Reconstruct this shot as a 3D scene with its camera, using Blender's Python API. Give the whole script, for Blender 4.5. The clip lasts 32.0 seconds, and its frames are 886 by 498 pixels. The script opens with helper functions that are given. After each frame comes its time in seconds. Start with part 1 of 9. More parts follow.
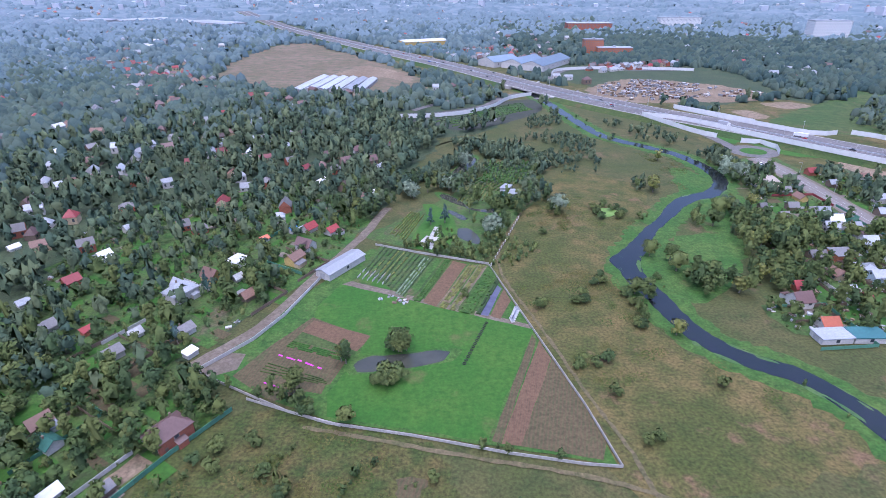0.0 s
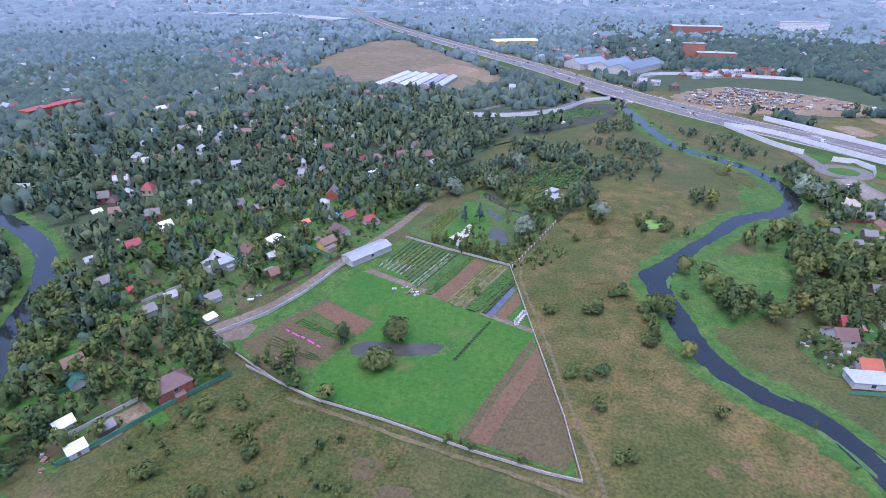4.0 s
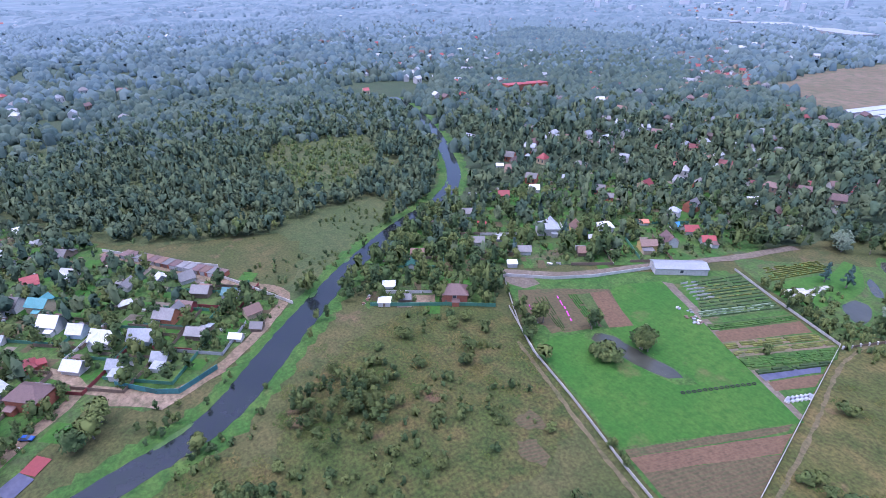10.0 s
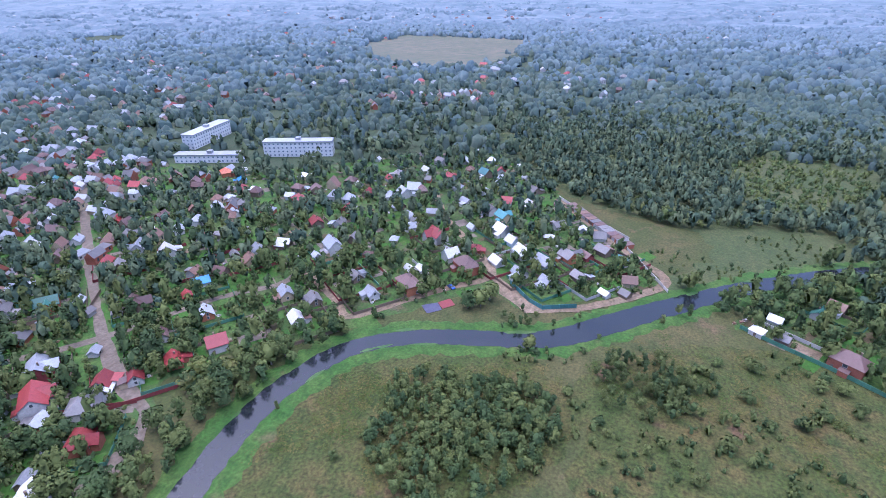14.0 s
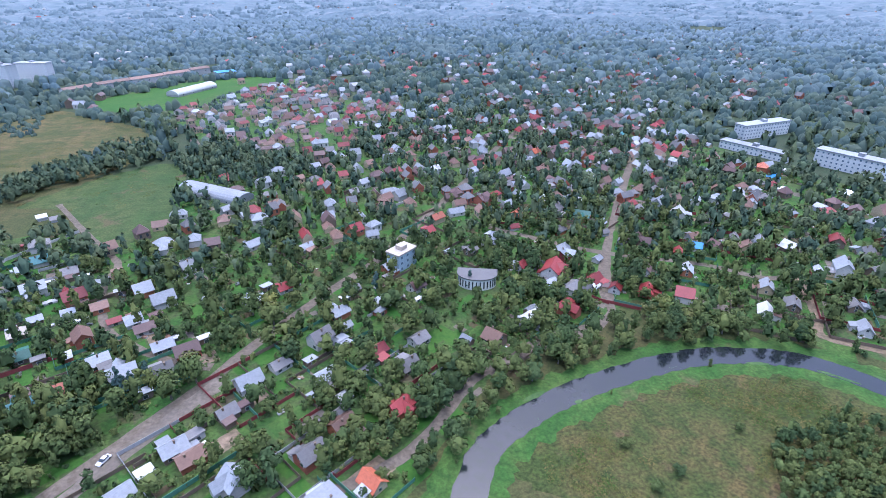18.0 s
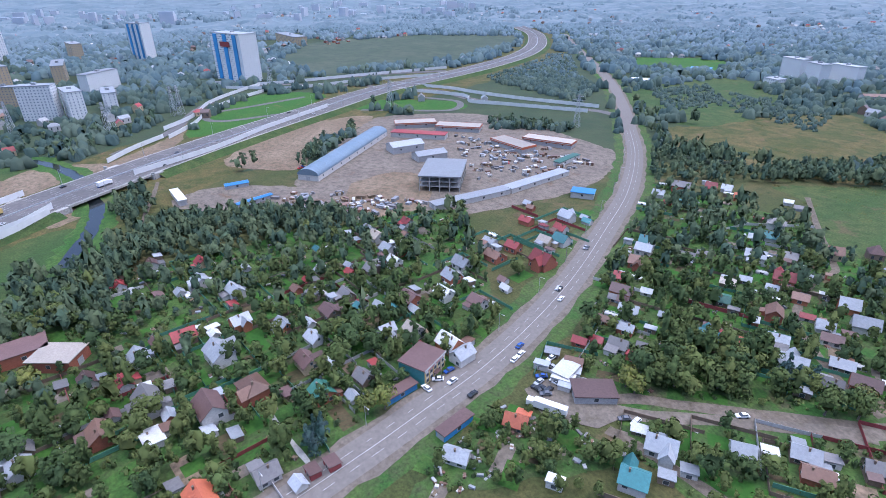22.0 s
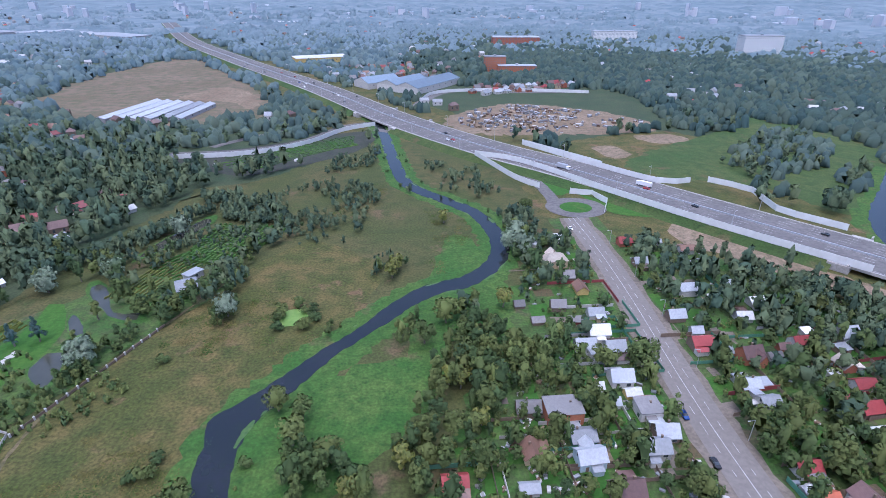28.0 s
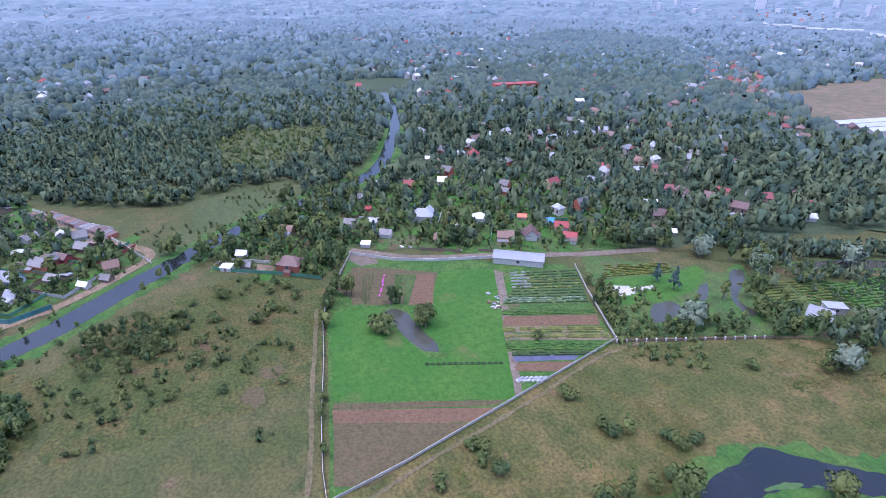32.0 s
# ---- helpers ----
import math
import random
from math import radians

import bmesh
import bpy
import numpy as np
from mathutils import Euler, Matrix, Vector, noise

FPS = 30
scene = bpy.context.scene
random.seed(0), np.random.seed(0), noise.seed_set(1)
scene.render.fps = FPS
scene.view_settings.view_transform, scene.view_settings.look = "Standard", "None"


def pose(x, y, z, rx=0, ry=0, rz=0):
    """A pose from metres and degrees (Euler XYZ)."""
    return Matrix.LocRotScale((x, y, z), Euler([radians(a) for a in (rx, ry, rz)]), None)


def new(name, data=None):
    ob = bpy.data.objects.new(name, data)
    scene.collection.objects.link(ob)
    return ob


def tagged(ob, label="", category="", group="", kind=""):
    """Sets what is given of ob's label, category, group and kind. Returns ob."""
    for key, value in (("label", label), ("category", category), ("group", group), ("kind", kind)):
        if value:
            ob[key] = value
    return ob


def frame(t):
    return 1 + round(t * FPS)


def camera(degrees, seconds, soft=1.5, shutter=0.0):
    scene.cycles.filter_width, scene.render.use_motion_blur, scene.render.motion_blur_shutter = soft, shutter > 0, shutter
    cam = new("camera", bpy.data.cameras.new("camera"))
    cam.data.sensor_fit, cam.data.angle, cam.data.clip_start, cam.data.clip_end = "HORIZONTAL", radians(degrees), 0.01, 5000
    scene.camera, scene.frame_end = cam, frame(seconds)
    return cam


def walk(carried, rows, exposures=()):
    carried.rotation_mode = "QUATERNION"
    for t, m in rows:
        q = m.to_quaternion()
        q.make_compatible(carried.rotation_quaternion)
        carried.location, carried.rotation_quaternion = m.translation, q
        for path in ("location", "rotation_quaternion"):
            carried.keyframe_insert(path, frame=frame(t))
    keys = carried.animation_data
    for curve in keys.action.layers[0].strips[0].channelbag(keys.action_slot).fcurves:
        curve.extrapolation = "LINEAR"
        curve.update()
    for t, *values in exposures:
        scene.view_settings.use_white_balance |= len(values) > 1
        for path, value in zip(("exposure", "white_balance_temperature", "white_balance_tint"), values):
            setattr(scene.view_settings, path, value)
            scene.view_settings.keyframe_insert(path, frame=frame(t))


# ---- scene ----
cam = camera(79.3, 32.0, soft=0.85)
METRES, EYE, TILT, LEAN, TURN = 214.15, 130.0, 0.0, 0.0, 0.0
ROWS = [
    (0.0, 0.0, 0.0, 0.0, 0.01, -27.46, -0.03),
    (0.5, 0.0182, -0.0016, 0.0007, 1.42, -27.48, -0.08),
    (1.0, 0.0375, -0.0032, 0.0008, 2.55, -27.47, -0.05),
    (1.5, 0.0572, -0.004, 0.001, 2.56, -27.48, -0.02),
    (2.0, 0.0747, -0.0047, 0.0012, 3.77, -27.49, -0.07),
    (2.5, 0.0941, -0.0053, 0.0012, 5.65, -27.52, -0.13),
    (3.0, 0.1139, -0.0048, 0.0017, 7.63, -27.54, -0.17),
    (3.5, 0.1338, -0.0039, 0.0018, 9.25, -27.55, -0.22),
    (5.5, 0.2169, 0.0047, 0.0016, 16.07, -27.64, -0.08),
    (6.0, 0.2378, 0.0081, 0.0023, 17.84, -27.66, -0.02),
    (6.5, 0.2595, 0.0125, 0.0027, 19.09, -27.69, 0.04),
    (7.0, 0.2816, 0.0173, 0.0027, 19.88, -27.7, 0.08),
    (7.5, 0.3025, 0.0217, 0.0026, 21.45, -27.74, 0.09),
    (8.0, 0.3245, 0.0266, 0.0028, 24.59, -27.78, 0.1),
    (8.5, 0.3442, 0.0299, 0.0025, 30.48, -27.79, 0.04),
    (9.0, 0.3649, 0.0347, 0.0023, 39.98, -27.84, -0.06),
    (9.5, 0.387, 0.0424, 0.002, 50.17, -27.69, -0.09),
    (10.0, 0.4095, 0.052, 0.0021, 59.04, -27.19, -0.07),
    (10.5, 0.4316, 0.0644, 0.0023, 65.47, -26.79, -0.01),
    (11.0, 0.4524, 0.0782, 0.0031, 70.1, -26.82, 0.01),
    (11.5, 0.4713, 0.0925, 0.0031, 74.44, -26.83, 0.04),
    (12.0, 0.4908, 0.1087, 0.0046, 79.83, -26.86, 0.06),
    (12.5, 0.5091, 0.1267, 0.0049, 86.97, -26.87, 0.1),
    (13.0, 0.5246, 0.1473, 0.0057, 94.64, -26.91, 0.12),
    (13.5, 0.5404, 0.1698, 0.0067, 103.02, -26.91, 0.19),
    (14.0, 0.5548, 0.1936, 0.0075, 112.33, -26.92, 0.16),
    (14.5, 0.5689, 0.2165, 0.0075, 119.75, -26.95, 0.15),
    (16.5, 0.6294, 0.2833, 0.0062, 142.29, -27.17, -0.2),
    (17.0, 0.6447, 0.2943, 0.0057, 150.19, -27.31, -0.21),
    (17.5, 0.661, 0.3042, 0.0053, 158.45, -27.34, -0.16),
    (18.0, 0.6747, 0.3171, 0.0059, 167.38, -27.37, -0.12),
    (18.5, 0.6903, 0.3312, 0.0048, 176.38, -27.4, -0.12),
    (19.0, 0.7014, 0.3458, 0.0051, 185.41, -27.36, 0.03),
    (19.5, 0.7105, 0.3595, 0.0046, 193.63, -27.24, 0.18),
    (20.0, 0.7186, 0.3728, 0.0044, 202.35, -27.12, 0.29),
    (20.5, 0.7247, 0.3858, 0.0032, 212.55, -26.94, 0.35),
    (21.0, 0.7284, 0.3968, 0.0044, 222.9, -26.85, 0.44),
    (21.5, 0.7306, 0.4071, 0.0048, 231.15, -26.74, 0.5),
    (22.0, 0.7323, 0.4167, 0.0047, 238.24, -26.64, 0.52),
    (22.5, 0.7335, 0.4254, 0.0053, 243.84, -26.56, 0.56),
    (23.0, 0.7344, 0.4348, 0.0053, 249.28, -26.5, 0.57),
    (23.5, 0.7338, 0.444, 0.0049, 256.63, -26.38, 0.56),
    (24.0, 0.7329, 0.4519, 0.0052, 266.31, -26.3, 0.48),
    (24.5, 0.7321, 0.4603, 0.004, 277.32, -26.2, 0.3),
    (25.0, 0.7315, 0.4672, 0.0031, 289.13, -26.16, 0.13),
    (25.5, 0.731, 0.4725, 0.0019, 301.13, -26.15, 0.04),
    (26.0, 0.7306, 0.4784, 0.0012, 313.04, -26.18, -0.08),
    (26.5, 0.7316, 0.4816, 0.0002, 325.18, -26.19, -0.14),
    (28.5, 0.7334, 0.4832, -0.0002, 367.97, -26.59, -0.35),
    (29.0, 0.7335, 0.481, 0.0003, 376.34, -26.66, -0.41),
    (29.5, 0.7338, 0.4796, 0.001, 383.24, -26.73, -0.42),
    (30.0, 0.7336, 0.4784, 0.0011, 389.57, -26.81, -0.46),
    (30.5, 0.7324, 0.4762, 0.0005, 398.39, -26.9, -0.45),
    (31.0, 0.7327, 0.4738, 0.0008, 408.84, -27.01, -0.43),
    (31.5, 0.7321, 0.4722, 0.0006, 418.82, -27.09, -0.29),
    (32.0, 0.7311, 0.4689, 0.0006, 427.25, -27.09, -0.31),
]
# exposure and white balance along the flight
LIGHT = [(0, 0.87, 5020, 26), (6, 0.89, 5000, 27), (10, 0.98, 4960, 29), (13.5, 1.06, 4940, 29), (17, 1.07, 4950, 22), (19.5, 0.94, 5000, 18), (22, 0.76, 5040, 18), (26, 0.64, 5040, 19), (29, 0.7, 5010, 22), (30.5, 0.83, 4990, 26), (32, 0.97, 4980, 29)]
walk(cam, [(t, pose(0, 0, EYE, TILT, LEAN, TURN) @ pose(METRES * x, METRES * y, METRES * z, 90 + pitch, roll, yaw)) for t, x, y, z, yaw, pitch, roll in ROWS], LIGHT)

# ---- world, sun ----
world = bpy.data.worlds.new("overcast_sky")
scene.world = world
world.use_nodes = True
wn = world.node_tree
sky = wn.nodes.new("ShaderNodeTexSky")
sky.sky_type = "NISHITA"
sky.sun_disc = False
sky.sun_elevation, sky.sun_rotation = radians(68), radians(200)
sky.dust_density, sky.ozone_density, sky.air_density = 6.0, 1.0, 1.2
wn.links.new(sky.outputs[0], wn.nodes["Background"].inputs[0])
wn.nodes["Background"].inputs[1].default_value = 0.15
sun = new("sun", bpy.data.lights.new("sun", "SUN"))
sun.data.energy, sun.data.angle, sun.data.color = 1.2, radians(20), (1.0, 0.96, 0.9)
sun.matrix_world = pose(0, 0, 400, 24, 0, 160)

# ---- materials ----
MATS = {}


def material(name, a, b, c=None, s1=0.05, s2=1.0, rough=0.9, bump=0.0, metal=0.0, spec=0.3, rand=0.0, island=0.0, wave=None, sheen=0.0, spots=None, seams=0.0, grain=0.0, tint=None):
    """Colours a and b blend over a wide noise, c comes in by a fine one."""
    m = bpy.data.materials.new(name)
    m.use_nodes = True
    nt = m.node_tree
    N, L = nt.nodes, nt.links
    bsdf = N["Principled BSDF"]
    bsdf.inputs["Roughness"].default_value = rough
    bsdf.inputs["Metallic"].default_value = metal
    bsdf.inputs["Specular IOR Level"].default_value = spec
    geo = N.new("ShaderNodeNewGeometry")

    def noise_tex(scale, detail):
        n = N.new("ShaderNodeTexNoise")
        n.inputs["Scale"].default_value = scale
        n.inputs["Detail"].default_value = detail
        n.inputs["Roughness"].default_value = 0.6
        L.new(geo.outputs["Position"], n.inputs["Vector"])
        return n

    def ramp(sock, lo, hi):
        r = N.new("ShaderNodeMapRange")
        r.inputs[1].default_value, r.inputs[2].default_value = lo, hi
        L.new(sock, r.inputs[0])
        return r.outputs[0]

    def mix(fac, x, y):
        k = N.new("ShaderNodeMix")
        k.data_type = "RGBA"
        for sock, val in ((k.inputs[6], x), (k.inputs[7], y)):
            if isinstance(val, tuple):
                sock.default_value = (*val, 1)
            else:
                L.new(val, sock)
        if isinstance(fac, float):
            k.inputs[0].default_value = fac
        else:
            L.new(fac, k.inputs[0])
        return k.outputs[2]

    wide = noise_tex(s1, 4)
    fine = noise_tex(s2, 5)
    col = mix(ramp(wide.outputs["Fac"], 0.38, 0.62), a, b)
    if c:
        col = mix(ramp(fine.outputs["Fac"], 0.42, 0.68), col, c)
    if wave:
        w = N.new("ShaderNodeTexWave")
        w.inputs["Scale"].default_value = wave[0]
        w.inputs["Distortion"].default_value = wave[1]
        mp = N.new("ShaderNodeMapping")
        mp.inputs["Rotation"].default_value = (0, 0, wave[2])
        L.new(geo.outputs["Position"], mp.inputs[0])
        L.new(mp.outputs[0], w.inputs["Vector"])
        col = mix(ramp(w.outputs["Fac"], 0.3, 0.9), col, wave[3])
    if spots:
        blot = noise_tex(0.045, 5)
        col = mix(ramp(blot.outputs["Fac"], 0.6, 0.68), col, spots)
    if seams:
        tc = N.new("ShaderNodeTexCoord")
        sw = N.new("ShaderNodeTexWave")
        sw.inputs["Scale"].default_value = seams / 2
        L.new(tc.outputs["Object"], sw.inputs["Vector"])
        col = mix(ramp(sw.outputs["Fac"], 0.9, 1.0), col, tuple(v * 0.72 for v in a))
    if sheen:
        bsdf.inputs["Sheen Weight"].default_value = sheen
        bsdf.inputs["Sheen Roughness"].default_value = 0.5
    if grain:
        gn = noise_tex(0.85, 6)
        gv = N.new("ShaderNodeMapRange")
        gv.inputs[1].default_value, gv.inputs[2].default_value = 0.33, 0.67
        gv.inputs[3].default_value, gv.inputs[4].default_value = 1 - grain, 1 + grain
        L.new(gn.outputs["Fac"], gv.inputs[0])
        gh = N.new("ShaderNodeHueSaturation")
        L.new(gv.outputs[0], gh.inputs["Value"])
        L.new(col, gh.inputs["Color"])
        col = gh.outputs[0]
    if tint:
        # each tree leans to a shade of its own
        own = N.new("ShaderNodeAttribute")
        own.attribute_name = "tint"
        col = mix(ramp(own.outputs["Fac"], 0.3, 1.0), col, tint[0])
        col = mix(ramp(own.outputs["Fac"], 0.4, 0.0), col, tint[1])
    if rand or island:
        hsv = N.new("ShaderNodeHueSaturation")
        src = N.new("ShaderNodeObjectInfo").outputs["Random"]
        val = N.new("ShaderNodeMapRange")
        val.inputs[3].default_value, val.inputs[4].default_value = 1 - rand, 1 + rand
        L.new(src, val.inputs[0])
        out = val.outputs[0]
        if island:
            v2 = N.new("ShaderNodeMapRange")
            v2.inputs[3].default_value, v2.inputs[4].default_value = 1 - island, 1 + island
            L.new(geo.outputs["Random Per Island"], v2.inputs[0])
            mul = N.new("ShaderNodeMath")
            mul.operation = "MULTIPLY"
            L.new(out, mul.inputs[0])
            L.new(v2.outputs[0], mul.inputs[1])
            out = mul.outputs[0]
        L.new(out, hsv.inputs["Value"])
        L.new(col, hsv.inputs["Color"])
        col = hsv.outputs[0]
    L.new(col, bsdf.inputs["Base Color"])
    if bump:
        bn = N.new("ShaderNodeBump")
        bn.inputs["Strength"].default_value = min(1.0, bump)
        bn.inputs["Distance"].default_value = bump
        L.new(fine.outputs["Fac"], bn.inputs["Height"])
        L.new(bn.outputs[0], bsdf.inputs["Normal"])
    MATS[name] = m
    return m


GROUND = material("rough_grass", (0.051, 0.061, 0.0145), (0.086, 0.074, 0.026), (0.036, 0.05, 0.012), 0.03, 0.12, bump=0.6, spots=(0.1, 0.074, 0.036), grain=0.36)
MEADOW = material("dry_meadow", (0.055, 0.063, 0.0125), (0.115, 0.087, 0.029), (0.04, 0.052, 0.01), 0.03, 0.1, bump=0.8, spots=(0.125, 0.08, 0.04), grain=0.42)
LUSH = material("lush_grass", (0.034, 0.092, 0.0126), (0.066, 0.112, 0.02), (0.025, 0.066, 0.0099), 0.05, 0.25, bump=0.5, spots=(0.0765, 0.0765, 0.027), grain=0.32)
GREENFIELD = material("green_field", (0.036, 0.072, 0.0144), (0.0666, 0.0846, 0.0216), (0.0288, 0.0558, 0.0117), 0.02, 0.13, bump=0.6, spots=(0.081, 0.0702, 0.0297), grain=0.32)
LAWN = material("mown_lawn", (0.031, 0.099, 0.0095), (0.051, 0.112, 0.013), (0.0265, 0.083, 0.008), 0.035, 0.35, bump=0.2, spots=(0.075, 0.095, 0.023), grain=0.16)
GARDEN = material("garden_ground", (0.034, 0.085, 0.014), (0.066, 0.104, 0.022), (0.05, 0.062, 0.022), 0.06, 0.22, bump=0.4, spots=(0.088, 0.074, 0.042), grain=0.35)
WOODFLOOR = material("wood_floor", (0.03, 0.052, 0.022), (0.05, 0.068, 0.028), (0.038, 0.05, 0.024), 0.03, 0.12, bump=0.4, grain=0.35)
SOIL = material("ploughed_soil", (0.072, 0.06, 0.027), (0.09, 0.071, 0.033), (0.052, 0.054, 0.021), 0.06, 0.5, bump=0.15, wave=(0.25, 1.5, 0.24, (0.082, 0.06, 0.029)), spots=(0.055, 0.07, 0.022), grain=0.22)
REDSOIL = material("tilled_soil", (0.105, 0.066, 0.037), (0.128, 0.079, 0.044), (0.083, 0.056, 0.03), 0.06, 0.5, bump=0.15, wave=(0.4, 1.5, 0.24, (0.113, 0.066, 0.036)), grain=0.22)
BARE = material("bare_earth", (0.165, 0.115, 0.072), (0.23, 0.17, 0.115), (0.105, 0.088, 0.05), 0.03, 0.25, bump=0.3, grain=0.28)
BROWNFIELD = material("brown_field", (0.12, 0.092, 0.055), (0.165, 0.12, 0.082), (0.08, 0.085, 0.04), 0.012, 0.08, bump=0.3, grain=0.25)
YARD = material("works_yard", (0.155, 0.128, 0.102), (0.195, 0.162, 0.128), (0.1, 0.083, 0.062), 0.03, 0.2, bump=0.1, spots=(0.13, 0.088, 0.055), grain=0.25)
ASPHALT = material("asphalt", (0.115, 0.107, 0.103), (0.145, 0.134, 0.126), (0.092, 0.086, 0.083), 0.03, 0.4, rough=0.85, grain=0.08)
ROADTOP = material("worn_road", (0.16, 0.143, 0.126), (0.178, 0.158, 0.139), (0.148, 0.131, 0.115), 0.02, 0.5, rough=0.85, grain=0.08)
VERGE = material("gravel_verge", (0.14, 0.117, 0.093), (0.17, 0.142, 0.113), (0.112, 0.095, 0.068), 0.05, 0.3, bump=0.1, grain=0.18)
DIRT = material("dirt_road", (0.125, 0.1, 0.076), (0.16, 0.13, 0.1), (0.1, 0.082, 0.056), 0.06, 0.4, bump=0.1, grain=0.2)
WATER = material("river_water", (0.012, 0.015, 0.019), (0.02, 0.022, 0.026), (0.014, 0.02, 0.016), 0.05, 0.3, rough=0.11, spec=0.5, bump=0.02)
ALGAE = material("duckweed", (0.04, 0.1, 0.018), (0.075, 0.125, 0.03), (0.03, 0.07, 0.018), 0.1, 0.6, rough=0.6)
BIRCHFLOOR = material("scrub_floor", (0.05, 0.07, 0.02), (0.075, 0.08, 0.028), (0.038, 0.056, 0.017), 0.03, 0.2, bump=0.4, grain=0.32)
PAINT = material("road_paint", (0.5, 0.5, 0.48), (0.4, 0.4, 0.38), (0.25, 0.24, 0.23), 0.3, 1.5, rough=0.7)
LEAF = material("leaves", (0.05, 0.08, 0.024), (0.074, 0.099, 0.029), (0.042, 0.068, 0.0225), 0.07, 0.3, rough=0.7, spec=0.12, rand=0.15, island=0.24, grain=0.22, tint=((0.094, 0.112, 0.032), (0.04, 0.066, 0.025)))
# bluer than the near leaves: a little haze painted into the colour
LEAF_MID_HAZE = material("mid_haze_leaves", (0.047, 0.075, 0.043), (0.065, 0.092, 0.047), (0.039, 0.064, 0.039), 0.05, 0.2, rough=0.7, spec=0.12, island=0.22, grain=0.18, tint=((0.082, 0.104, 0.05), (0.036, 0.061, 0.041)))
WILLOW = material("silver_leaves", (0.11, 0.15, 0.09), (0.15, 0.19, 0.12), None, 0.3, 0.5, rough=0.6, spec=0.35, rand=0.15, island=0.35)
GOLD = material("yellowing_leaves", (0.088, 0.11, 0.018), (0.13, 0.13, 0.024), None, 0.3, 0.5, rough=0.6, rand=0.2, island=0.35)
SPRUCE = material("blue_spruce_needles", (0.025, 0.06, 0.04), (0.05, 0.085, 0.08), None, 0.3, 0.5, rough=0.6, rand=0.2, island=0.35)
# the next three have distance haze painted in, each paler and bluer
LEAF_FAR_HAZE = material("far_haze_leaves", (0.047, 0.076, 0.066), (0.064, 0.091, 0.069), (0.041, 0.068, 0.063), 0.012, 0.1, rough=0.8, spec=0.12, island=0.16, grain=0.12, tint=((0.074, 0.099, 0.071), (0.041, 0.066, 0.062)))
LEAF_RIM_HAZE = material("outer_haze_leaves", (0.07, 0.108, 0.116), (0.089, 0.125, 0.126), None, 0.006, 0.15, rough=0.8, spec=0.12, island=0.12, tint=((0.1, 0.136, 0.132), (0.064, 0.1, 0.114)))
LEAF_EDGE_HAZE = material("outermost_haze_leaves", (0.115, 0.16, 0.182), (0.138, 0.182, 0.202), None, 0.006, 0.15, rough=0.8, spec=0.12, island=0.05)
LEAF_PINE = material("pine_needles", (0.032, 0.058, 0.05), (0.046, 0.07, 0.054), (0.028, 0.052, 0.048), 0.012, 0.1, rough=0.8, spec=0.12, island=0.16, grain=0.12, tint=((0.058, 0.08, 0.058), (0.027, 0.05, 0.048)))
MUDWATER = material("pond_water", (0.045, 0.048, 0.036), (0.06, 0.06, 0.045), None, 0.1, 0.5, rough=0.12, spec=0.5)
DUCKWEED = material("bright_duckweed", (0.11, 0.2, 0.035), (0.15, 0.24, 0.05), None, 0.2, 0.8, rough=0.6)
# backdrop colour with the haze of the distance painted in
HAZY_BACKWOOD = material("hazy_distant_woods", (0.095, 0.138, 0.16), (0.128, 0.172, 0.194), (0.17, 0.205, 0.222), 0.006, 0.009, rough=0.9)
WETMEADOW = material("wet_meadow", (0.042, 0.06, 0.0105), (0.084, 0.066, 0.02), (0.031, 0.048, 0.0085), 0.035, 0.16, bump=0.9, spots=(0.095, 0.057, 0.03), grain=0.5)
WEED = material("tall_weeds", (0.05, 0.075, 0.014), (0.088, 0.088, 0.022), (0.06, 0.062, 0.018), 0.06, 0.4, rough=0.9, spec=0.1, island=0.25, grain=0.3, tint=((0.1, 0.085, 0.03), (0.036, 0.066, 0.014)))
TOWERWALL = material("white_facade", (0.74, 0.74, 0.73), (0.68, 0.68, 0.67), (0.6, 0.6, 0.59), 0.1, 0.8, rough=0.7)
BARK = material("bark", (0.12, 0.1, 0.08), (0.2, 0.18, 0.15), None, 0.5, 2.0)
CONC = material("concrete", (0.36, 0.345, 0.32), (0.43, 0.415, 0.385), (0.28, 0.265, 0.24), 0.1, 1.0)
FLOWER = material("magenta_flowers", (0.55, 0.05, 0.42), (0.62, 0.1, 0.5), (0.4, 0.06, 0.3), 0.5, 2.0)
BLACKFILM = material("mulch_film", (0.06, 0.062, 0.1), (0.09, 0.09, 0.13), None, 0.3, 1.0, rough=0.35)
STEEL = material("galvanised_steel", (0.42, 0.43, 0.45), (0.5, 0.51, 0.53), None, 0.3, 2.0, rough=0.45, metal=0.6)
TYRE = material("black_rubber", (0.015, 0.015, 0.015), (0.03, 0.03, 0.03), None, 0.5, 3.0, rough=0.8)
GLASS = material("dark_glass", (0.04, 0.05, 0.06), (0.07, 0.08, 0.09), None, 0.5, 3.0, rough=0.1, spec=0.6)
TOWERGLASS = material("window_bands", (0.13, 0.17, 0.22), (0.18, 0.22, 0.27), None, 0.2, 1.0, rough=0.2, spec=0.5)
BLACKSOIL = material("black_peat", (0.03, 0.03, 0.028), (0.05, 0.047, 0.04), (0.03, 0.045, 0.02), 0.1, 0.5, bump=0.1, grain=0.2)
# two far plains, dulled by haze painted into their colours
HAZY_PALEFIELD = material("hazy_pale_plain", (0.1, 0.105, 0.066), (0.135, 0.122, 0.084), (0.075, 0.092, 0.06), 0.008, 0.05, bump=0.2, grain=0.15)
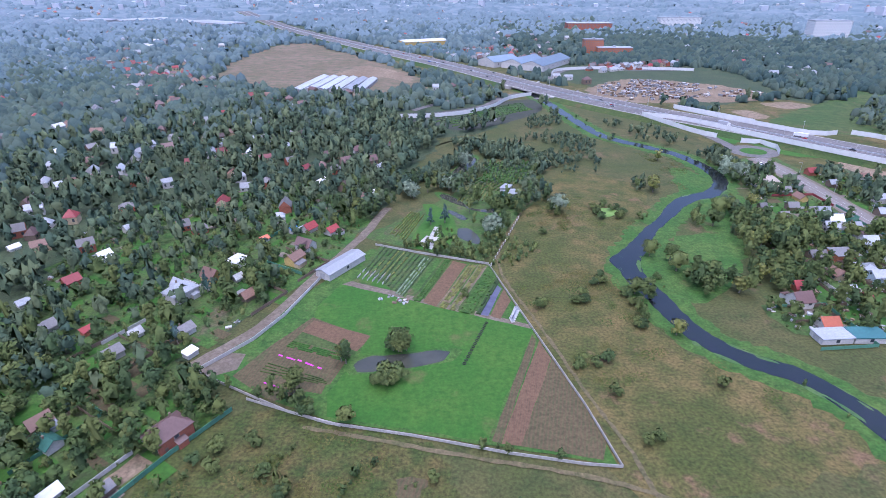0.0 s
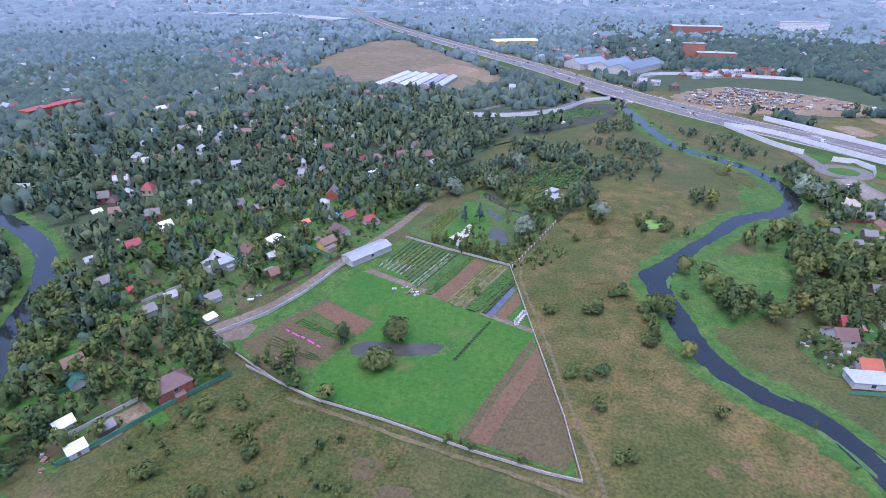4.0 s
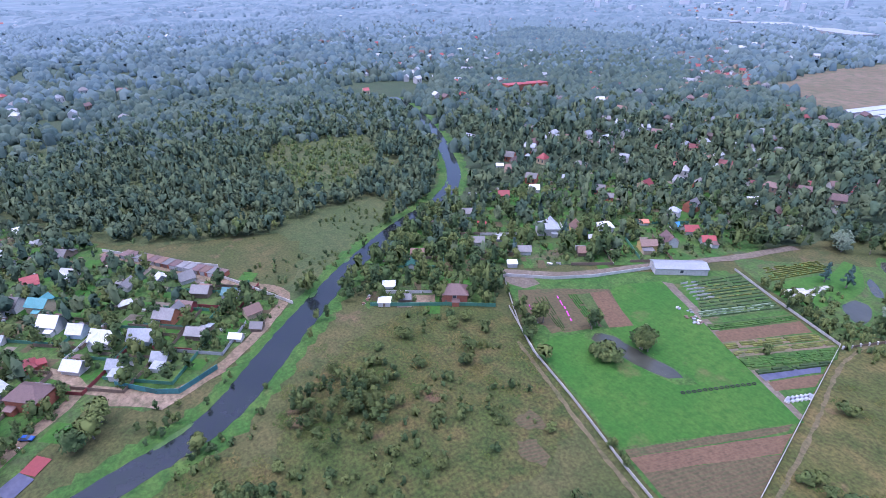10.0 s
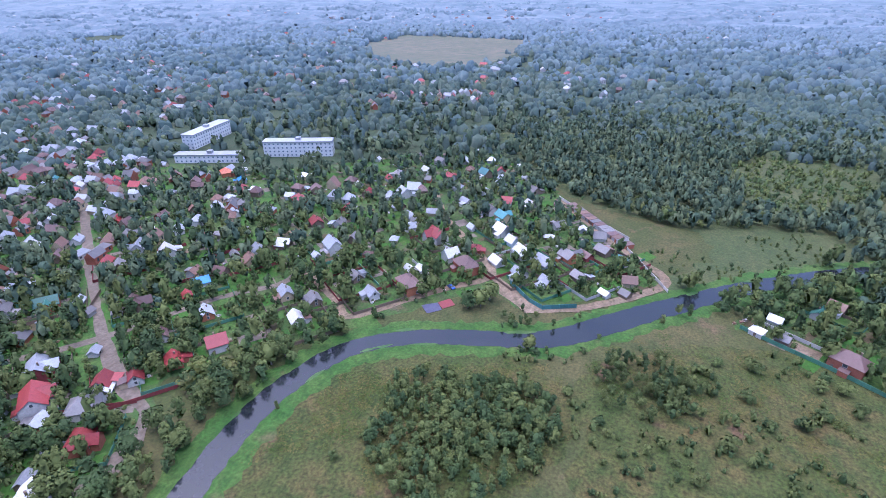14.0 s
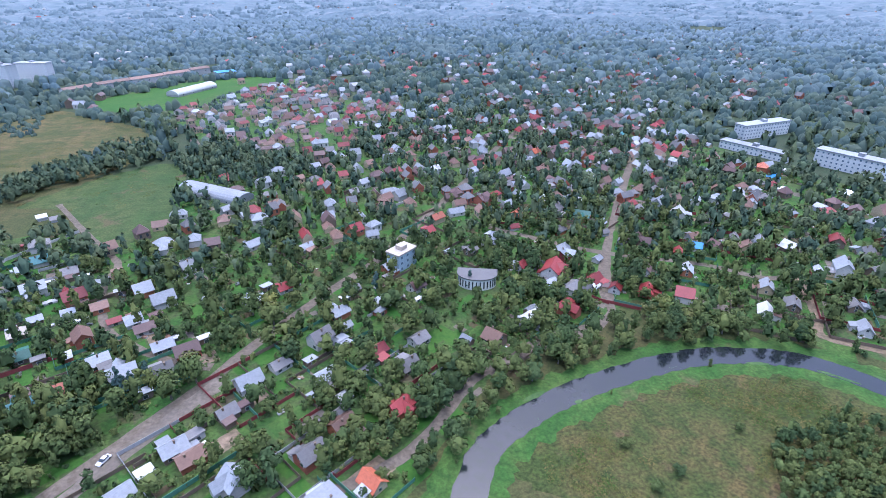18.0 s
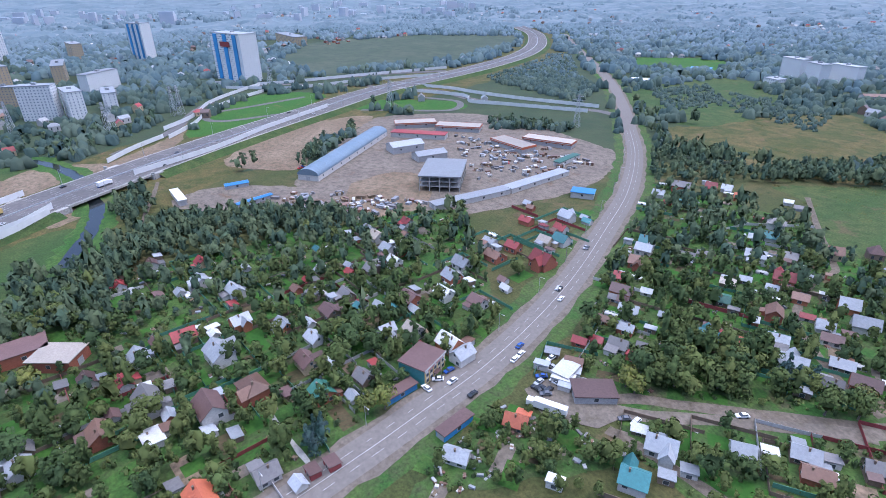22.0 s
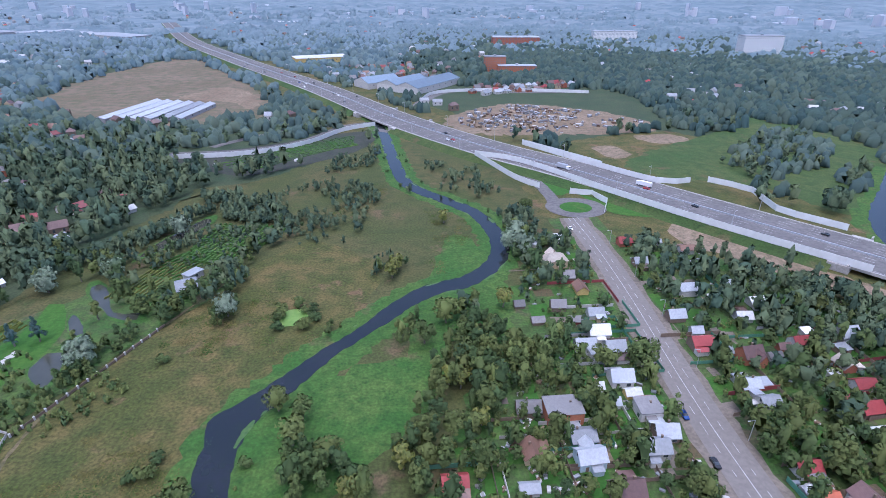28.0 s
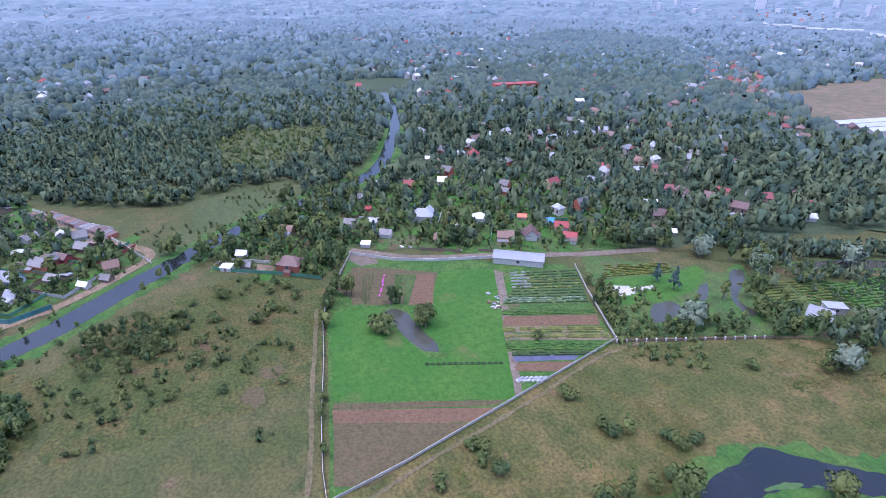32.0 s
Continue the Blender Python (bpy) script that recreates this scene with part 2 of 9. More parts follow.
HAZY_DULLFIELD = material("hazy_dull_plain", (0.05, 0.072, 0.042), (0.078, 0.09, 0.056), (0.042, 0.06, 0.04), 0.01, 0.05, bump=0.3, grain=0.2)
ROOFS = {}
for key, word, col in (("g", "grey", (0.325, 0.34, 0.357)), ("w", "whitish", (0.6, 0.595, 0.58)), ("r", "red", (0.25, 0.042, 0.04)), ("m", "maroon", (0.135, 0.08, 0.07)),
                       ("b", "rust-brown", (0.185, 0.106, 0.074)), ("d", "dark grey", (0.18, 0.17, 0.165)), ("t", "turquoise", (0.065, 0.2, 0.205)), ("o", "orange", (0.42, 0.12, 0.06)),
                       ("n", "dark green", (0.05, 0.15, 0.11)), ("c", "cream", (0.44, 0.38, 0.31)), ("u", "bright blue", (0.06, 0.24, 0.5)), ("q", "slate-blue", (0.15, 0.2, 0.25))):
    ROOFS[key] = (word, material(word.replace(" ", "_").replace("-", "_") + "_roofing", col, tuple(v * 0.86 for v in col), tuple(v * 0.74 for v in col), 0.15, 1.1, rough=0.5, spec=0.4, rand=0.3, island=0.16, seams=2.2))
WALLS = {}
for key, word, col in (("w", "white-painted", (0.55, 0.53, 0.5)), ("c", "cream", (0.5, 0.4, 0.26)), ("k", "red-brick", (0.36, 0.13, 0.08)), ("d", "weathered wooden", (0.2, 0.15, 0.11)),
                       ("o", "orange-brick", (0.4, 0.16, 0.085)), ("y", "yellow", (0.6, 0.44, 0.16)), ("b", "pale blue", (0.46, 0.56, 0.62)), ("g", "grey", (0.4, 0.4, 0.4)),
                       ("m", "dark red", (0.25, 0.06, 0.06)), ("n", "green", (0.1, 0.24, 0.16))):
    WALLS[key] = (word, material(word.replace(" ", "_").replace("-", "_") + "_walls", col, tuple(v * 0.9 for v in col), tuple(v * 0.75 for v in col), 0.3, 1.5, rough=0.85, rand=0.1))
CARS = [material(n + "_car_paint", c, tuple(v * 0.95 for v in c), None, 0.5, 2.0, rough=0.25, spec=0.6) for n, c in (("white", (0.75, 0.75, 0.75)), ("black", (0.02, 0.02, 0.022)), ("silver", (0.4, 0.41, 0.43)), ("red", (0.4, 0.03, 0.03)), ("blue", (0.03, 0.08, 0.28)), ("grey", (0.12, 0.12, 0.13)))]


# ---- mesh tools ----
def mesh_of(name, verts, faces, mat, smooth=False):
    me = bpy.data.meshes.new(name)
    me.from_pydata([tuple(v) for v in verts], [], faces)
    for m in (mat if isinstance(mat, (list, tuple)) else [mat]):
        me.materials.append(m)
    if smooth:
        me.shade_smooth()
    return me


def tri_mesh(name, co, tris, mat, normals=None, tint=None):
    """A mesh from arrays of corners and triangles, with soft crown normals and a tint for each tree."""
    me = bpy.data.meshes.new(name)
    n, k = len(co), len(tris)
    me.vertices.add(n)
    me.vertices.foreach_set("co", np.ascontiguousarray(co, dtype=np.float32).ravel())
    me.loops.add(3 * k)
    me.loops.foreach_set("vertex_index", np.ascontiguousarray(tris, dtype=np.int32).ravel())
    me.polygons.add(k)
    me.polygons.foreach_set("loop_start", np.arange(0, 3 * k, 3, dtype=np.int32))
    me.update(calc_edges=True)
    if normals is not None:
        at = me.attributes.new("custom_normal", "FLOAT_VECTOR", "POINT")
        at.data.foreach_set("vector", np.ascontiguousarray(normals, dtype=np.float32).ravel())
    if tint is not None:
        at = me.attributes.new("tint", "FLOAT", "POINT")
        at.data.foreach_set("value", np.ascontiguousarray(tint, dtype=np.float32))
    me.materials.append(mat)
    return me


def smooth_line(pts, step=6.0, closed=False):
    """Points evenly along a Catmull-Rom line through pts."""
    p = [np.array(q, float) for q in pts]
    n = len(p)
    out = []
    for i in range(n if closed else n - 1):
        a = p[i - 1] if (closed or i) else 2 * p[0] - p[1]
        b, c = p[i], p[(i + 1) % n]
        d = p[(i + 2) % n] if (closed or i + 2 < n) else 2 * p[-1] - p[-2]
        k = max(1, int(np.linalg.norm(c - b) / step))
        for j in range(k):
            t = j / k
            out.append(0.5 * (2 * b + (c - a) * t + (2 * a - 5 * b + 4 * c - d) * t * t + (3 * b - a - 3 * c + d) * t ** 3))
    if not closed:
        out.append(p[-1])
    return np.array(out)


def offset_line(line, off):
    d = np.gradient(line, axis=0)
    d /= np.linalg.norm(d, axis=1)[:, None] + 1e-9
    nrm = np.stack([-d[:, 1], d[:, 0]], 1)
    return line + nrm * (off if np.isscalar(off) else np.asarray(off)[:, None])


def ribbon(name, pts, width, z, mat, label, category, step=6.0, ragged=0.0, off=0.0, kind="structure", parent=None, swell=(), foot=None):
    """A strip along a line; swell widens or narrows it round the points given as (x, y, reach, metres), foot is the height to which its edges slope down."""
    line = smooth_line(pts, step)
    rng = np.random.default_rng(len(line) * 7 + int(width * 10))
    n = len(line)
    r1, r2 = rng.uniform(-ragged, ragged, n), rng.uniform(-ragged, ragged, n)
    for sx, sy, reach, by in swell:
        add = by / 2 * np.exp(-((line[:, 0] - sx) ** 2 + (line[:, 1] - sy) ** 2) / reach ** 2)
        r1, r2 = r1 + add, r2 - add
    a, b = offset_line(line, off + width / 2 + r1), offset_line(line, off - width / 2 + r2)
    v = [(x, y, z) for x, y in a] + [(x, y, z) for x, y in b]
    f = [(i, n + i, n + i + 1, i + 1) for i in range(n - 1)]
    if foot is not None:
        v += [(x, y, foot) for x, y in offset_line(line, off + width / 2 + r1 + 1.1)] + [(x, y, foot) for x, y in offset_line(line, off - width / 2 + r2 - 1.1)]
        f += [(2 * n + i, i, i + 1, 2 * n + i + 1) for i in range(n - 1)] + [(n + i, 3 * n + i, 3 * n + i + 1, n + i + 1) for i in range(n - 1)]
    ob = new(name, mesh_of(name, v, f, mat))
    if parent:
        ob.parent = parent
    if label:
        tagged(ob, label, category, kind=kind)
    return ob


def patch(name, pts, z, mat, label, category="field", ragged=0.0, step=5.0, soft=False, kind="structure"):
    """A flat piece of ground with an uneven edge."""
    if soft:
        line = smooth_line(pts, step, True)
    else:
        q = [np.array(p, float) for p in pts]
        line = []
        for i, p in enumerate(q):
            e = q[(i + 1) % len(q)]
            k = max(1, int(np.linalg.norm(e - p) / step)) if ragged else 1
            line += [p + (e - p) * j / k for j in range(k)]
        line = np.array(line)
    rng = np.random.default_rng(int(abs(line[0][0]) * 10 + len(line)))
    line = line + rng.uniform(-ragged, ragged, line.shape)
    bm = bmesh.new()
    face = bm.faces.new([bm.verts.new((x, y, z)) for x, y in line])
    face.normal_update()
    if face.normal.z < 0:
        face.normal_flip()
    bmesh.ops.triangulate(bm, faces=[face])
    me = bpy.data.meshes.new(name)
    bm.to_mesh(me)
    bm.free()
    me.materials.append(mat)
    return tagged(new(name, me), label, category, kind=kind)


# ---- trees ----
def ico(sub):
    bm = bmesh.new()
    bmesh.ops.create_icosphere(bm, subdivisions=sub, radius=1)
    v = np.array([tuple(q.co) for q in bm.verts])
    f = np.array([[q.index for q in p.verts] for p in bm.faces])
    bm.free()
    return v, f


ICO1, ICO2 = ico(1), ico(2)


def soft_normals(v, f, n, mid, radius, half, rng, rough=0.22, lift=0.42):
    """Outward normals of a crown; each leaf is turned to face the same way."""
    out = (v - (0, 0, mid - half * 0.25)) / (radius, radius, half)
    out /= np.linalg.norm(out, axis=1)[:, None] + 1e-6
    w = out * 0.5 + n * 0.75 + rng.normal(0, rough, v.shape)
    w[:, 2] += lift
    w /= np.linalg.norm(w, axis=1)[:, None] + 1e-6
    g = np.cross(v[f[:, 1]] - v[f[:, 0]], v[f[:, 2]] - v[f[:, 0]])
    back = (g * w[f[:, 0]]).sum(1) < 0
    f = f.copy()
    f[back] = f[back][:, ::-1]
    return f, w


def crown_arrays(seed, height, radius, base, clumps, leaves, size, kind="round", core=ICO1, r=0.72):
    """Corners, triangles and normals of a crown: clumps of small leaf sprays round a dark heart."""
    rng = np.random.default_rng(seed)
    vs, fs, ns, n = [], [], [], 0
    mid = (height + base) / 2
    half = (height - base) / 2
    v = core[0] * (1 + rng.uniform(-0.3, 0.25, (len(core[0]), 1)))
    if kind == "cone":
        w = np.clip((1 - v[:, 2]) / 2, 0.05, 1)[:, None]
        v = np.hstack([v[:, :2] * w * 1.1, v[:, 2:]])
    v = v * (radius * r, radius * r, half * 0.8) + (0, 0, mid)
    vs.append(v)
    fs.append(core[1])
    ns.append(np.zeros_like(v))
    n += len(v)
    for k in range(clumps):
        h = rng.uniform(-0.85, 0.95)
        if kind == "cone":
            ring = (1 - h) / 2 * 0.95 + 0.04
            cr = radius * 0.3 * (ring + 0.25)
        else:
            ring = math.sqrt(max(0.05, 1 - h * h)) * (0.85 if h < 0 else 1)
            cr = radius * rng.uniform(0.26, 0.5)
        a = rng.uniform(0, 2 * math.pi)
        out = rng.uniform(0.6, 0.88)
        c = np.array([math.cos(a) * ring * radius * out, math.sin(a) * ring * radius * out, mid + h * half * 0.8])
        d = rng.normal(size=(leaves, 3))
        d /= np.linalg.norm(d, axis=1)[:, None]
        d[:, 2] = np.abs(d[:, 2]) * 0.8 + d[:, 2] * 0.2
        p = c + d * cr * rng.uniform(0.75, 1.1, (leaves, 1)) * (1, 1, 0.85)
        e1 = np.cross(d, rng.normal(size=(leaves, 3)))
        e1 /= np.linalg.norm(e1, axis=1)[:, None] + 1e-6
        e2 = np.cross(d, e1) + d * rng.uniform(-0.4, 0.4, (leaves, 1))
        s = size * rng.uniform(0.6, 1.3, (leaves, 1))
        vs.append(np.stack([p - e1 * s * 0.6 - e2 * s * 0.4, p + e1 * s * 0.6 - e2 * s * 0.4, p + e2 * s * 0.8], 1).reshape(-1, 3))
        fs.append(np.arange(3 * leaves).reshape(-1, 3) + n)
        ns.append(np.repeat(d, 3, axis=0))
        n += 3 * leaves
    v, f = np.vstack(vs), np.vstack(fs)
    f, w = soft_normals(v, f, np.vstack(ns), mid, radius, half, rng)
    return v, f, w


def grove_arrays(seed, trees, height, radius, spread):
    """A few crowns standing together, for woods far off."""
    rng = np.random.default_rng(seed)
    vs, fs, ns, n = [], [], [], 0
    for k in range(trees):
        a = 2 * math.pi * (k + rng.uniform(-0.3, 0.3)) / trees
        h, r = height * rng.uniform(0.7, 1.25), radius * rng.uniform(0.75, 1.2)
        v = DOME[0] * (1 + rng.uniform(-0.26, 0.22, (len(DOME[0]), 1))) * (r, r, h * 0.5)
        f, w = soft_normals(v, DOME[1], np.zeros_like(v), 0, r, h * 0.5, rng, 0.16, 0.35)
        vs.append(v + (math.cos(a) * spread, math.sin(a) * spread, h * 0.5))
        fs.append(f + n)
        ns.append(w)
        n += len(v)
    return np.vstack(vs), np.vstack(fs), np.vstack(ns)


def scatter(name, templates, places, mat, label, category="trees"):
    """Many trees joined into one object of plants that nobody could count."""
    rng = np.random.default_rng(len(places))
    vs, fs, ns, ts, n = [], [], [], [], 0
    for (x, y, s) in places:
        v, f, m = templates[rng.integers(len(templates))]
        a = rng.uniform(0, 2 * math.pi)
        c, q = math.cos(a), math.sin(a)
        turn = np.array(((c, q, 0), (-q, c, 0), (0, 0, 1)))
        vs.append(v @ turn * (s, s, s * rng.uniform(0.85, 1.2)) + (x, y, 0))
        ns.append(m @ turn)
        fs.append(f + n)
        ts.append(np.full(len(v), rng.uniform()))
        n += len(v)
    if not vs:
        return None
    ob = new(name, tri_mesh(name, np.vstack(vs), np.vstack(fs), mat, np.vstack(ns), np.concatenate(ts)))
    return tagged(ob, label, category, kind="stuff")


# What stands where: a grid of the plan, in which trees keep off roads, water and yards.
CELL, LOW, SIDE = 2.0, -1200, 1500
TAKEN = np.zeros((SIDE, SIDE), bool)


def inside(poly, x, y):
    hit = np.zeros(np.shape(x), bool)
    n = len(poly)
    for i in range(n):
        (x1, y1), (x2, y2) = poly[i], poly[(i + 1) % n]
        if y1 == y2:
            continue
        k = ((y1 > y) != (y2 > y)) & (x < (x2 - x1) * (y - y1) / (y2 - y1) + x1)
        hit ^= k
    return hit


def block_disc(x, y, r):
    i, j, k = int((x - LOW) / CELL), int((y - LOW) / CELL), int(r / CELL) + 1
    if k < i < SIDE - k and k < j < SIDE - k:
        w = np.arange(-k, k + 1)
        TAKEN[j - k:j + k + 1, i - k:i + k + 1] |= (w[:, None] ** 2 + w[None] ** 2) * CELL ** 2 <= r * r


def block_line(pts, width):
    for x, y in smooth_line(pts, 3.0):
        block_disc(x, y, width / 2)


def block_poly(poly):
    xs, ys = [p[0] for p in poly], [p[1] for p in poly]
    i0, i1 = int((min(xs) - LOW) / CELL), int((max(xs) - LOW) / CELL) + 1
    j0, j1 = int((min(ys) - LOW) / CELL), int((max(ys) - LOW) / CELL) + 1
    i0, j0, i1, j1 = max(0, i0), max(0, j0), min(SIDE, i1), min(SIDE, j1)
    X, Y = np.meshgrid(LOW + CELL * np.arange(i0, i1), LOW + CELL * np.arange(j0, j1))
    TAKEN[j0:j1, i0:i1] |= inside(poly, X, Y)


def sow(poly, area, seed, sizes=(0.7, 1.2), free=True, clear=1.4):
    """Places for trees in poly, one for each area square metres."""
    rng = np.random.default_rng(seed)
    xs, ys = [p[0] for p in poly], [p[1] for p in poly]
    n = int((max(xs) - min(xs)) * (max(ys) - min(ys)) / area)
    x, y = rng.uniform(min(xs), max(xs), n), rng.uniform(min(ys), max(ys), n)
    ok = inside(poly, x, y)
    if free:
        i = np.clip(((x - LOW) / CELL).astype(int), 0, SIDE - 1)
        j = np.clip(((y - LOW) / CELL).astype(int), 0, SIDE - 1)
        ok &= ~TAKEN[j, i]
    s = rng.uniform(sizes[0], sizes[1], n)
    return np.stack([x, y, s], 1)[ok]


FINE_T = [crown_arrays(s, 10 + s % 3, 3.2 + 0.3 * (s % 2), 1.5, 15, 25, 0.8, r=0.56) for s in range(7)]
FINE_T += [crown_arrays(s + 10, 13 + s, 2.4, 1.5, 15, 24, 0.78, r=0.56) for s in range(3)]
NEAR_T = [crown_arrays(s, 10 + s % 3, 3.2 + 0.3 * (s % 2), 1.5, 12, 16, 1.05, r=0.6) for s in range(6)]
NEAR_T += [crown_arrays(s + 10, 13 + s, 2.4, 1.5, 12, 16, 1.0, r=0.6) for s in range(3)]
MID_T = [crown_arrays(s + 20, 10 + s % 3, 3.4, 1.0, 6, 7, 1.7, core=ICO1) for s in range(6)]
MID_T += [crown_arrays(s + 30, 13 + s, 2.5, 1.0, 6, 7, 1.6, core=ICO1) for s in range(3)]
DV = np.array([(math.cos(a) * r, math.sin(a) * r, z) for r, z in ((1.1, -1), (0.8, 0.4)) for a in (0, 1.26, 2.51, 3.77, 5.03)] + [(0, 0, 0.95)])
DOME = (DV, np.array([t for i in range(5) for t in ((i, (i + 1) % 5, 5 + i), (5 + i, (i + 1) % 5, 5 + (i + 1) % 5), (5 + i, 5 + (i + 1) % 5, 10))]))
FAR_T = [grove_arrays(s + 40, 2, 9.0, 4.3, 3.6) for s in range(8)]
BUSH_T = [crown_arrays(s + 80, 10 + s % 3, 5.5, 0.0, 6, 5, 2.1, core=DOME, r=0.5) for s in range(6)]


def weed_arrays(seed, blades):
    """A loose tuft of upright blades and broad leaves."""
    rng = np.random.default_rng(seed)
    r, a = 3.0 * np.sqrt(rng.uniform(0, 1, blades)), rng.uniform(0, 6.28, blades)
    p = np.stack([r * np.cos(a), r * np.sin(a), np.zeros(blades)], 1)
    t = rng.uniform(0, 6.28, blades)
    w = np.stack([np.cos(t), np.sin(t), np.zeros(blades)], 1) * rng.uniform(0.2, 0.5, (blades, 1))
    lean = t + 1.57
    tip = p + np.stack([np.cos(lean), np.sin(lean), np.zeros(blades)], 1) * rng.uniform(0.5, 1.1, (blades, 1)) + np.stack([np.zeros(blades)] * 2 + [rng.uniform(0.15, 0.6, blades)], 1)
    v = np.stack([p - w, p + w, tip], 1).reshape(-1, 3)
    n = np.tile((0.0, 0.0, 1.0), (3 * blades, 1)) + rng.normal(0, 0.25, (3 * blades, 3))
    f, n = soft_normals(v, np.arange(3 * blades).reshape(-1, 3), n * 1.6, -6.0, 3.0, 3.0, rng)
    return v, f, n


WEED_T = [weed_arrays(s + 70, 30) for s in range(6)]
MIDDLE = (110, 60)


def woods(name, poly, area, seed, label, sizes=(0.7, 1.2), bushes=False, gaps=-9.0, needles=None):
    p = sow(poly, area, seed, sizes)
    if gaps > -1:
        p = p[[noise.noise(Vector((a * 0.03, b * 0.03, seed))) > gaps for a, b in p[:, :2]]]
    d = np.hypot(p[:, 0] - MIDDLE[0], p[:, 1] - MIDDLE[1])
    d = d * np.random.default_rng(seed + 1).uniform(0.82, 1.2, len(p))
    if bushes:
        d = np.hypot(p[:, 0] - MIDDLE[0], p[:, 1] - MIDDLE[1])
        p = p[np.random.default_rng(seed).uniform(0, 1, len(p)) < np.clip(1.7 - d / 300, 0.25, 1)]
        scatter(name, BUSH_T, p, LEAF, label, "bushes")
        return
    # farther bands take leaf colours with more haze painted in
    for lo, hi, T, m in ((0, 190, FINE_T, LEAF), (190, 280, NEAR_T, LEAF), (280, 560, MID_T, LEAF_MID_HAZE), (560, 980, FAR_T, LEAF_FAR_HAZE), (980, 9000, FAR_T, LEAF_RIM_HAZE)):
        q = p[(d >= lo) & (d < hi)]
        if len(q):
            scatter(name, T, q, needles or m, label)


# ---- plan ----
RIVER = [(95, 690), (108, 640), (118, 592), (125, 547), (138, 479), (151, 454), (166, 438), (185, 415), (194, 390), (196, 365), (190, 345), (175, 328), (161, 322), (146, 309), (130, 288), (116, 271), (104, 253), (95, 239), (92, 223), (96, 204), (99, 187), (104, 172), (115, 160), (129, 150), (139, 134), (143, 118), (146, 90), (145, 60), (140, 30), (129, 0), (112, -35)]
RIVER += [(99, -49), (75, -60), (47, -67), (15, -70), (-8, -66), (-26, -58), (-41, -40), (-50, -18), (-56, 0), (-65, 18), (-85, 38), (-107, 60), (-137, 92), (-168, 135), (-193, 178), (-228, 210), (-300, 243), (-360, 265), (-425, 283), (-500, 295)]
HIGHWAY = [(-710, 2072), (-413, 1483), (-182, 1120), (13, 838), (120, 664), (202, 555), (267, 486), (330, 411), (400, 329), (453, 269), (530, 188), (593, 114), (672, 7), (750, -113), (818, -222), (860, -335), (917, -468), (1000, -612), (1128, -757), (1328, -920), (1534, -1035), (1781, -1191)]
ROAD = [(246, 405), (249, 363), (250, 313), (249, 254), (250, 212), (254, 155), (263, 95), (272, 50), (278, 25), (287, -10), (302, -50), (321, -90), (348, -138), (385, -200), (440, -272), (500, -335), (593, -428), (735, -555), (1030, -785), (1300, -1000)]
CREEK = [(524, 497), (488, 458), (431, 394), (408, 330), (404, 290), (399, 266), (385, 252), (373, 242)]
STREAM = [(853, 354), (770, 316), (745, 271), (724, 228), (706, 191), (703, 155), (638, 124), (560, 112), (510, 117), (467, 130)]
FARM = [(52, 111), (-38, 129), (-88, 151), (-90, 158), (-57, 215), (-38, 250), (22, 232), (36, 180), (48, 134)]

# ---- ground ----
G = 6500
gx = [-G, -2500, -1200, -600, 0, 600, 1200, 2500, G]
gv = [(x, y, 0) for y in gx for x in gx]
gf = [(j * 9 + i, j * 9 + i + 1, j * 9 + i + 10, j * 9 + i + 9) for j in range(8) for i in range(8)]
tagged(new("ground", mesh_of("ground", gv, gf, GROUND)), "rough green and yellowish grass over flat river land", "ground", kind="structure")

ringa = [2 * math.pi * i / 64 for i in range(64)]
rv = [(150 + r * math.cos(t), 60 + r * math.sin(t), 0.004) for r in (430, 2400) for t in ringa]
tagged(new("outer_ground", mesh_of("outer_ground", rv, [(i, (i + 1) % 64, 64 + (i + 1) % 64, 64 + i)[::-1] for i in range(64)], WOODFLOOR)), "dark green woodland floor around the valley", "ground", kind="structure")
ribbon("motorway_grass", HIGHWAY[2:], 150, 0.008, MEADOW, "rough grass beside the motorway", "grass", step=20, ragged=8)
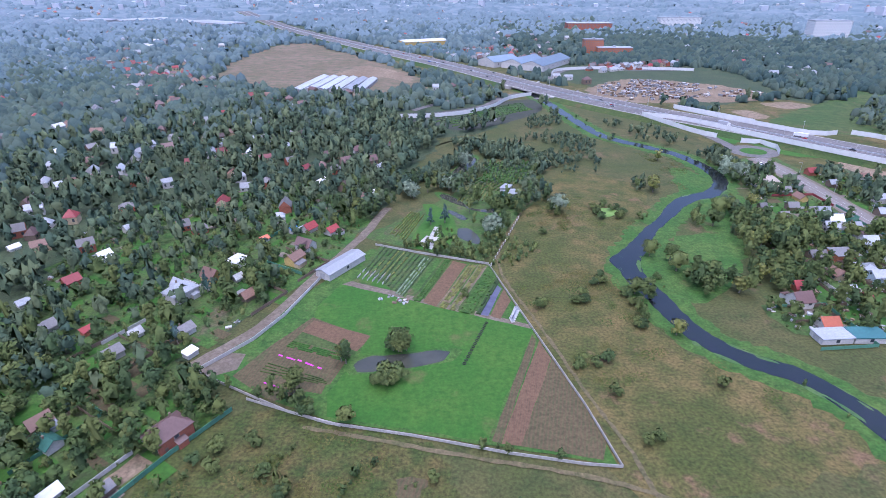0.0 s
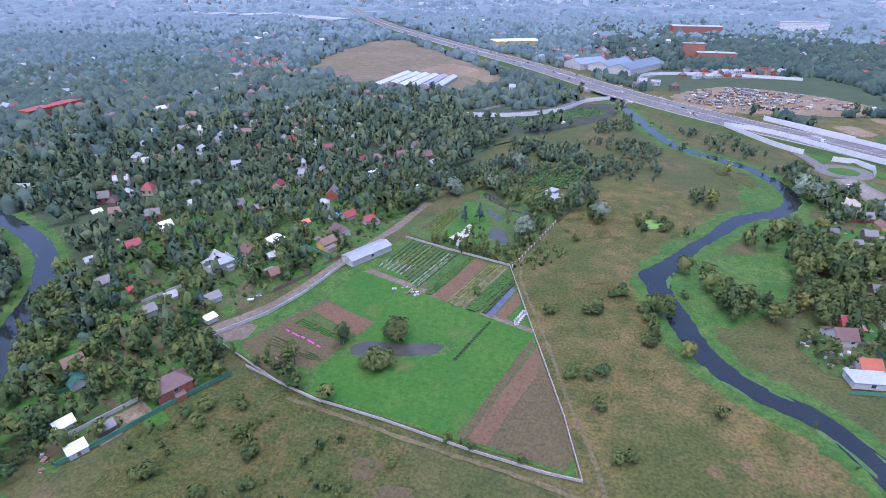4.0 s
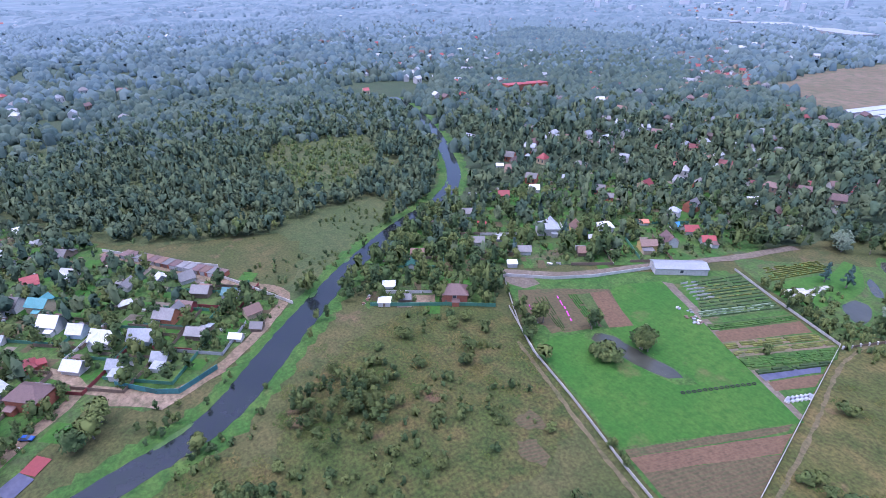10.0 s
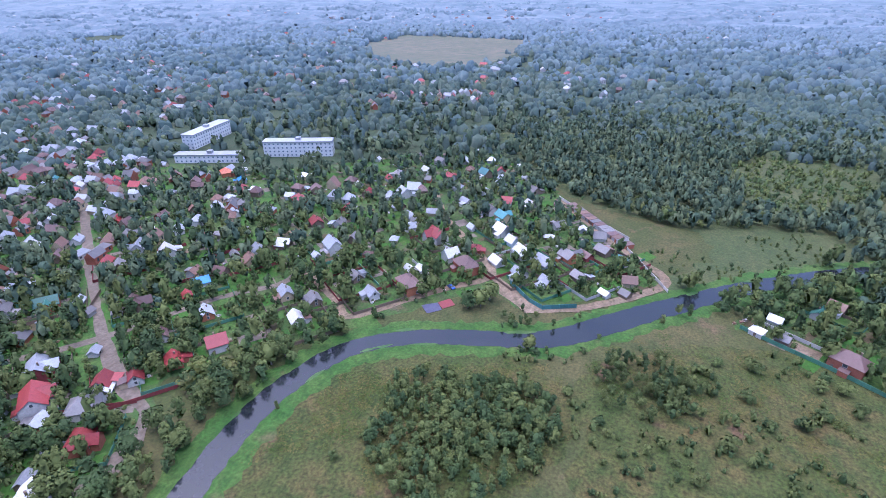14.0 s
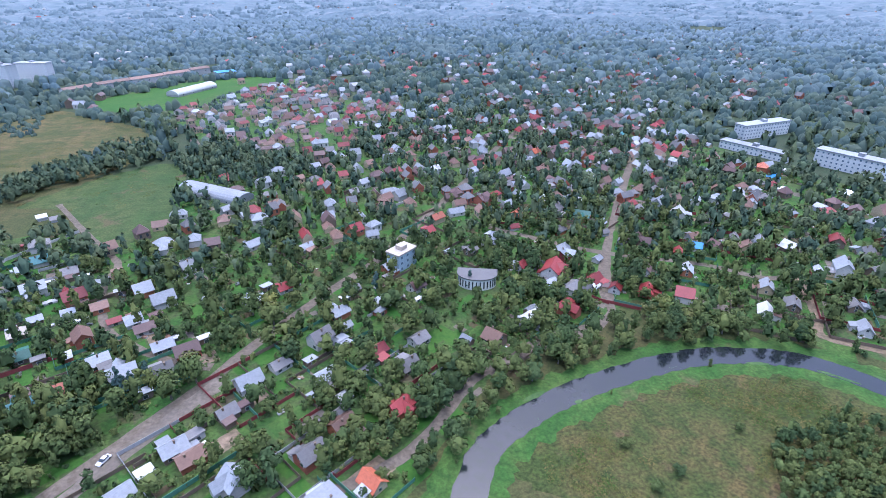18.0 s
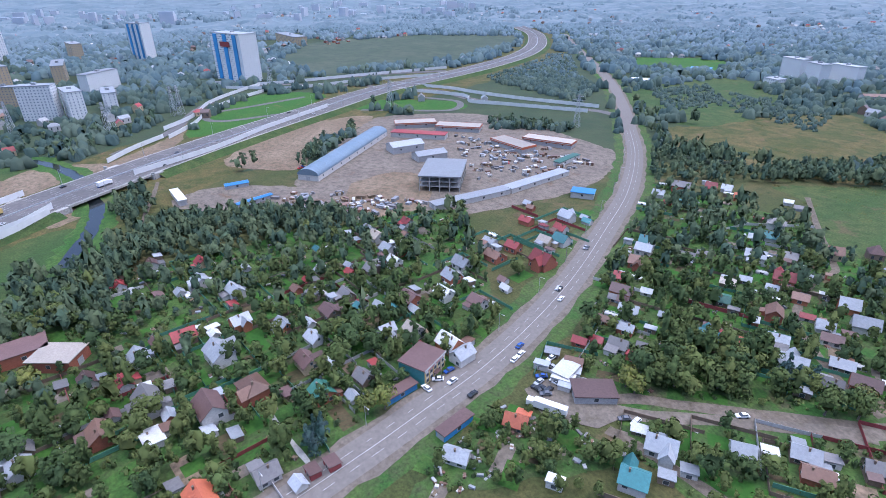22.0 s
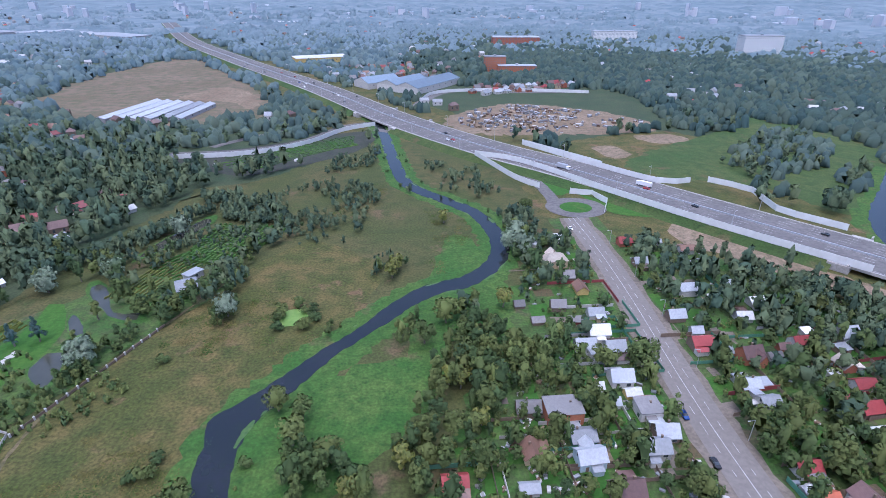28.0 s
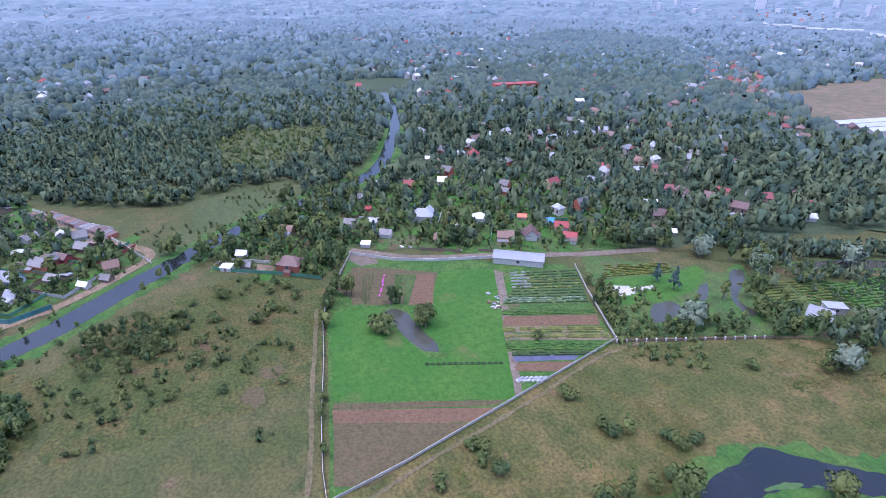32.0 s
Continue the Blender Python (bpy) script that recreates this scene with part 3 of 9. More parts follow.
# meadows and fields, each a shallow layer over the one before
LANDS = (
    ("valley_grass", [(61, 332), (83, 386), (27, 424), (-12, 440), (41, 487), (101, 570), (130, 584), (202, 535), (226, 408), (195, 325), (183, 304)], GROUND, "rough olive grass of the river valley", 3),
    ("meadow", [(24, 232), (81, 233), (86, 184), (99, 159), (120, 141), (135, 116), (81, 100), (51, 108), (24, 227)], MEADOW, "dry brownish river meadow with tufts of grass", 2.5),
    ("meadow", [(26, 233), (49, 298), (87, 371), (128, 349), (126, 291), (97, 257), (83, 236), (96, 199), (40, 191)], MEADOW, "dry brownish river meadow with tufts of grass", 2.5),
    ("meadow", [(-52, 34), (-87, 93), (-66, 132), (-24, 126), (3, 110), (8, 41), (-12, 35)], WETMEADOW, "brown and green rough meadow by the river", 2.5),
    ("river_meadow", [(64, -59), (27, -59), (-25, -50), (-36, -19), (-48, 5), (-40, 18), (-12, 32), (99, -31)], WETMEADOW, "brown and green river meadow inside a bend", 2),
    ("green_meadow", [(341, 230), (383, 235), (409, 235), (524, 140), (474, 105), (411, 158), (374, 207)], GREENFIELD, "green marshy meadow beside the motorway", 2),
    ("green_meadow", [(168, 379), (190, 356), (191, 309), (168, 281), (158, 278), (153, 298)], LUSH, "lush green clearing by the river", 2),
    ("green_meadow", [(176, 325), (200, 310), (205, 275), (188, 276), (177, 300)], LUSH, "lush green clearing by the river", 2),
    ("green_meadow", [(158, 321), (169, 304), (164, 272), (154, 258), (147, 265)], LUSH, "lush green clearing by the river", 2),
    ("green_meadow", [(108, 201), (103, 236), (128, 264), (160, 269), (157, 244), (124, 203)], LUSH, "lush green clearing by the river", 2),
    ("north_pasture", [(506, 683), (545, 596), (517, 493), (441, 411), (409, 428), (397, 522)], GREENFIELD, "olive pasture with scattered bushes", 3),
    ("stream_meadow", [(1231, 772), (1403, 668), (1038, 410), (743, 214), (648, 147), (617, 214), (745, 300), (955, 466)], GREENFIELD, "bright green meadow along the stream", 3),
    ("brown_field", [(-341, 879), (-324, 1120), (-254, 1138), (-77, 853), (-18, 704), (-55, 655), (-115, 640), (-200, 660), (-312, 765)], BROWNFIELD, "large brown fallow field", 3),
    ("dug_soil", [(-150, 790), (-110, 860), (-60, 800), (-40, 720), (-80, 760)], BARE, "dug reddish soil in a fallow field", 4),
    ("building_site", [(174, 660), (205, 715), (266, 752), (347, 711), (392, 650), (375, 618), (300, 606), (207, 610)], BARE, "rubble-strewn brown building ground", 4),
    ("rough_field", [(303, 590), (390, 618), (424, 556), (440, 500), (372, 440), (330, 440), (288, 505), (274, 560)], MEADOW, "olive rough field beside the motorway", 3),
    ("bare_patch", [(300, 560), (322, 566), (330, 540), (312, 528)], BARE, "bare trodden earth in a rough field", 2),
    ("bare_patch", [(352, 600), (392, 606), (398, 580), (364, 574)], BARE, "bare trodden earth in a rough field", 2),
    ("plain_field", [(1206, -192), (1500, -380), (1492, -699), (1331, -860), (1165, -725), (1015, -470), (1010, -200)], HAZY_DULLFIELD, "wide dark green plain beyond the interchange", 4),
    ("north_field", [(313, 508), (400, 587), (514, 645), (552, 545), (456, 450), (381, 461)], GREENFIELD, "yellowish green field inside a river bend", 3),
    ("far_meadow", [(531, 287), (632, 314), (810, 349), (1233, 592), (1398, 528), (963, 348), (818, 337), (738, 256), (689, 158), (608, 189)], GREENFIELD, "bright green meadow along a narrow stream", 3),
    ("fallow_field", [(489, -367), (466, -416), (456, -535), (410, -573), (304, -464), (290, -377), (336, -330), (448, -326)], MEADOW, "large yellowish fallow field", 3),
    ("fallow_field", [(336, -296), (270, -365), (235, -320), (198, -281), (230, -235), (266, -220), (304, -278)], GREENFIELD, "rough green fallow field behind fences", 2),
    ("scrub_field", [(635, -487), (632, -691), (482, -588), (466, -416), (531, -405)], GREENFIELD, "dark green scrubby field", 3),
    ("far_lawn", [(860, -750), (799, -841), (703, -849), (676, -727), (772, -671)], LAWN, "pale green mown field", 3),
    ("sports_field", [(401, -610), (312, -724), (189, -745), (209, -649), (297, -559), (352, -556)], LAWN, "green sports ground", 2),
    ("dry_plain", [(-992, -605), (-1244, -584), (-1370, -454), (-1173, -260), (-755, -259), (-720, -347), (-771, -464)], HAZY_PALEFIELD, "flat pale olive plain", 3),
    ("estate_lawns", [(306, -532), (245, -655), (163, -710), (146, -592), (63, -540), (52, -490), (116, -370), (153, -333), (188, -362), (237, -408)], LUSH, "green lawns of a cottage estate", 2),
    ("works_ground", [(536, -16), (566, -42), (664, -126), (684, -175), (625, -261), (455, -266), (425, -229), (405, -161), (419, -62), (452, -16), (487, -6)], YARD, "dusty pale yard of a building market", 1.5),
    ("yard_soil", [(501, -44), (511, -86), (480, -98), (435, -63), (445, -28)], BARE, "dug brown soil in the market yard", 1.5),
    ("lower_yard", [(526, 68), (547, 58), (550, 31), (528, -3), (503, -20), (456, -18), (475, 20)], YARD, "dusty lower yard with containers", 1.5),
    ("bare_heaps", [(606, 20), (678, -32), (706, -118), (685, -148), (605, -56), (559, -26)], BARE, "bare churned brown earth", 2),
    ("bare_bank", [(657, 102), (715, 53), (785, 23), (698, 41), (653, 77), (637, 99)], BARE, "bare brown earth beside the slip road", 1.5),
    ("bare_bank", [(529, 135), (551, 114), (580, 109), (580, 118), (549, 139)], BARE, "bare trodden earth under the bridge", 1),
    ("bare_bank", [(641, 171), (676, 152), (663, 105), (643, 102), (623, 132), (606, 158)], BARE, "bare brown earth beside the motorway", 1.5),
    ("bare_bank", [(311, 396), (344, 356), (379, 310), (405, 282), (391, 265), (365, 291), (329, 339), (296, 374)], BARE, "bare reddish earth below the motorway", 2),
    ("bare_bank", [(623, 210), (661, 192), (655, 174), (639, 151), (609, 167), (599, 194), (612, 228)], BARE, "bare earth by the stream", 2),
    ("roundabout_lawn", [(232, 491), (262, 466), (312, 417), (298, 405), (270, 415), (258, 450), (243, 445)], LAWN, "fresh green turf below the motorway", 1),
    ("interchange_lawn", [(755, 22), (888, -75), (861, -149), (807, -129), (709, 14)], LAWN, "fresh green turf inside a slip road", 1.5),
    ("interchange_lawn", [(782, -178), (713, -267), (669, -246), (731, -155)], LAWN, "fresh green turf inside a slip road", 1.5),
    ("road_verge", [(532, -377), (862, -670), (869, -653), (595, -420), (491, -320)], LAWN, "green roadside grass strip", 1),
    ("nursery_ground", [(-54, 539), (3, 565), (96, 620), (101, 561), (44, 501), (4, 491)], BLACKSOIL, "dark beds of a plant nursery", 1),
)
for k, (nm, poly, mat, lab, rag) in enumerate(LANDS):
    patch(nm, poly, 0.012 + 0.004 * k, mat, lab, "field", rag, soft=True)

VILLAGES = {
    "west": [(-113, -586), (-180, -616), (-168, -405), (-192, -228), (-274, -144), (-301, -79), (-227, -16), (-120, 57), (-94, 20), (-77, -1), (-90, -21), (-36, -68), (-3, -102), (16, -113), (32, -101), (65, -95), (83, -93), (95, -114)],
    "south": [(386, -232), (295, -246), (233, -210), (252, -344), (137, -371), (11, -533), (-259, -531), (-13, -120), (29, -109), (64, -95), (103, -68), (133, -33), (186, -24), (229, -22), (254, -34), (272, -37), (317, -110), (347, -163)],
    "east": [(330, 320), (361, 297), (358, 248), (349, 223), (374, 213), (418, 159), (444, 65), (436, -54), (421, -91), (305, -28), (286, -3), (270, 94), (259, 177), (255, 247)],
    "bank_lots": [(196, 268), (243, 249), (245, 207), (249, 162), (244, 163), (180, 230)],
    "bank": [(159, 208), (170, 246), (189, 281), (199, 316), (216, 383), (235, 386), (240, 354), (240, 251), (241, 220)],
    "north_east": [(249, 377), (281, 369), (337, 337), (358, 275), (353, 252), (347, 216), (307, 185), (267, 163), (262, 197), (257, 220), (252, 311)],
    "corner": [(251, 46), (260, 24), (267, 1), (248, -15), (233, -17), (220, -34)],
    "bank_south": [(139, 195), (181, 227), (234, 251), (177, 173), (149, 175), (141, 176)],
    "dacha": [(-102, 84), (-183, 147), (-178, 183), (-205, 288), (-99, 361), (-40, 288), (-65, 219), (-100, 158), (-71, 134), (-99, 86)],
}
for k, (nm, poly) in enumerate(VILLAGES.items()):
    patch(nm + "_gardens", poly, 0.13 + 0.004 * k, GARDEN, "dark green overgrown gardens between houses", "gardens", 2, soft=False)
WOODS = {
    "dacha_wood": [(-177, 184), (-127, 170), (-100, 159), (-77, 198), (-62, 218), (-43, 280), (-30, 322), (-21, 386), (-5, 454), (-59, 570), (-157, 598), (-279, 672), (-545, 879), (-840, 1081), (-1120, 990), (-831, 590), (-415, 289), (-281, 253)],
    "birch_wood": [(-114, 61), (-139, 89), (-178, 144), (-206, 183), (-258, 211), (-467, 283), (-619, 205), (-571, 58), (-394, -89), (-320, -73), (-230, -14), (-204, 33), (-197, 65), (-165, 78), (-130, 54)],
}
for k, (nm, poly) in enumerate(WOODS.items()):
    patch(nm + "_floor", poly, 0.16 + 0.004 * k, BIRCHFLOOR if nm == "birch_wood" else WOODFLOOR, "shady wood floor of grass and leaf litter", "ground", 3, soft=True)

# ---- water ----
ribbon("river_bank", RIVER, 21, 0.19, LUSH, "bright green reeds and grass along the river", "grass", ragged=1.9, step=2.6, foot=0.01)
ribbon("river", RIVER, 10, 0.22, WATER, "dark calm river water winding through meadows", "water", ragged=0.5, step=2.5, swell=((93, 226, 22, 1.2), (124, 281, 26, -3.5), (-85, 38, 45, 2.5)))
ribbon("creek_bank", CREEK, 24, 0.196, LUSH, "lush green reeds along the creek", "grass", ragged=3, foot=0.01)
ribbon("creek", CREEK, 10, 0.224, WATER, "dark creek water under the motorway bridge", "water", ragged=0.8, step=4)
ribbon("stream_bank", STREAM, 22, 0.2, LUSH, "lush green grass along the stream", "grass", ragged=3, foot=0.01)
ribbon("stream", STREAM, 8, 0.226, WATER, "narrow winding stream", "water", ragged=0.8, step=5)
for nm, poly in (("garden_pond", [(13, 259), (8, 266), (9, 275), (14, 276), (19, 266), (20, 255)]), ("garden_pond", [(12, 286), (4, 296), (3, 302), (8, 298), (15, 288)]),
                 ("garden_pond", [(0, 320), (-1, 328), (5, 325), (19, 304), (31, 303), (32, 298), (20, 300)]), ("long_pond", [(6, 356), (8, 374), (21, 406), (26, 398), (15, 369)]),
                 ("farm_pond", [(-31, 152), (-33, 156), (-29, 161), (-20, 162), (-13, 163), (-2, 165), (3, 164), (0, 159), (-7, 156), (-19, 154), (-27, 152)]), ("west_cove", [(88, 224), (84, 237), (90, 244), (97, 251), (101, 245), (94, 226)])):
    pcx, pcy = sum(p[0] for p in poly) / len(poly), sum(p[1] for p in poly) / len(poly)
    block_poly([(pcx + (x - pcx) * 1.5, pcy + (y - pcy) * 1.5) for x, y in poly])
    patch(nm + "_rim", [((x - sum(p[0] for p in poly) / len(poly)) * 1.22 + sum(p[0] for p in poly) / len(poly), (y - sum(p[1] for p in poly) / len(poly)) * 1.22 + sum(p[1] for p in poly) / len(poly)) for x, y in poly], 0.212, LUSH, "lush grass round a pond", "grass", 0.6, 3, True)
    patch(nm, poly, 0.215, MUDWATER if nm != "west_cove" else WATER, "still murky pond water", "water", 0.4, 3, True)
patch("duckweed_pond", [(92, 297), (95, 304), (103, 304), (107, 298), (103, 294), (96, 291)], 0.215, DUCKWEED, "small pond covered with bright green duckweed", "water", 0.4, 3, True)
rng = np.random.default_rng(8)
weeds_v, weeds_f = [], []
line = smooth_line(RIVER, 5)
for i in rng.integers(2, len(line) - 2, 90):
    side = rng.choice((-1, 1))
    d = line[i + 1] - line[i - 1]
    d /= np.linalg.norm(d)
    c = line[i] + np.array((-d[1], d[0])) * side * rng.uniform(3.6, 6)
    k = 9
    n0 = len(weeds_v)
    rl, rw = rng.uniform(1, 6), rng.uniform(0.4, 1.3)
    for a in range(k):
        t = 2 * math.pi * a / k
        q = c + d * math.cos(t) * rl * rng.uniform(0.7, 1.2) + np.array((-d[1], d[0])) * math.sin(t) * rw * rng.uniform(0.7, 1.2)
        weeds_v.append((q[0], q[1], 0.228 + 0.0005 * (n0 // k)))
    weeds_f.append(tuple(range(n0, n0 + k)))
tagged(new("water_weeds", mesh_of("water_weeds", weeds_v, weeds_f, ALGAE)), "floating green water weeds along the river's edges", "plants", kind="stuff")

# ---- trodden tracks round the farm ----
TRACK = material("trodden_grass", (0.105, 0.088, 0.042), (0.07, 0.068, 0.026), (0.13, 0.1, 0.055), 0.1, 0.4, bump=0.3, spots=(0.05, 0.06, 0.02), grain=0.3)
for tz, pts, w in ((0.206, [(88, 84), (62, 100), (42, 107), (24, 111), (8, 114), (-9, 118), (-23, 121), (-45, 126)], 1.5), (0.2085, [(60, 100), (57, 118), (51, 138), (40, 181), (28, 228), (34, 262), (60, 330)], 1.3)):
    ribbon("trodden_track", pts, w, tz, TRACK, "faint trodden track in rough grass", "path", step=2.5, ragged=0.35)

# ---- roads ----
ribbon("roadside_grass", ROAD, 32, 0.126, GARDEN, "green roadside grass between road and gardens", "grass", step=7, ragged=1.5)
ribbon("road_verge", ROAD, 18.5, 0.236, VERGE, "dusty gravel verge of the village road", "verge", step=7, ragged=1.0)
ribbon("main_road", ROAD, 13, 0.27, ROADTOP, "worn grey asphalt road with white lane lines", "road", step=8)


def dashes(name, pts, off, z, length, gap, width, label, parent=None):
    line = offset_line(smooth_line(pts, 2.0), off)
    v, f, run = [], [], 0.0
    for i in range(len(line) - 1):
        seg = line[i + 1] - line[i]
        ln = np.linalg.norm(seg)
        if gap == 0 or run % (length + gap) < length:
            d = seg / (ln + 1e-9)
            nrm = np.array((-d[1], d[0])) * width / 2
            n0 = len(v)
            for q in (line[i] - nrm, line[i] + nrm, line[i + 1] + nrm, line[i + 1] - nrm):
                v.append((q[0], q[1], z))
            f.append((n0 + 3, n0 + 2, n0 + 1, n0))
        run += ln
    return tagged(new(name, mesh_of(name, v, f, PAINT)), label, "road marking", kind="structure")


for off in (-3.0, 3.0):
    dashes("lane_line", ROAD[:16], off, 0.29, 4, 5, 0.16, "broken white lane line on asphalt")
dashes("centre_line", ROAD[:16], 0.0, 0.29, 4, 0, 0.22, "white centre line on asphalt")
road_z = 0.24
for nm, poly, wd, mt, lab in (
    ("village_street", [(258, -21), (251, -30), (244, -42), (235, -51), (224, -63), (212, -76), (198, -91), (179, -115), (153, -145), (122, -177), (104, -203), (45, -285), (3, -352), (-83, -467)], 5.0, DIRT, "dusty grey village street"),
    ("village_lane", [(239, -23), (223, -27), (191, -32), (165, -37), (141, -43), (123, -53), (101, -76), (83, -85), (69, -93)], 4, DIRT, "narrow pale village lane"),
    ("village_lane", [(42, -95), (30, -106), (20, -128), (-1, -167), (-45, -234), (-111, -325), (-179, -410)], 3.5, DIRT, "narrow pale village lane"),
    ("village_lane", [(94, -78), (75, -86), (57, -92), (42, -95)], 4, DIRT, "narrow pale lane by the river"),
    ("village_lane", [(57, -200), (42, -186), (9, -158), (-36, -134), (-56, -116), (-74, -115)], 4, DIRT, "narrow pale village lane"),
    ("village_lane", [(79, -87), (65, -95), (44, -98), (31, -104), (24, -127), (5, -159), (-31, -211), (-117, -333), (-135, -359)], 3.5, DIRT, "narrow pale village lane"),
    ("village_lane", [(-74, -115), (-55, -84), (-45, -71), (-64, -55), (-82, -41), (-103, -24), (-127, -41), (-162, -73), (-196, -93)], 4.5, BARE, "narrow pale village lane"),
    ("river_lane", [(-103, -24), (-91, -10), (-83, 0), (-87, 17), (-104, 38), (-128, 56), (-150, 39), (-170, 22), (-217, -14)], 5, BARE, "sandy lane beside garages"),
    ("farm_road", [(-95, 153), (-85, 166), (-75, 180), (-66, 205), (-59, 226), (-45, 263), (-38, 290), (-34, 305)], 5, DIRT, "sandy farm road"),
    ("village_lane", [(190, -96), (199, -84), (213, -68), (220, -60), (238, -37), (250, -28)], 5.6, VERGE, "dusty village street"),
    ("village_lane", [(313, -291), (281, -241), (253, -199), (253, -178), (242, -142), (225, -123), (207, -109), (194, -104)], 3.5, DIRT, "narrow pale village lane"),
    ("track", [(475, 91), (518, 87), (557, 78), (587, 72)], 3, DIRT, "worn earth track"),
    ("lane", [(258, 186), (288, 192), (313, 195)], 3.5, DIRT, "muddy lane between plots"),
    ("lane", [(263, 151), (293, 155), (317, 161)], 3, DIRT, "muddy lane between plots"),
    ("lane", [(267, 116), (297, 121)], 3, DIRT, "muddy lane between plots"),
    ("lane", [(278, 64), (304, 68)], 1.6, CONC, "paired concrete wheel tracks"),
    ("slip_road", [(241, 414), (238, 457), (225, 503), (199, 556), (150, 598), (105, 627)], 9, ASPHALT, "grey asphalt slip road"),
    ("slip_road", [(-59, 544), (1, 554), (45, 585), (72, 637), (102, 656)], 10, ASPHALT, "curved grey slip road"),
    ("slip_road", [(60, 639), (37, 641), (-16, 586), (-31, 565)], 8, ASPHALT, "grey asphalt slip road"),
    ("side_highway", [(145, 734), (161, 799), (198, 835), (280, 828), (371, 830)], 16, ASPHALT, "grey asphalt side road with pale barriers"),
    ("slip_road", [(685, 96), (742, 45), (838, 3), (910, -44), (961, -101), (943, -144), (878, -221), (827, -248)], 10, ASPHALT, "curving grey slip road"),
    ("slip_road", [(760, -112), (761, -61), (761, -13), (781, 3), (811, -11), (821, -51), (843, -127)], 8, ASPHALT, "looping grey slip road"),
    ("side_highway", [(1045, -40), (976, -113), (962, -221), (952, -312), (925, -391)], 18, ASPHALT, "grey asphalt side road"),
    ("slip_road", [(843, -248), (778, -290), (716, -293), (664, -315), (587, -367), (556, -373)], 12, ASPHALT, "grey slip road with pale barriers"),
    ("slip_road", [(731, -155), (699, -197), (673, -241), (709, -272), (761, -246)], 8, ASPHALT, "looping grey slip road"),
    ("yard_track", [(464, -269), (465, -257), (472, -212), (469, -162)], 9, YARD, "dusty yard entrance"),
    ("field_road", [(286, -421), (277, -475), (249, -403), (250, -383)], 6, DIRT, "pale dirt road to the cottages"),
):
    road_z += 0.0007
    ribbon(nm, poly, wd, road_z, mt, lab, "road", step=5, ragged=0.35)
# roundabout
cx, cy = 252, 422
for nm, r0, r1, z, mt, lab in (("roundabout_road", 9, 17, 0.28, ASPHALT, "grey asphalt roundabout"), ("roundabout_island", 0, 9, 0.33, LAWN, "round green turf island")):
    v = [(cx + r * math.cos(a * math.pi / 24) * 1.15, cy + r * math.sin(a * math.pi / 24), z) for r in (r0, r1) for a in range(48)]
    f = [(a, 48 + a, 48 + (a + 1) % 48, (a + 1) % 48) for a in range(48)]
    tagged(new(nm, mesh_of(nm, v, f, mt)), lab, "road", kind="structure")

# ---- motorway ----
HZ = 4.0
hw = smooth_line(HIGHWAY, 8)
RIVER_GAP, CREEK_GAP, STREAM_GAP = (108, 660), (400, 315), (592, 117)


def profile_ribbon(name, line, prof, mat, label, keep=None, category="road"):
    n, m = len(line), len(prof)
    rows = [offset_line(line, p[0]) for p in prof]
    v = [(rows[j][i][0], rows[j][i][1], prof[j][1]) for i in range(n) for j in range(m)]
    f = [(i * m + j, i * m + j + 1, (i + 1) * m + j + 1, (i + 1) * m + j) for i in range(n - 1) for j in range(m - 1) if keep is None or (keep[i] and keep[i + 1])]
    f = [q[::-1] for q in f]
    return tagged(new(name, mesh_of(name, v, f, mat)), label, category, kind="structure")


far_ok = np.array([min(math.hypot(x - a, y - b) for a, b in (RIVER_GAP, CREEK_GAP, STREAM_GAP)) > 38 for x, y in hw])
profile_ribbon("embankment", hw, [(30, 0), (22, HZ - 0.3), (-22, HZ - 0.3), (-30, 0)], GREENFIELD, "grassy motorway embankment", far_ok)
profile_ribbon("motorway_deck", hw, [(21.5, HZ - 1.6), (21.5, HZ), (-21.5, HZ), (-21.5, HZ - 1.6), (21.5, HZ - 1.6)], CONC, "pale concrete motorway deck and bridges")
profile_ribbon("motorway", hw, [(20.5, HZ + 0.03), (-20.5, HZ + 0.03)], ASPHALT, "wide grey asphalt motorway with many lanes")
for off in (-16, -12.3, -8.6, -4.9, 4.9, 8.6, 12.3, 16):
    dashes("lane_line", HIGHWAY[1:-2], off, HZ + 0.05, 6, 10, 0.22, "broken white motorway lane line")
for off in (-19.7, 19.7, -1.2, 1.2):
    dashes("edge_line", HIGHWAY[1:-2], off, HZ + 0.05, 6, 0, 0.22, "solid white motorway edge line")


def part(name, me, parent, label="", m=None, mat=None):
    """One mesh under a thing or a part."""
    ob = new(name, me)
    ob.parent = parent
    if m is not None:
        ob.matrix_local = m
    if label:
        ob["label"] = label
    return ob


def box(x0, y0, z0, x1, y1, z1):
    v = [(x0, y0, z0), (x1, y0, z0), (x1, y1, z0), (x0, y1, z0), (x0, y0, z1), (x1, y0, z1), (x1, y1, z1), (x0, y1, z1)]
    f = [(3, 2, 1, 0), (4, 5, 6, 7), (0, 1, 5, 4), (1, 2, 6, 5), (2, 3, 7, 6), (3, 0, 4, 7)]
    return v, f


def boxes(name, mat, *bs):
    v, f = [], []
    for b in bs:
        bv, bf = box(*b)
        n = len(v)
        v += bv
        f += [tuple(i + n for i in q) for q in bf]
    return mesh_of(name, v, f, mat)


# guard rail in the middle
profile_ribbon("guard_rail", hw, [(0.35, HZ), (0.3, HZ + 0.8), (-0.3, HZ + 0.8), (-0.35, HZ)], STEEL, "low grey steel guard rail between the carriageways", category="guard rail")
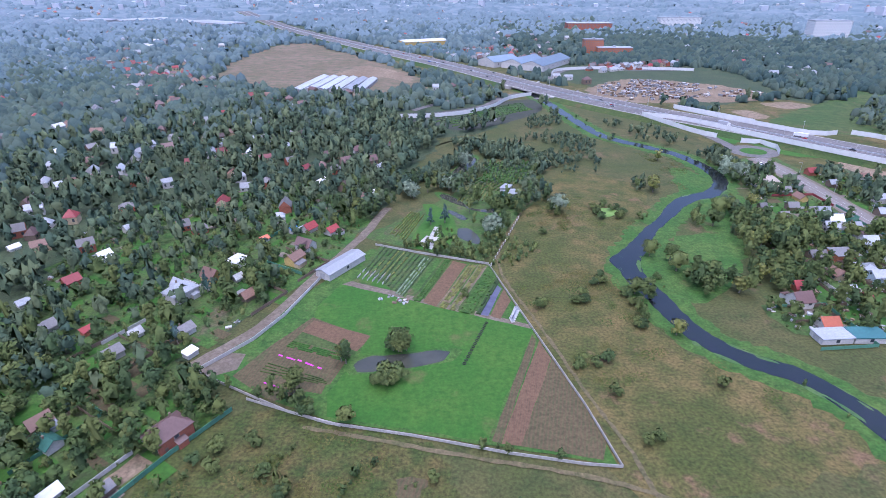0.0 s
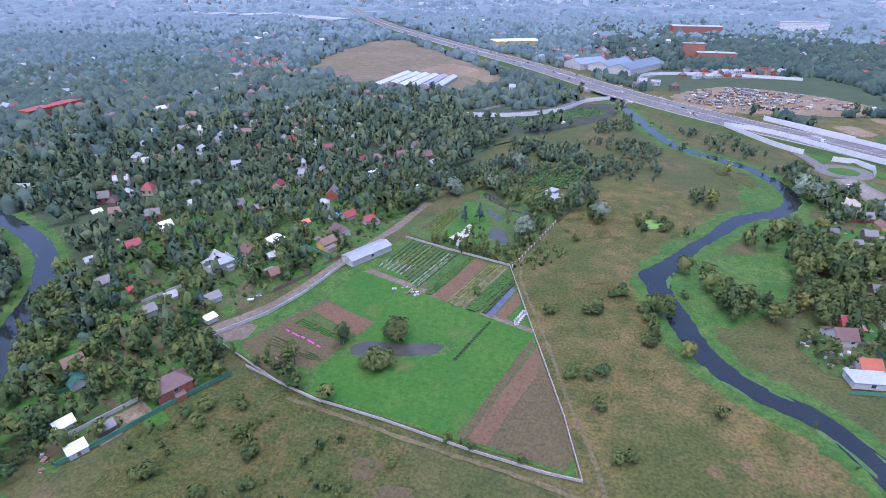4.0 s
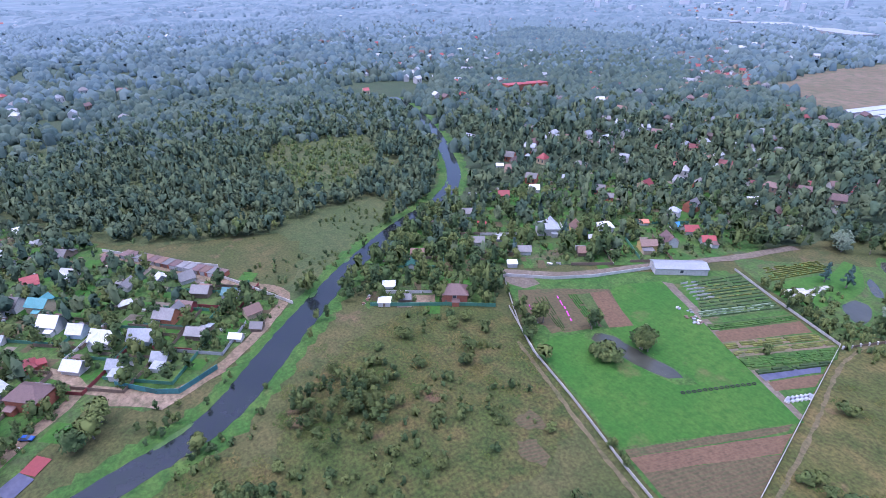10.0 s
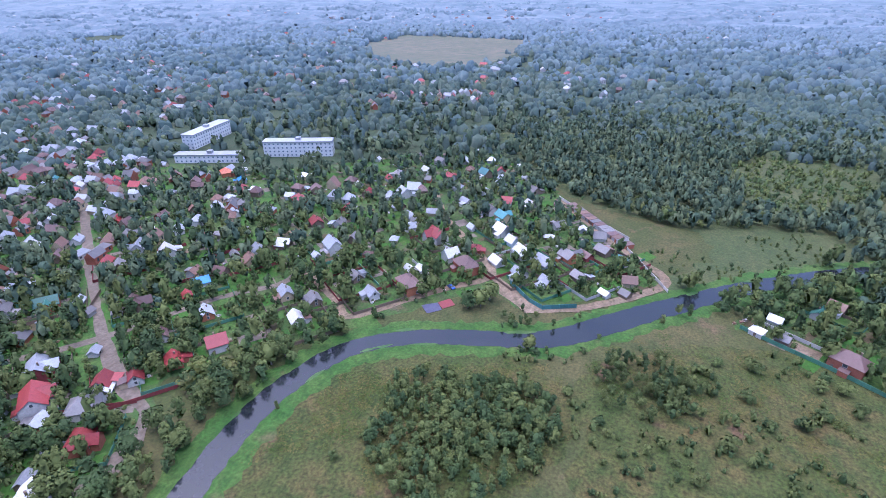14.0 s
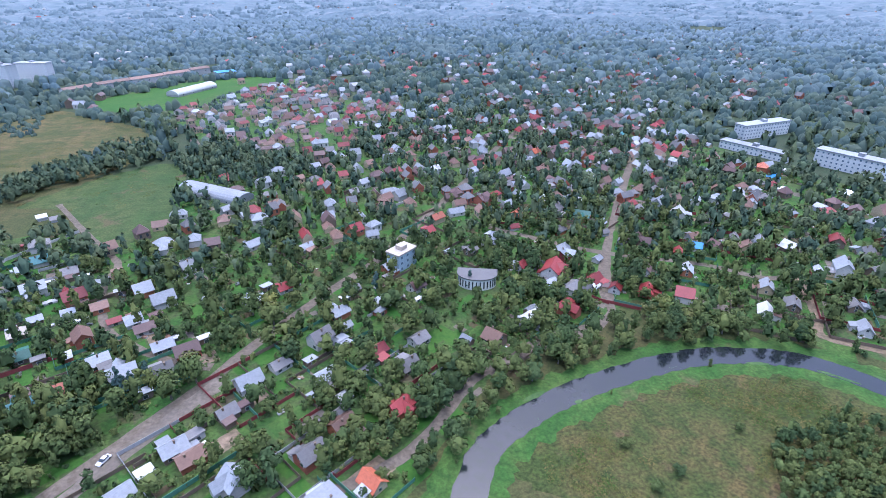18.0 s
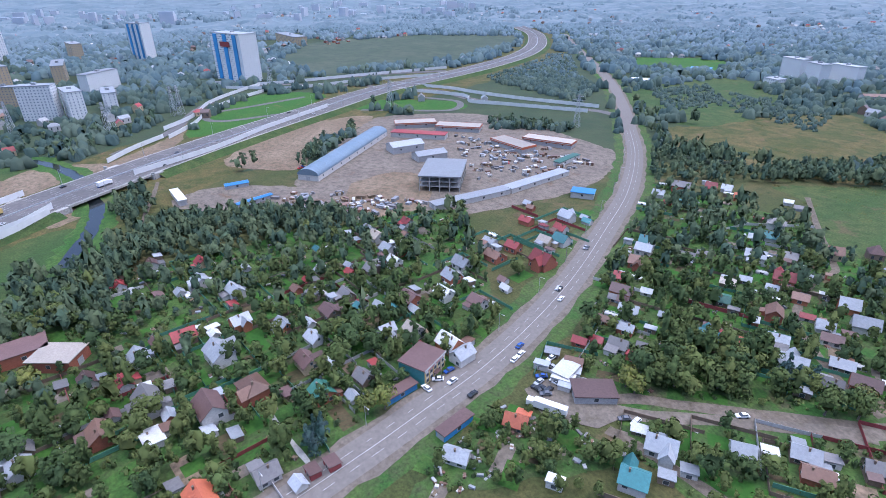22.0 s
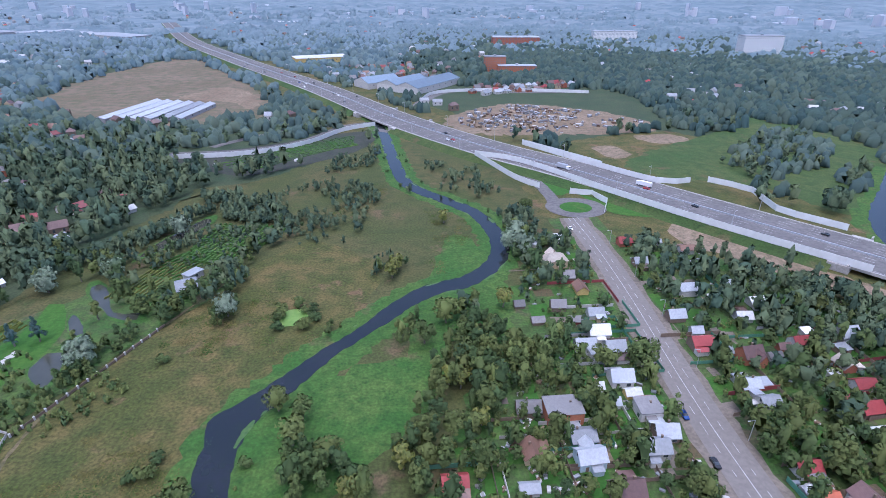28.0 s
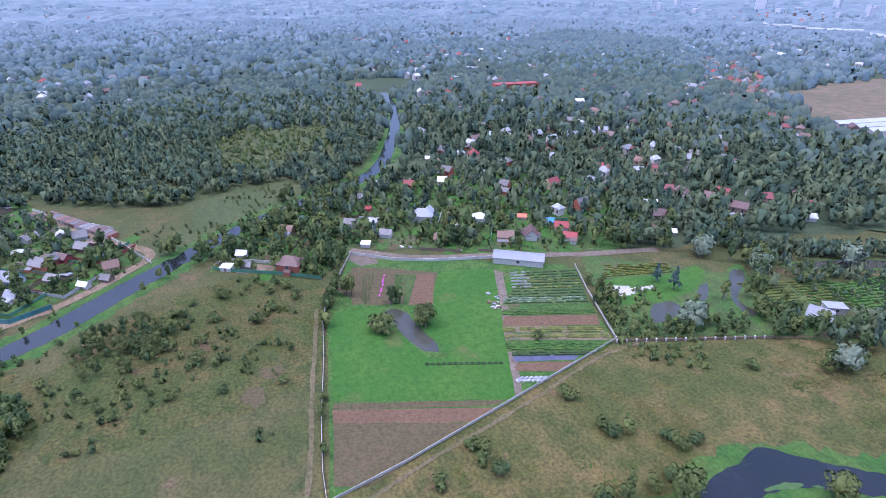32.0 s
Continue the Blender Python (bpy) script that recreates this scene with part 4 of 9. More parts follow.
# bridge piers
for gx0, gy0 in (RIVER_GAP, CREEK_GAP, STREAM_GAP):
    i = int(np.argmin(np.hypot(hw[:, 0] - gx0, hw[:, 1] - gy0)))
    d = hw[i + 1] - hw[i - 1]
    yaw = math.degrees(math.atan2(d[1], d[0]))
    br = tagged(new("bridge_support"), "concrete piers and abutments under the motorway bridge", "bridge")
    br.matrix_world = pose(hw[i][0], hw[i][1], 0, 0, 0, yaw)
    for px in (-20, 0, 20):
        for py in (-15, -5, 5, 15):
            part("pier", boxes("pier", CONC, (px - 0.7, py - 1.2, -0.2, px + 0.7, py + 1.2, HZ - 1.6)), br)
        part("crossbeam", boxes("crossbeam", CONC, (px - 0.9, -20, HZ - 2.3, px + 0.9, 20, HZ - 1.62)), br)
    for s in (-1, 1):
        part("abutment", boxes("abutment", CONC, (s * 38 - 5, -24, -0.2, s * 38 + 5, 24, HZ - 0.1)), br, "sloping pale concrete abutment")
        for q in (-1, 1):
            part("wing_wall", boxes("wing_wall", CONC, (s * 34 - 0.4, q * 24 - 0.5, 0, s * 34 + 0.4, q * 24 + 3, HZ + 1)), br)

# noise barriers of white panels
PANEL = boxes("panel", [CONC], (-2.9, -0.08, 0.15, 2.9, 0.08, 4.1), (-2.98, -0.16, 0, -2.78, 0.16, 4.3), (-1.05, -0.12, 0.1, -0.93, 0.12, 4.15), (0.93, -0.12, 0.1, 1.05, 0.12, 4.15))
PANEL.materials[0] = material("barrier_panels", (0.68, 0.68, 0.67), (0.62, 0.62, 0.61), None, 0.2, 1.0, rough=0.6)


def barrier(pts, z, label="noise barrier of white panels between steel posts"):
    line = smooth_line(pts, 11.0)
    ob = tagged(new("noise_barrier"), label, "barrier", "motorway barriers")
    x0, y0 = line[0]
    ob.matrix_world = pose(x0, y0, z)
    for a, b in zip(line[:-1], line[1:]):
        d = b - a
        mid = (a + b) / 2 - line[0]
        yaw = math.degrees(math.atan2(d[1], d[0]))
        s = np.linalg.norm(d) / 5.85
        part("panel", PANEL, ob, m=pose(mid[0], mid[1], 0, 0, 0, yaw) @ Matrix.Diagonal((s, 1, 1, 1)))
    return ob


for pts in ([(196, 525), (229, 506), (278, 439), (321, 384), (373, 326)], [(440, 256), (486, 208), (509, 181), (517, 158), (546, 136)], [(239, 557), (278, 505), (318, 458), (342, 458)], [(355, 459), (375, 437), (372, 405), (396, 375)], [(461, 306), (504, 254), (553, 195), (594, 152)],
            [(195, 526), (219, 466), (233, 448)], [(239, 560), (263, 531), (290, 496)], [(601, 85), (639, 21), (692, -42), (749, -122)], [(555, 135), (533, 150), (526, 160)]):
    barrier(pts, HZ)
for pts in ([(-52, 530), (6, 540), (49, 572), (75, 619), (104, 642)], [(147, 756), (166, 813), (222, 832), (292, 831), (368, 817)], [(254, 447), (268, 443), (274, 428), (268, 413)], [(660, 101), (694, 78), (722, 52)], [(753, 48), (796, 15), (865, -15), (922, -61), (961, -101)], [(1009, -49), (961, -117), (957, -256), (946, -405)], [(819, -244), (729, -294), (696, -280), (654, -307), (577, -356)], [(961, -55), (907, -133), (909, -235), (890, -370)], [(863, -258), (788, -305), (739, -318), (675, -341), (587, -384)], [(715, 48), (761, 18), (820, -8), (870, -49), (908, -94)]):
    barrier(pts, 0.2)
# ---- houses ----
for ln, wd in ((RIVER, 14), (HIGHWAY, 84), (ROAD, 22), (CREEK, 24), (STREAM, 20)):
    block_line(ln, wd)
WIN, FRAME, PANE = {}, {}, {}
for nm, ww, wh in (("small", 0.9, 1.1), ("wide", 1.5, 1.4)):
    fv, ff = box(-ww / 2 - 0.12, -0.05, -wh / 2 - 0.12, ww / 2 + 0.12, 0.02, wh / 2 + 0.12)
    pv, pf = box(-ww / 2, -0.07, -wh / 2, ww / 2, -0.04, wh / 2)
    me = mesh_of("window", fv + pv, ff + [tuple(i + 8 for i in q) for q in pf], [WALLS["w"][1], GLASS])
    for p in list(me.polygons)[6:]:
        p.material_index = 1
    WIN[nm] = me
    FRAME[nm] = mesh_of("window", fv, ff, WALLS["w"][1])
    PANE[nm] = mesh_of("pane", pv, pf, GLASS)
DOOR = boxes("door", WALLS["d"][1], (-0.5, -0.07, 0.1, 0.5, 0.03, 2.1))
CHIMNEY = boxes("chimney", WALLS["d"][1], (-0.26, -0.26, -1.2, 0.26, 0.26, 0.7), (-0.34, -0.34, 0.7, 0.34, 0.34, 0.82))
SIZES = {"s": (5.0, 4.0, 2.2), "m": (7.3, 6.0, 2.8), "l": (8.6, 7.2, 3.8), "x": (11.6, 8.7, 5.0)}
SPOTS = []
hr = random.Random(11)


def slab(corners, t):
    """A sloping plate of thickness t below the four corners."""
    v = [tuple(c) for c in corners] + [(c[0], c[1], c[2] - t) for c in corners]
    n = len(corners)
    f = [tuple(range(n)), tuple(range(2 * n - 1, n - 1, -1))] + [(i, i + n, (i + 1) % n + n, (i + 1) % n) for i in range(n)]
    return v, f


def plates(name, mat, *ps):
    v, f = [], []
    for pv, pf in ps:
        n = len(v)
        v += pv
        f += [tuple(i + n for i in q) for q in pf]
    return mesh_of(name, v, f, mat)


def house(x, y, yaw, size, roof, wall, form):
    w, d, h = SIZES[size]
    w, d, h = w * hr.uniform(0.84, 1.08), d * hr.uniform(0.84, 1.04), h * hr.uniform(0.85, 1.05)
    near = math.hypot(x - 140, y - 40) < 250
    rw, rm = ROOFS[roof]
    ww, wm = WALLS[wall]
    kind = {"s": "shed", "m": "cottage", "l": "house", "x": "house"}[size]
    words = {"s": "small", "m": "one-storey", "l": "tall", "x": "large two-storey"}[size]
    shape = {"g": "gabled", "h": "hipped", "f": "flat sloping"}[form]
    ob = tagged(new(kind), f"{words} {ww} {kind} with a {rw} {shape} roof", kind, "village " + kind + "s")
    ob.matrix_world = pose(x, y, 0, 0, 0, yaw + hr.uniform(-4, 4))
    SPOTS.append((x, y, yaw, max(w, d)))
    block_disc(x, y, max(w, d) * 0.5 + (0.6 if y < 140 else 2.2))
    X, Y, o = w / 2, d / 2, 0.45
    wins = []
    storeys = 2 if h > 3.6 else 1
    if form == "g":
        rise = d * hr.uniform(0.34, 0.48)
        v, f = box(-X, -Y, 0, X, Y, h)
        v += [(-X, 0, h + rise), (X, 0, h + rise)]
        f = [f[0], (0, 1, 5, 4), (1, 2, 6, 9, 5), (2, 3, 7, 6), (3, 0, 4, 8, 7)]
        part("wall", mesh_of("wall", v, f, wm), ob)
        k = rise / Y
        ez, rz = h - o * k, h + rise
        a = slab([(-X - o, -Y - o, ez + 0.15), (X + o, -Y - o, ez + 0.15), (X + o, 0, rz + 0.15), (-X - o, 0, rz + 0.15)], 0.14)
        b = slab([(X + o, Y + o, ez + 0.15), (-X - o, Y + o, ez + 0.15), (-X - o, 0, rz + 0.15), (X + o, 0, rz + 0.15)], 0.14)
        part("roof", plates("roof", rm, a, b), ob)
        if size != "s":
            for s in (-1, 1):
                wins.append((s * X, 0, h + rise * 0.3, 90 * s, "small"))
        top = rz
    elif form == "h":
        rise = d * 0.4
        v, f = box(-X, -Y, 0, X, Y, h)
        part("wall", mesh_of("wall", v, f, wm), ob)
        r = max(0.2, X - Y * 0.85)
        e, hz = h + 0.02, h + rise
        c = [(-X - o, -Y - o, e), (X + o, -Y - o, e), (X + o, Y + o, e), (-X - o, Y + o, e)]
        R0, R1 = (-r, 0, hz), (r, 0, hz)
        part("roof", plates("roof", rm, slab([c[0], c[1], R1, R0], 0.12), slab([c[2], c[3], R0, R1], 0.12), slab([c[1], c[2], R1], 0.12), slab([c[3], c[0], R0], 0.12)), ob)
        top = hz
    else:
        part("wall", boxes("wall", wm, (-X, -Y, 0, X, Y, h)), ob)
        part("roof", plates("roof", rm, slab([(-X - 0.3, -Y - 0.3, h + 0.2), (X + 0.3, -Y - 0.3, h + 0.2), (X + 0.3, Y + 0.3, h + 0.75), (-X - 0.3, Y + 0.3, h + 0.75)], 0.2)), ob)
        top = h + 0.5
    if size != "s" and math.hypot(x - 140, y - 40) < 420 and hr.random() < 0.75:
        # a wing with a gable of its own, or a lean-to
        if form != "f" and size in "lx" and hr.random() < 0.6:
            ax, aw, ad, ah, ar = X * hr.uniform(-0.5, 0.5), w * 0.24, hr.uniform(2.2, 3.6), h * 0.96, (top - h) * 0.82
            s = hr.choice((-1, 1))
            y0, y1 = 0, s * (Y + ad)
            av = [(ax - aw, y0, 0), (ax + aw, y0, 0), (ax + aw, y1, 0), (ax - aw, y1, 0), (ax - aw, y0, ah), (ax + aw, y0, ah), (ax + aw, y1, ah), (ax - aw, y1, ah), (ax, y0, ah + ar), (ax, y1, ah + ar)]
            af = [(1, 2, 6, 5), (2, 3, 7, 9, 6), (3, 0, 4, 7)]
            part("wing", mesh_of("wing", av, af, wm), ob)
            e = s * 0.4
            dz = 0.4 * ar / aw
            part("wing_roof", plates("wing_roof", rm, slab([(ax - aw - 0.4, y1 + e, ah - dz + 0.15), (ax, y1 + e, ah + ar + 0.15), (ax, y0, ah + ar + 0.15), (ax - aw - 0.4, y0, ah - dz + 0.15)], 0.14), slab([(ax + aw + 0.4, y1 + e, ah - dz + 0.15), (ax, y1 + e, ah + ar + 0.15), (ax, y0, ah + ar + 0.15), (ax + aw + 0.4, y0, ah - dz + 0.15)], 0.14)), ob)
        else:
            s, ad, ah = hr.choice((-1, 1)), hr.uniform(2.2, 3.8), hr.uniform(2.0, 2.5)
            a0 = -X if hr.random() < 0.5 else X * hr.uniform(-0.4, 0.1)
            a1 = min(X, a0 + w * hr.uniform(0.45, 0.8))
            y0, y1 = s * (Y - 0.05), s * (Y + ad)
            part("annex", boxes("annex", wm if hr.random() < 0.5 else WALLS[hr.choice("wdgc")][1], (a0, min(y0, y1), 0, a1, max(y0, y1), ah)), ob)
            part("annex_roof", plates("annex_roof", rm if hr.random() < 0.4 else ROOFS[hr.choice("ggdbm")][1], slab([(a0 - 0.3, y1 + s * 0.3, ah + 0.1), (a1 + 0.3, y1 + s * 0.3, ah + 0.1), (a1 + 0.3, y0, ah + 0.7), (a0 - 0.3, y0, ah + 0.7)], 0.12)), ob)
    n = max(1, int(w / 3.3))
    for st in range(storeys):
        z = 1.55 + 2.5 * st
        if z + 0.9 > h:
            z = h - 0.95
        for i in range(n):
            wx = -X + w * (i + 0.5) / n
            if not (i == 0 and st == 0):
                wins.append((wx, -Y, z, 0, "wide"))
            wins.append((wx, Y, z, 180, "wide"))
        if size in "lx":
            wins.append((X, d * 0.22, z, 90, "wide"))
            wins.append((-X, -d * 0.22, z, -90, "wide"))
        elif size == "m":
            wins.append((X, 0, z, 90, "small"))
    hr.shuffle(wins)
    wins = wins[:(1 if size == "s" else 5) if near else 0 if math.hypot(x - 140, y - 40) < 360 else 0]
    for wx, wy, wz, r, kd in wins:
        win = part("window", WIN[kd] if not (near and size == "x") else FRAME[kd], ob, m=pose(wx, wy, wz, 0, 0, r))
        if near and size == "x":
            part("pane", PANE[kd], win)
    if near:
        part("door", DOOR, ob, m=pose(-X + w / n / 2, -Y, 0))
    if size in "mlx" and hr.random() < 0.75 and math.hypot(x - 140, y - 40) < 400:
        part("chimney", CHIMNEY, ob, "brick chimney", pose(X * hr.uniform(-0.5, 0.5), Y * 0.25, top - 0.2))
    if size in "lx" and hr.random() < 0.6:
        px = hr.uniform(-0.3, 0.3) * w
        part("porch", plates("porch", rm, slab([(px - 1.8, -Y - 2.4, 2.3), (px + 1.8, -Y - 2.4, 2.3), (px + 1.8, -Y, 2.9), (px - 1.8, -Y, 2.9)], 0.12)), ob)
        part("porch_wall", boxes("porch_wall", wm, (px - 1.6, -Y - 2.2, 0, px + 1.6, -Y - 0.01, 2.2)), ob)
    return ob


house(326, 278, 9, "l", "g", "w", "g")
house(305, 274, 9, "m", "r", "w", "g")
house(313, 260, 99, "m", "c", "k", "g")
house(312, 249, 9, "m", "r", "w", "g")
house(305, 237, 9, "m", "r", "d", "g")
house(297, 272, 9, "s", "m", "k", "g")
house(280, 266, 9, "l", "m", "o", "g")
house(271, 250, 9, "m", "g", "k", "g")
house(273, 241, 9, "m", "g", "w", "g")
house(268, 213, 9, "m", "r", "w", "g")
house(333, 254, 9, "m", "g", "w", "g")
house(278, 201, 99, "l", "m", "w", "g")
house(268, 203, 9, "s", "o", "w", "g")
house(261, 191, 9, "m", "m", "k", "g")
house(268, 191, 9, "s", "w", "w", "g")
house(273, 180, 9, "l", "m", "w", "g")
house(310, 201, 9, "s", "c", "c", "g")
house(322, 202, 9, "m", "g", "b", "g")
house(300, 201, 9, "s", "d", "d", "g")
house(299, 183, 9, "l", "d", "w", "g")
house(303, 169, 9, "l", "b", "k", "g")
house(312, 165, 9, "s", "g", "d", "g")
house(289, 172, 9, "m", "g", "w", "g")
house(279, 163, 9, "l", "o", "w", "g")
house(291, 158, 9, "s", "r", "k", "g")
house(287, 146, 99, "l", "g", "w", "g")
house(273, 126, 9, "m", "g", "w", "g")
house(264, 139, 9, "s", "g", "w", "f")
house(361, 210, 9, "m", "g", "w", "g")
house(348, 196, 9, "l", "d", "k", "h")
house(348, 183, 9, "m", "m", "w", "g")
house(332, 183, 9, "m", "d", "d", "f")
house(337, 172, 9, "s", "m", "k", "g")
house(370, 170, 9, "m", "g", "d", "g")
house(369, 186, 9, "s", "m", "k", "g")
house(342, 223, 9, "s", "d", "d", "g")
house(318, 156, 9, "l", "d", "w", "g")
house(325, 151, 9, "s", "r", "w", "g")
house(320, 138, 9, "m", "g", "w", "g")
house(329, 137, 9, "s", "d", "d", "g")
house(355, 120, 9, "m", "m", "w", "g")
house(359, 103, 9, "l", "g", "w", "g")
house(346, 109, 9, "m", "r", "w", "g")
house(364, 86, 99, "l", "r", "d", "g")
house(362, 75, 9, "s", "w", "w", "g")
house(363, 64, 99, "l", "g", "o", "g")
house(344, 76, 9, "x", "g", "w", "g")
house(329, 102, 9, "x", "d", "w", "g")
house(322, 117, 9, "l", "b", "k", "g")
house(312, 103, 9, "m", "w", "w", "f")
house(314, 85, 9, "x", "m", "w", "g")
house(306, 87, 9, "s", "g", "w", "f")
house(317, 70, 9, "x", "b", "k", "h")
house(322, 49, 9, "l", "m", "c", "g")
house(303, 50, 9, "l", "n", "o", "g")
house(336, 41, 9, "m", "g", "w", "g")
house(303, 34, 9, "m", "d", "d", "g")
house(318, 5, 9, "l", "c", "w", "g")
house(325, 14, 99, "m", "g", "g", "g")
house(350, 29, 9, "l", "m", "d", "g")
house(360, 17, 9, "m", "d", "d", "g")
house(348, 16, 9, "s", "t", "w", "g")
house(344, 8, 9, "s", "g", "w", "g")
house(339, 4, 9, "s", "t", "w", "g")
house(341, -6, 9, "l", "m", "k", "g")
house(336, -21, 9, "l", "w", "w", "g")
house(347, -32, 9, "l", "g", "k", "g")
house(356, -44, 9, "l", "g", "w", "g")
house(389, 18, 9, "m", "g", "c", "g")
house(413, 12, 9, "s", "t", "c", "g")
house(380, 7, 9, "s", "r", "k", "g")
house(376, -3, 9, "m", "d", "d", "g")
house(390, -19, 9, "l", "g", "w", "g")
house(378, -17, 9, "m", "w", "w", "g")
house(391, -29, 9, "m", "w", "w", "g")
house(408, -21, 9, "l", "c", "w", "g")
house(420, -22, 9, "m", "g", "g", "g")
house(405, -36, 9, "m", "b", "w", "g")
house(409, 72, 9, "l", "g", "w", "g")
house(413, 50, 9, "s", "g", "g", "g")
house(390, 60, 9, "l", "g", "w", "g")
house(405, 82, 9, "s", "g", "w", "g")
house(378, 35, 9, "s", "b", "k", "g")
house(369, 29, 9, "m", "d", "d", "g")
house(418, -46, 9, "m", "r", "w", "g")
house(294, -3, 99, "l", "g", "w", "g")
house(303, -3, 9, "l", "w", "o", "g")
house(322, -30, 9, "l", "m", "w", "g")
house(280, 94, 9, "l", "o", "w", "g")
house(271, 107, 9, "m", "r", "c", "g")
house(267, 98, 9, "m", "d", "d", "f")
house(279, 76, 99, "m", "d", "w", "g")
house(271, 69, 9, "s", "g", "w", "g")
house(273, 58, 9, "s", "m", "m", "f")
house(273, 64, 9, "s", "m", "m", "f")
house(357, -78, 9, "l", "r", "k", "g")
house(354, -63, 9, "l", "b", "k", "g")
house(370, -72, 9, "m", "g", "w", "g")
house(335, -79, 9, "x", "r", "k", "g")
house(349, -105, 9, "l", "t", "w", "g")
house(361, -116, 9, "m", "r", "w", "g")
house(354, -98, 9, "m", "c", "c", "g")
house(371, -130, 9, "l", "g", "w", "g")
house(381, -107, 9, "m", "r", "k", "g")
house(396, -123, 9, "s", "b", "k", "g")
house(361, -137, 9, "s", "t", "w", "g")
house(430, 68, 9, "m", "r", "c", "g")
house(442, 90, 9, "m", "m", "w", "g")
house(427, 106, 9, "m", "r", "w", "g")
house(352, 49, 9, "m", "g", "o", "g")
house(326, -49, 9, "s", "w", "w", "g")
house(366, -231, 26, "x", "d", "k", "g")
house(358, -253, 26, "m", "r", "w", "g")
house(349, -257, 26, "m", "g", "w", "g")
house(335, -249, 26, "m", "o", "o", "g")
house(368, -210, 26, "m", "g", "w", "g")
house(348, -209, 26, "m", "t", "w", "g")
house(353, -190, 26, "s", "d", "d", "g")
house(297, -224, 26, "l", "d", "w", "h")
house(290, -206, 26, "m", "t", "w", "g")
house(313, -267, 26, "s", "w", "w", "g")
house(324, -144, 26, "m", "t", "w", "g")
house(317, -134, 26, "l", "g", "w", "g")
house(309, -120, 26, "l", "b", "k", "g")
house(300, -146, 26, "m", "d", "c", "g")
house(273, -140, 26, "m", "c", "d", "h")
house(281, -176, 26, "l", "g", "w", "g")
house(271, -190, 26, "m", "d", "d", "g")
house(260, -164, 26, "l", "r", "o", "g")
house(253, -178, 26, "s", "g", "w", "g")
house(304, -102, 26, "m", "r", "k", "g")
house(294, -91, 26, "l", "m", "o", "g")
house(293, -85, 26, "s", "d", "w", "g")
house(281, -82, 26, "m", "g", "w", "g")
house(265, -123, 26, "m", "n", "d", "g")
house(259, -153, 26, "s", "g", "w", "g")
house(247, -154, 26, "m", "b", "o", "g")
house(246, -131, 116, "l", "b", "k", "g")
house(271, -92, 26, "s", "g", "g", "g")
house(273, -70, 26, "m", "g", "k", "g")
house(283, -68, 26, "s", "b", "k", "g")
house(267, -59, 26, "m", "d", "w", "g")
house(261, -67, 26, "s", "d", "d", "g")
house(251, -93, 26, "l", "t", "w", "g")
house(245, -99, 26, "m", "o", "k", "g")
house(235, -114, 26, "m", "g", "k", "g")
house(224, -104, 26, "l", "g", "w", "g")
house(232, -164, 26, "l", "g", "o", "g")
house(221, -153, 26, "l", "g", "w", "g")
house(230, -140, 26, "m", "g", "w", "g")
house(224, -133, 26, "m", "m", "w", "g")
house(277, -48, 26, "s", "r", "k", "g")
house(214, -119, 26, "m", "g", "d", "g")
house(204, -113, 26, "l", "m", "k", "g")
house(211, -103, 26, "m", "d", "d", "g")
house(183, -144, 125, "m", "g", "w", "g")
house(170, -154, 35, "m", "r", "w", "g")
house(146, -127, 35, "l", "g", "o", "g")
house(154, -110, 35, "l", "d", "w", "g")
house(144, -117, 35, "s", "g", "w", "g")
house(169, -98, 35, "m", "d", "w", "g")
house(179, -89, 35, "l", "g", "w", "g")
house(185, -76, 35, "m", "d", "d", "g")
house(152, -87, 35, "l", "g", "w", "g")
house(147, -76, 35, "s", "w", "w", "g")
house(199, -64, 35, "m", "g", "d", "g")
house(193, -59, 35, "m", "b", "k", "g")
house(157, -64, 35, "s", "d", "d", "g")
house(148, -62, 35, "l", "b", "o", "g")
house(158, -52, 35, "l", "d", "k", "g")
house(179, -47, 125, "l", "g", "w", "g")
house(210, -50, 35, "m", "g", "w", "g")
house(224, -30, 35, "l", "g", "w", "g")
house(214, -30, 35, "s", "g", "w", "f")
house(155, -33, 35, "x", "g", "w", "f")
house(141, -39, 125, "m", "o", "c", "g")
house(193, -23, 35, "s", "d", "d", "g")
house(264, -27, 35, "m", "w", "w", "f")
house(268, -36, 35, "m", "b", "w", "g")
house(120, -163, 35, "m", "g", "k", "g")
house(110, -142, 35, "m", "m", "w", "g")
house(138, -146, 35, "s", "d", "d", "g")
house(129, -134, 35, "s", "g", "w", "g")
house(76, -171, 35, "m", "d", "d", "g")
house(64, -179, 35, "l", "g", "w", "g")
house(55, -150, 35, "m", "r", "w", "g")
house(49, -130, 35, "m", "g", "k", "g")
house(39, -124, 35, "l", "d", "w", "h")
house(27, -129, 35, "m", "r", "w", "g")
house(49, -110, 35, "l", "r", "k", "h")
house(69, -104, 35, "l", "w", "w", "g")
house(87, -95, 125, "l", "b", "d", "g")
house(116, -102, 35, "m", "d", "w", "g")
house(133, -98, 35, "m", "r", "d", "g")
house(123, -87, 35, "m", "d", "d", "g")
house(129, -66, 35, "l", "r", "k", "g")
house(15, -149, 35, "s", "g", "w", "g")
house(139, -88, 35, "s", "d", "d", "g")
house(216, -313, 35, "m", "r", "w", "g")
house(195, -244, 35, "m", "g", "w", "g")
house(180, -258, 35, "m", "b", "k", "g")
house(170, -279, 35, "s", "g", "w", "g")
house(130, -267, 35, "m", "d", "d", "g")
house(101, -255, 35, "l", "g", "w", "g")
house(88, -271, 35, "m", "d", "d", "g")
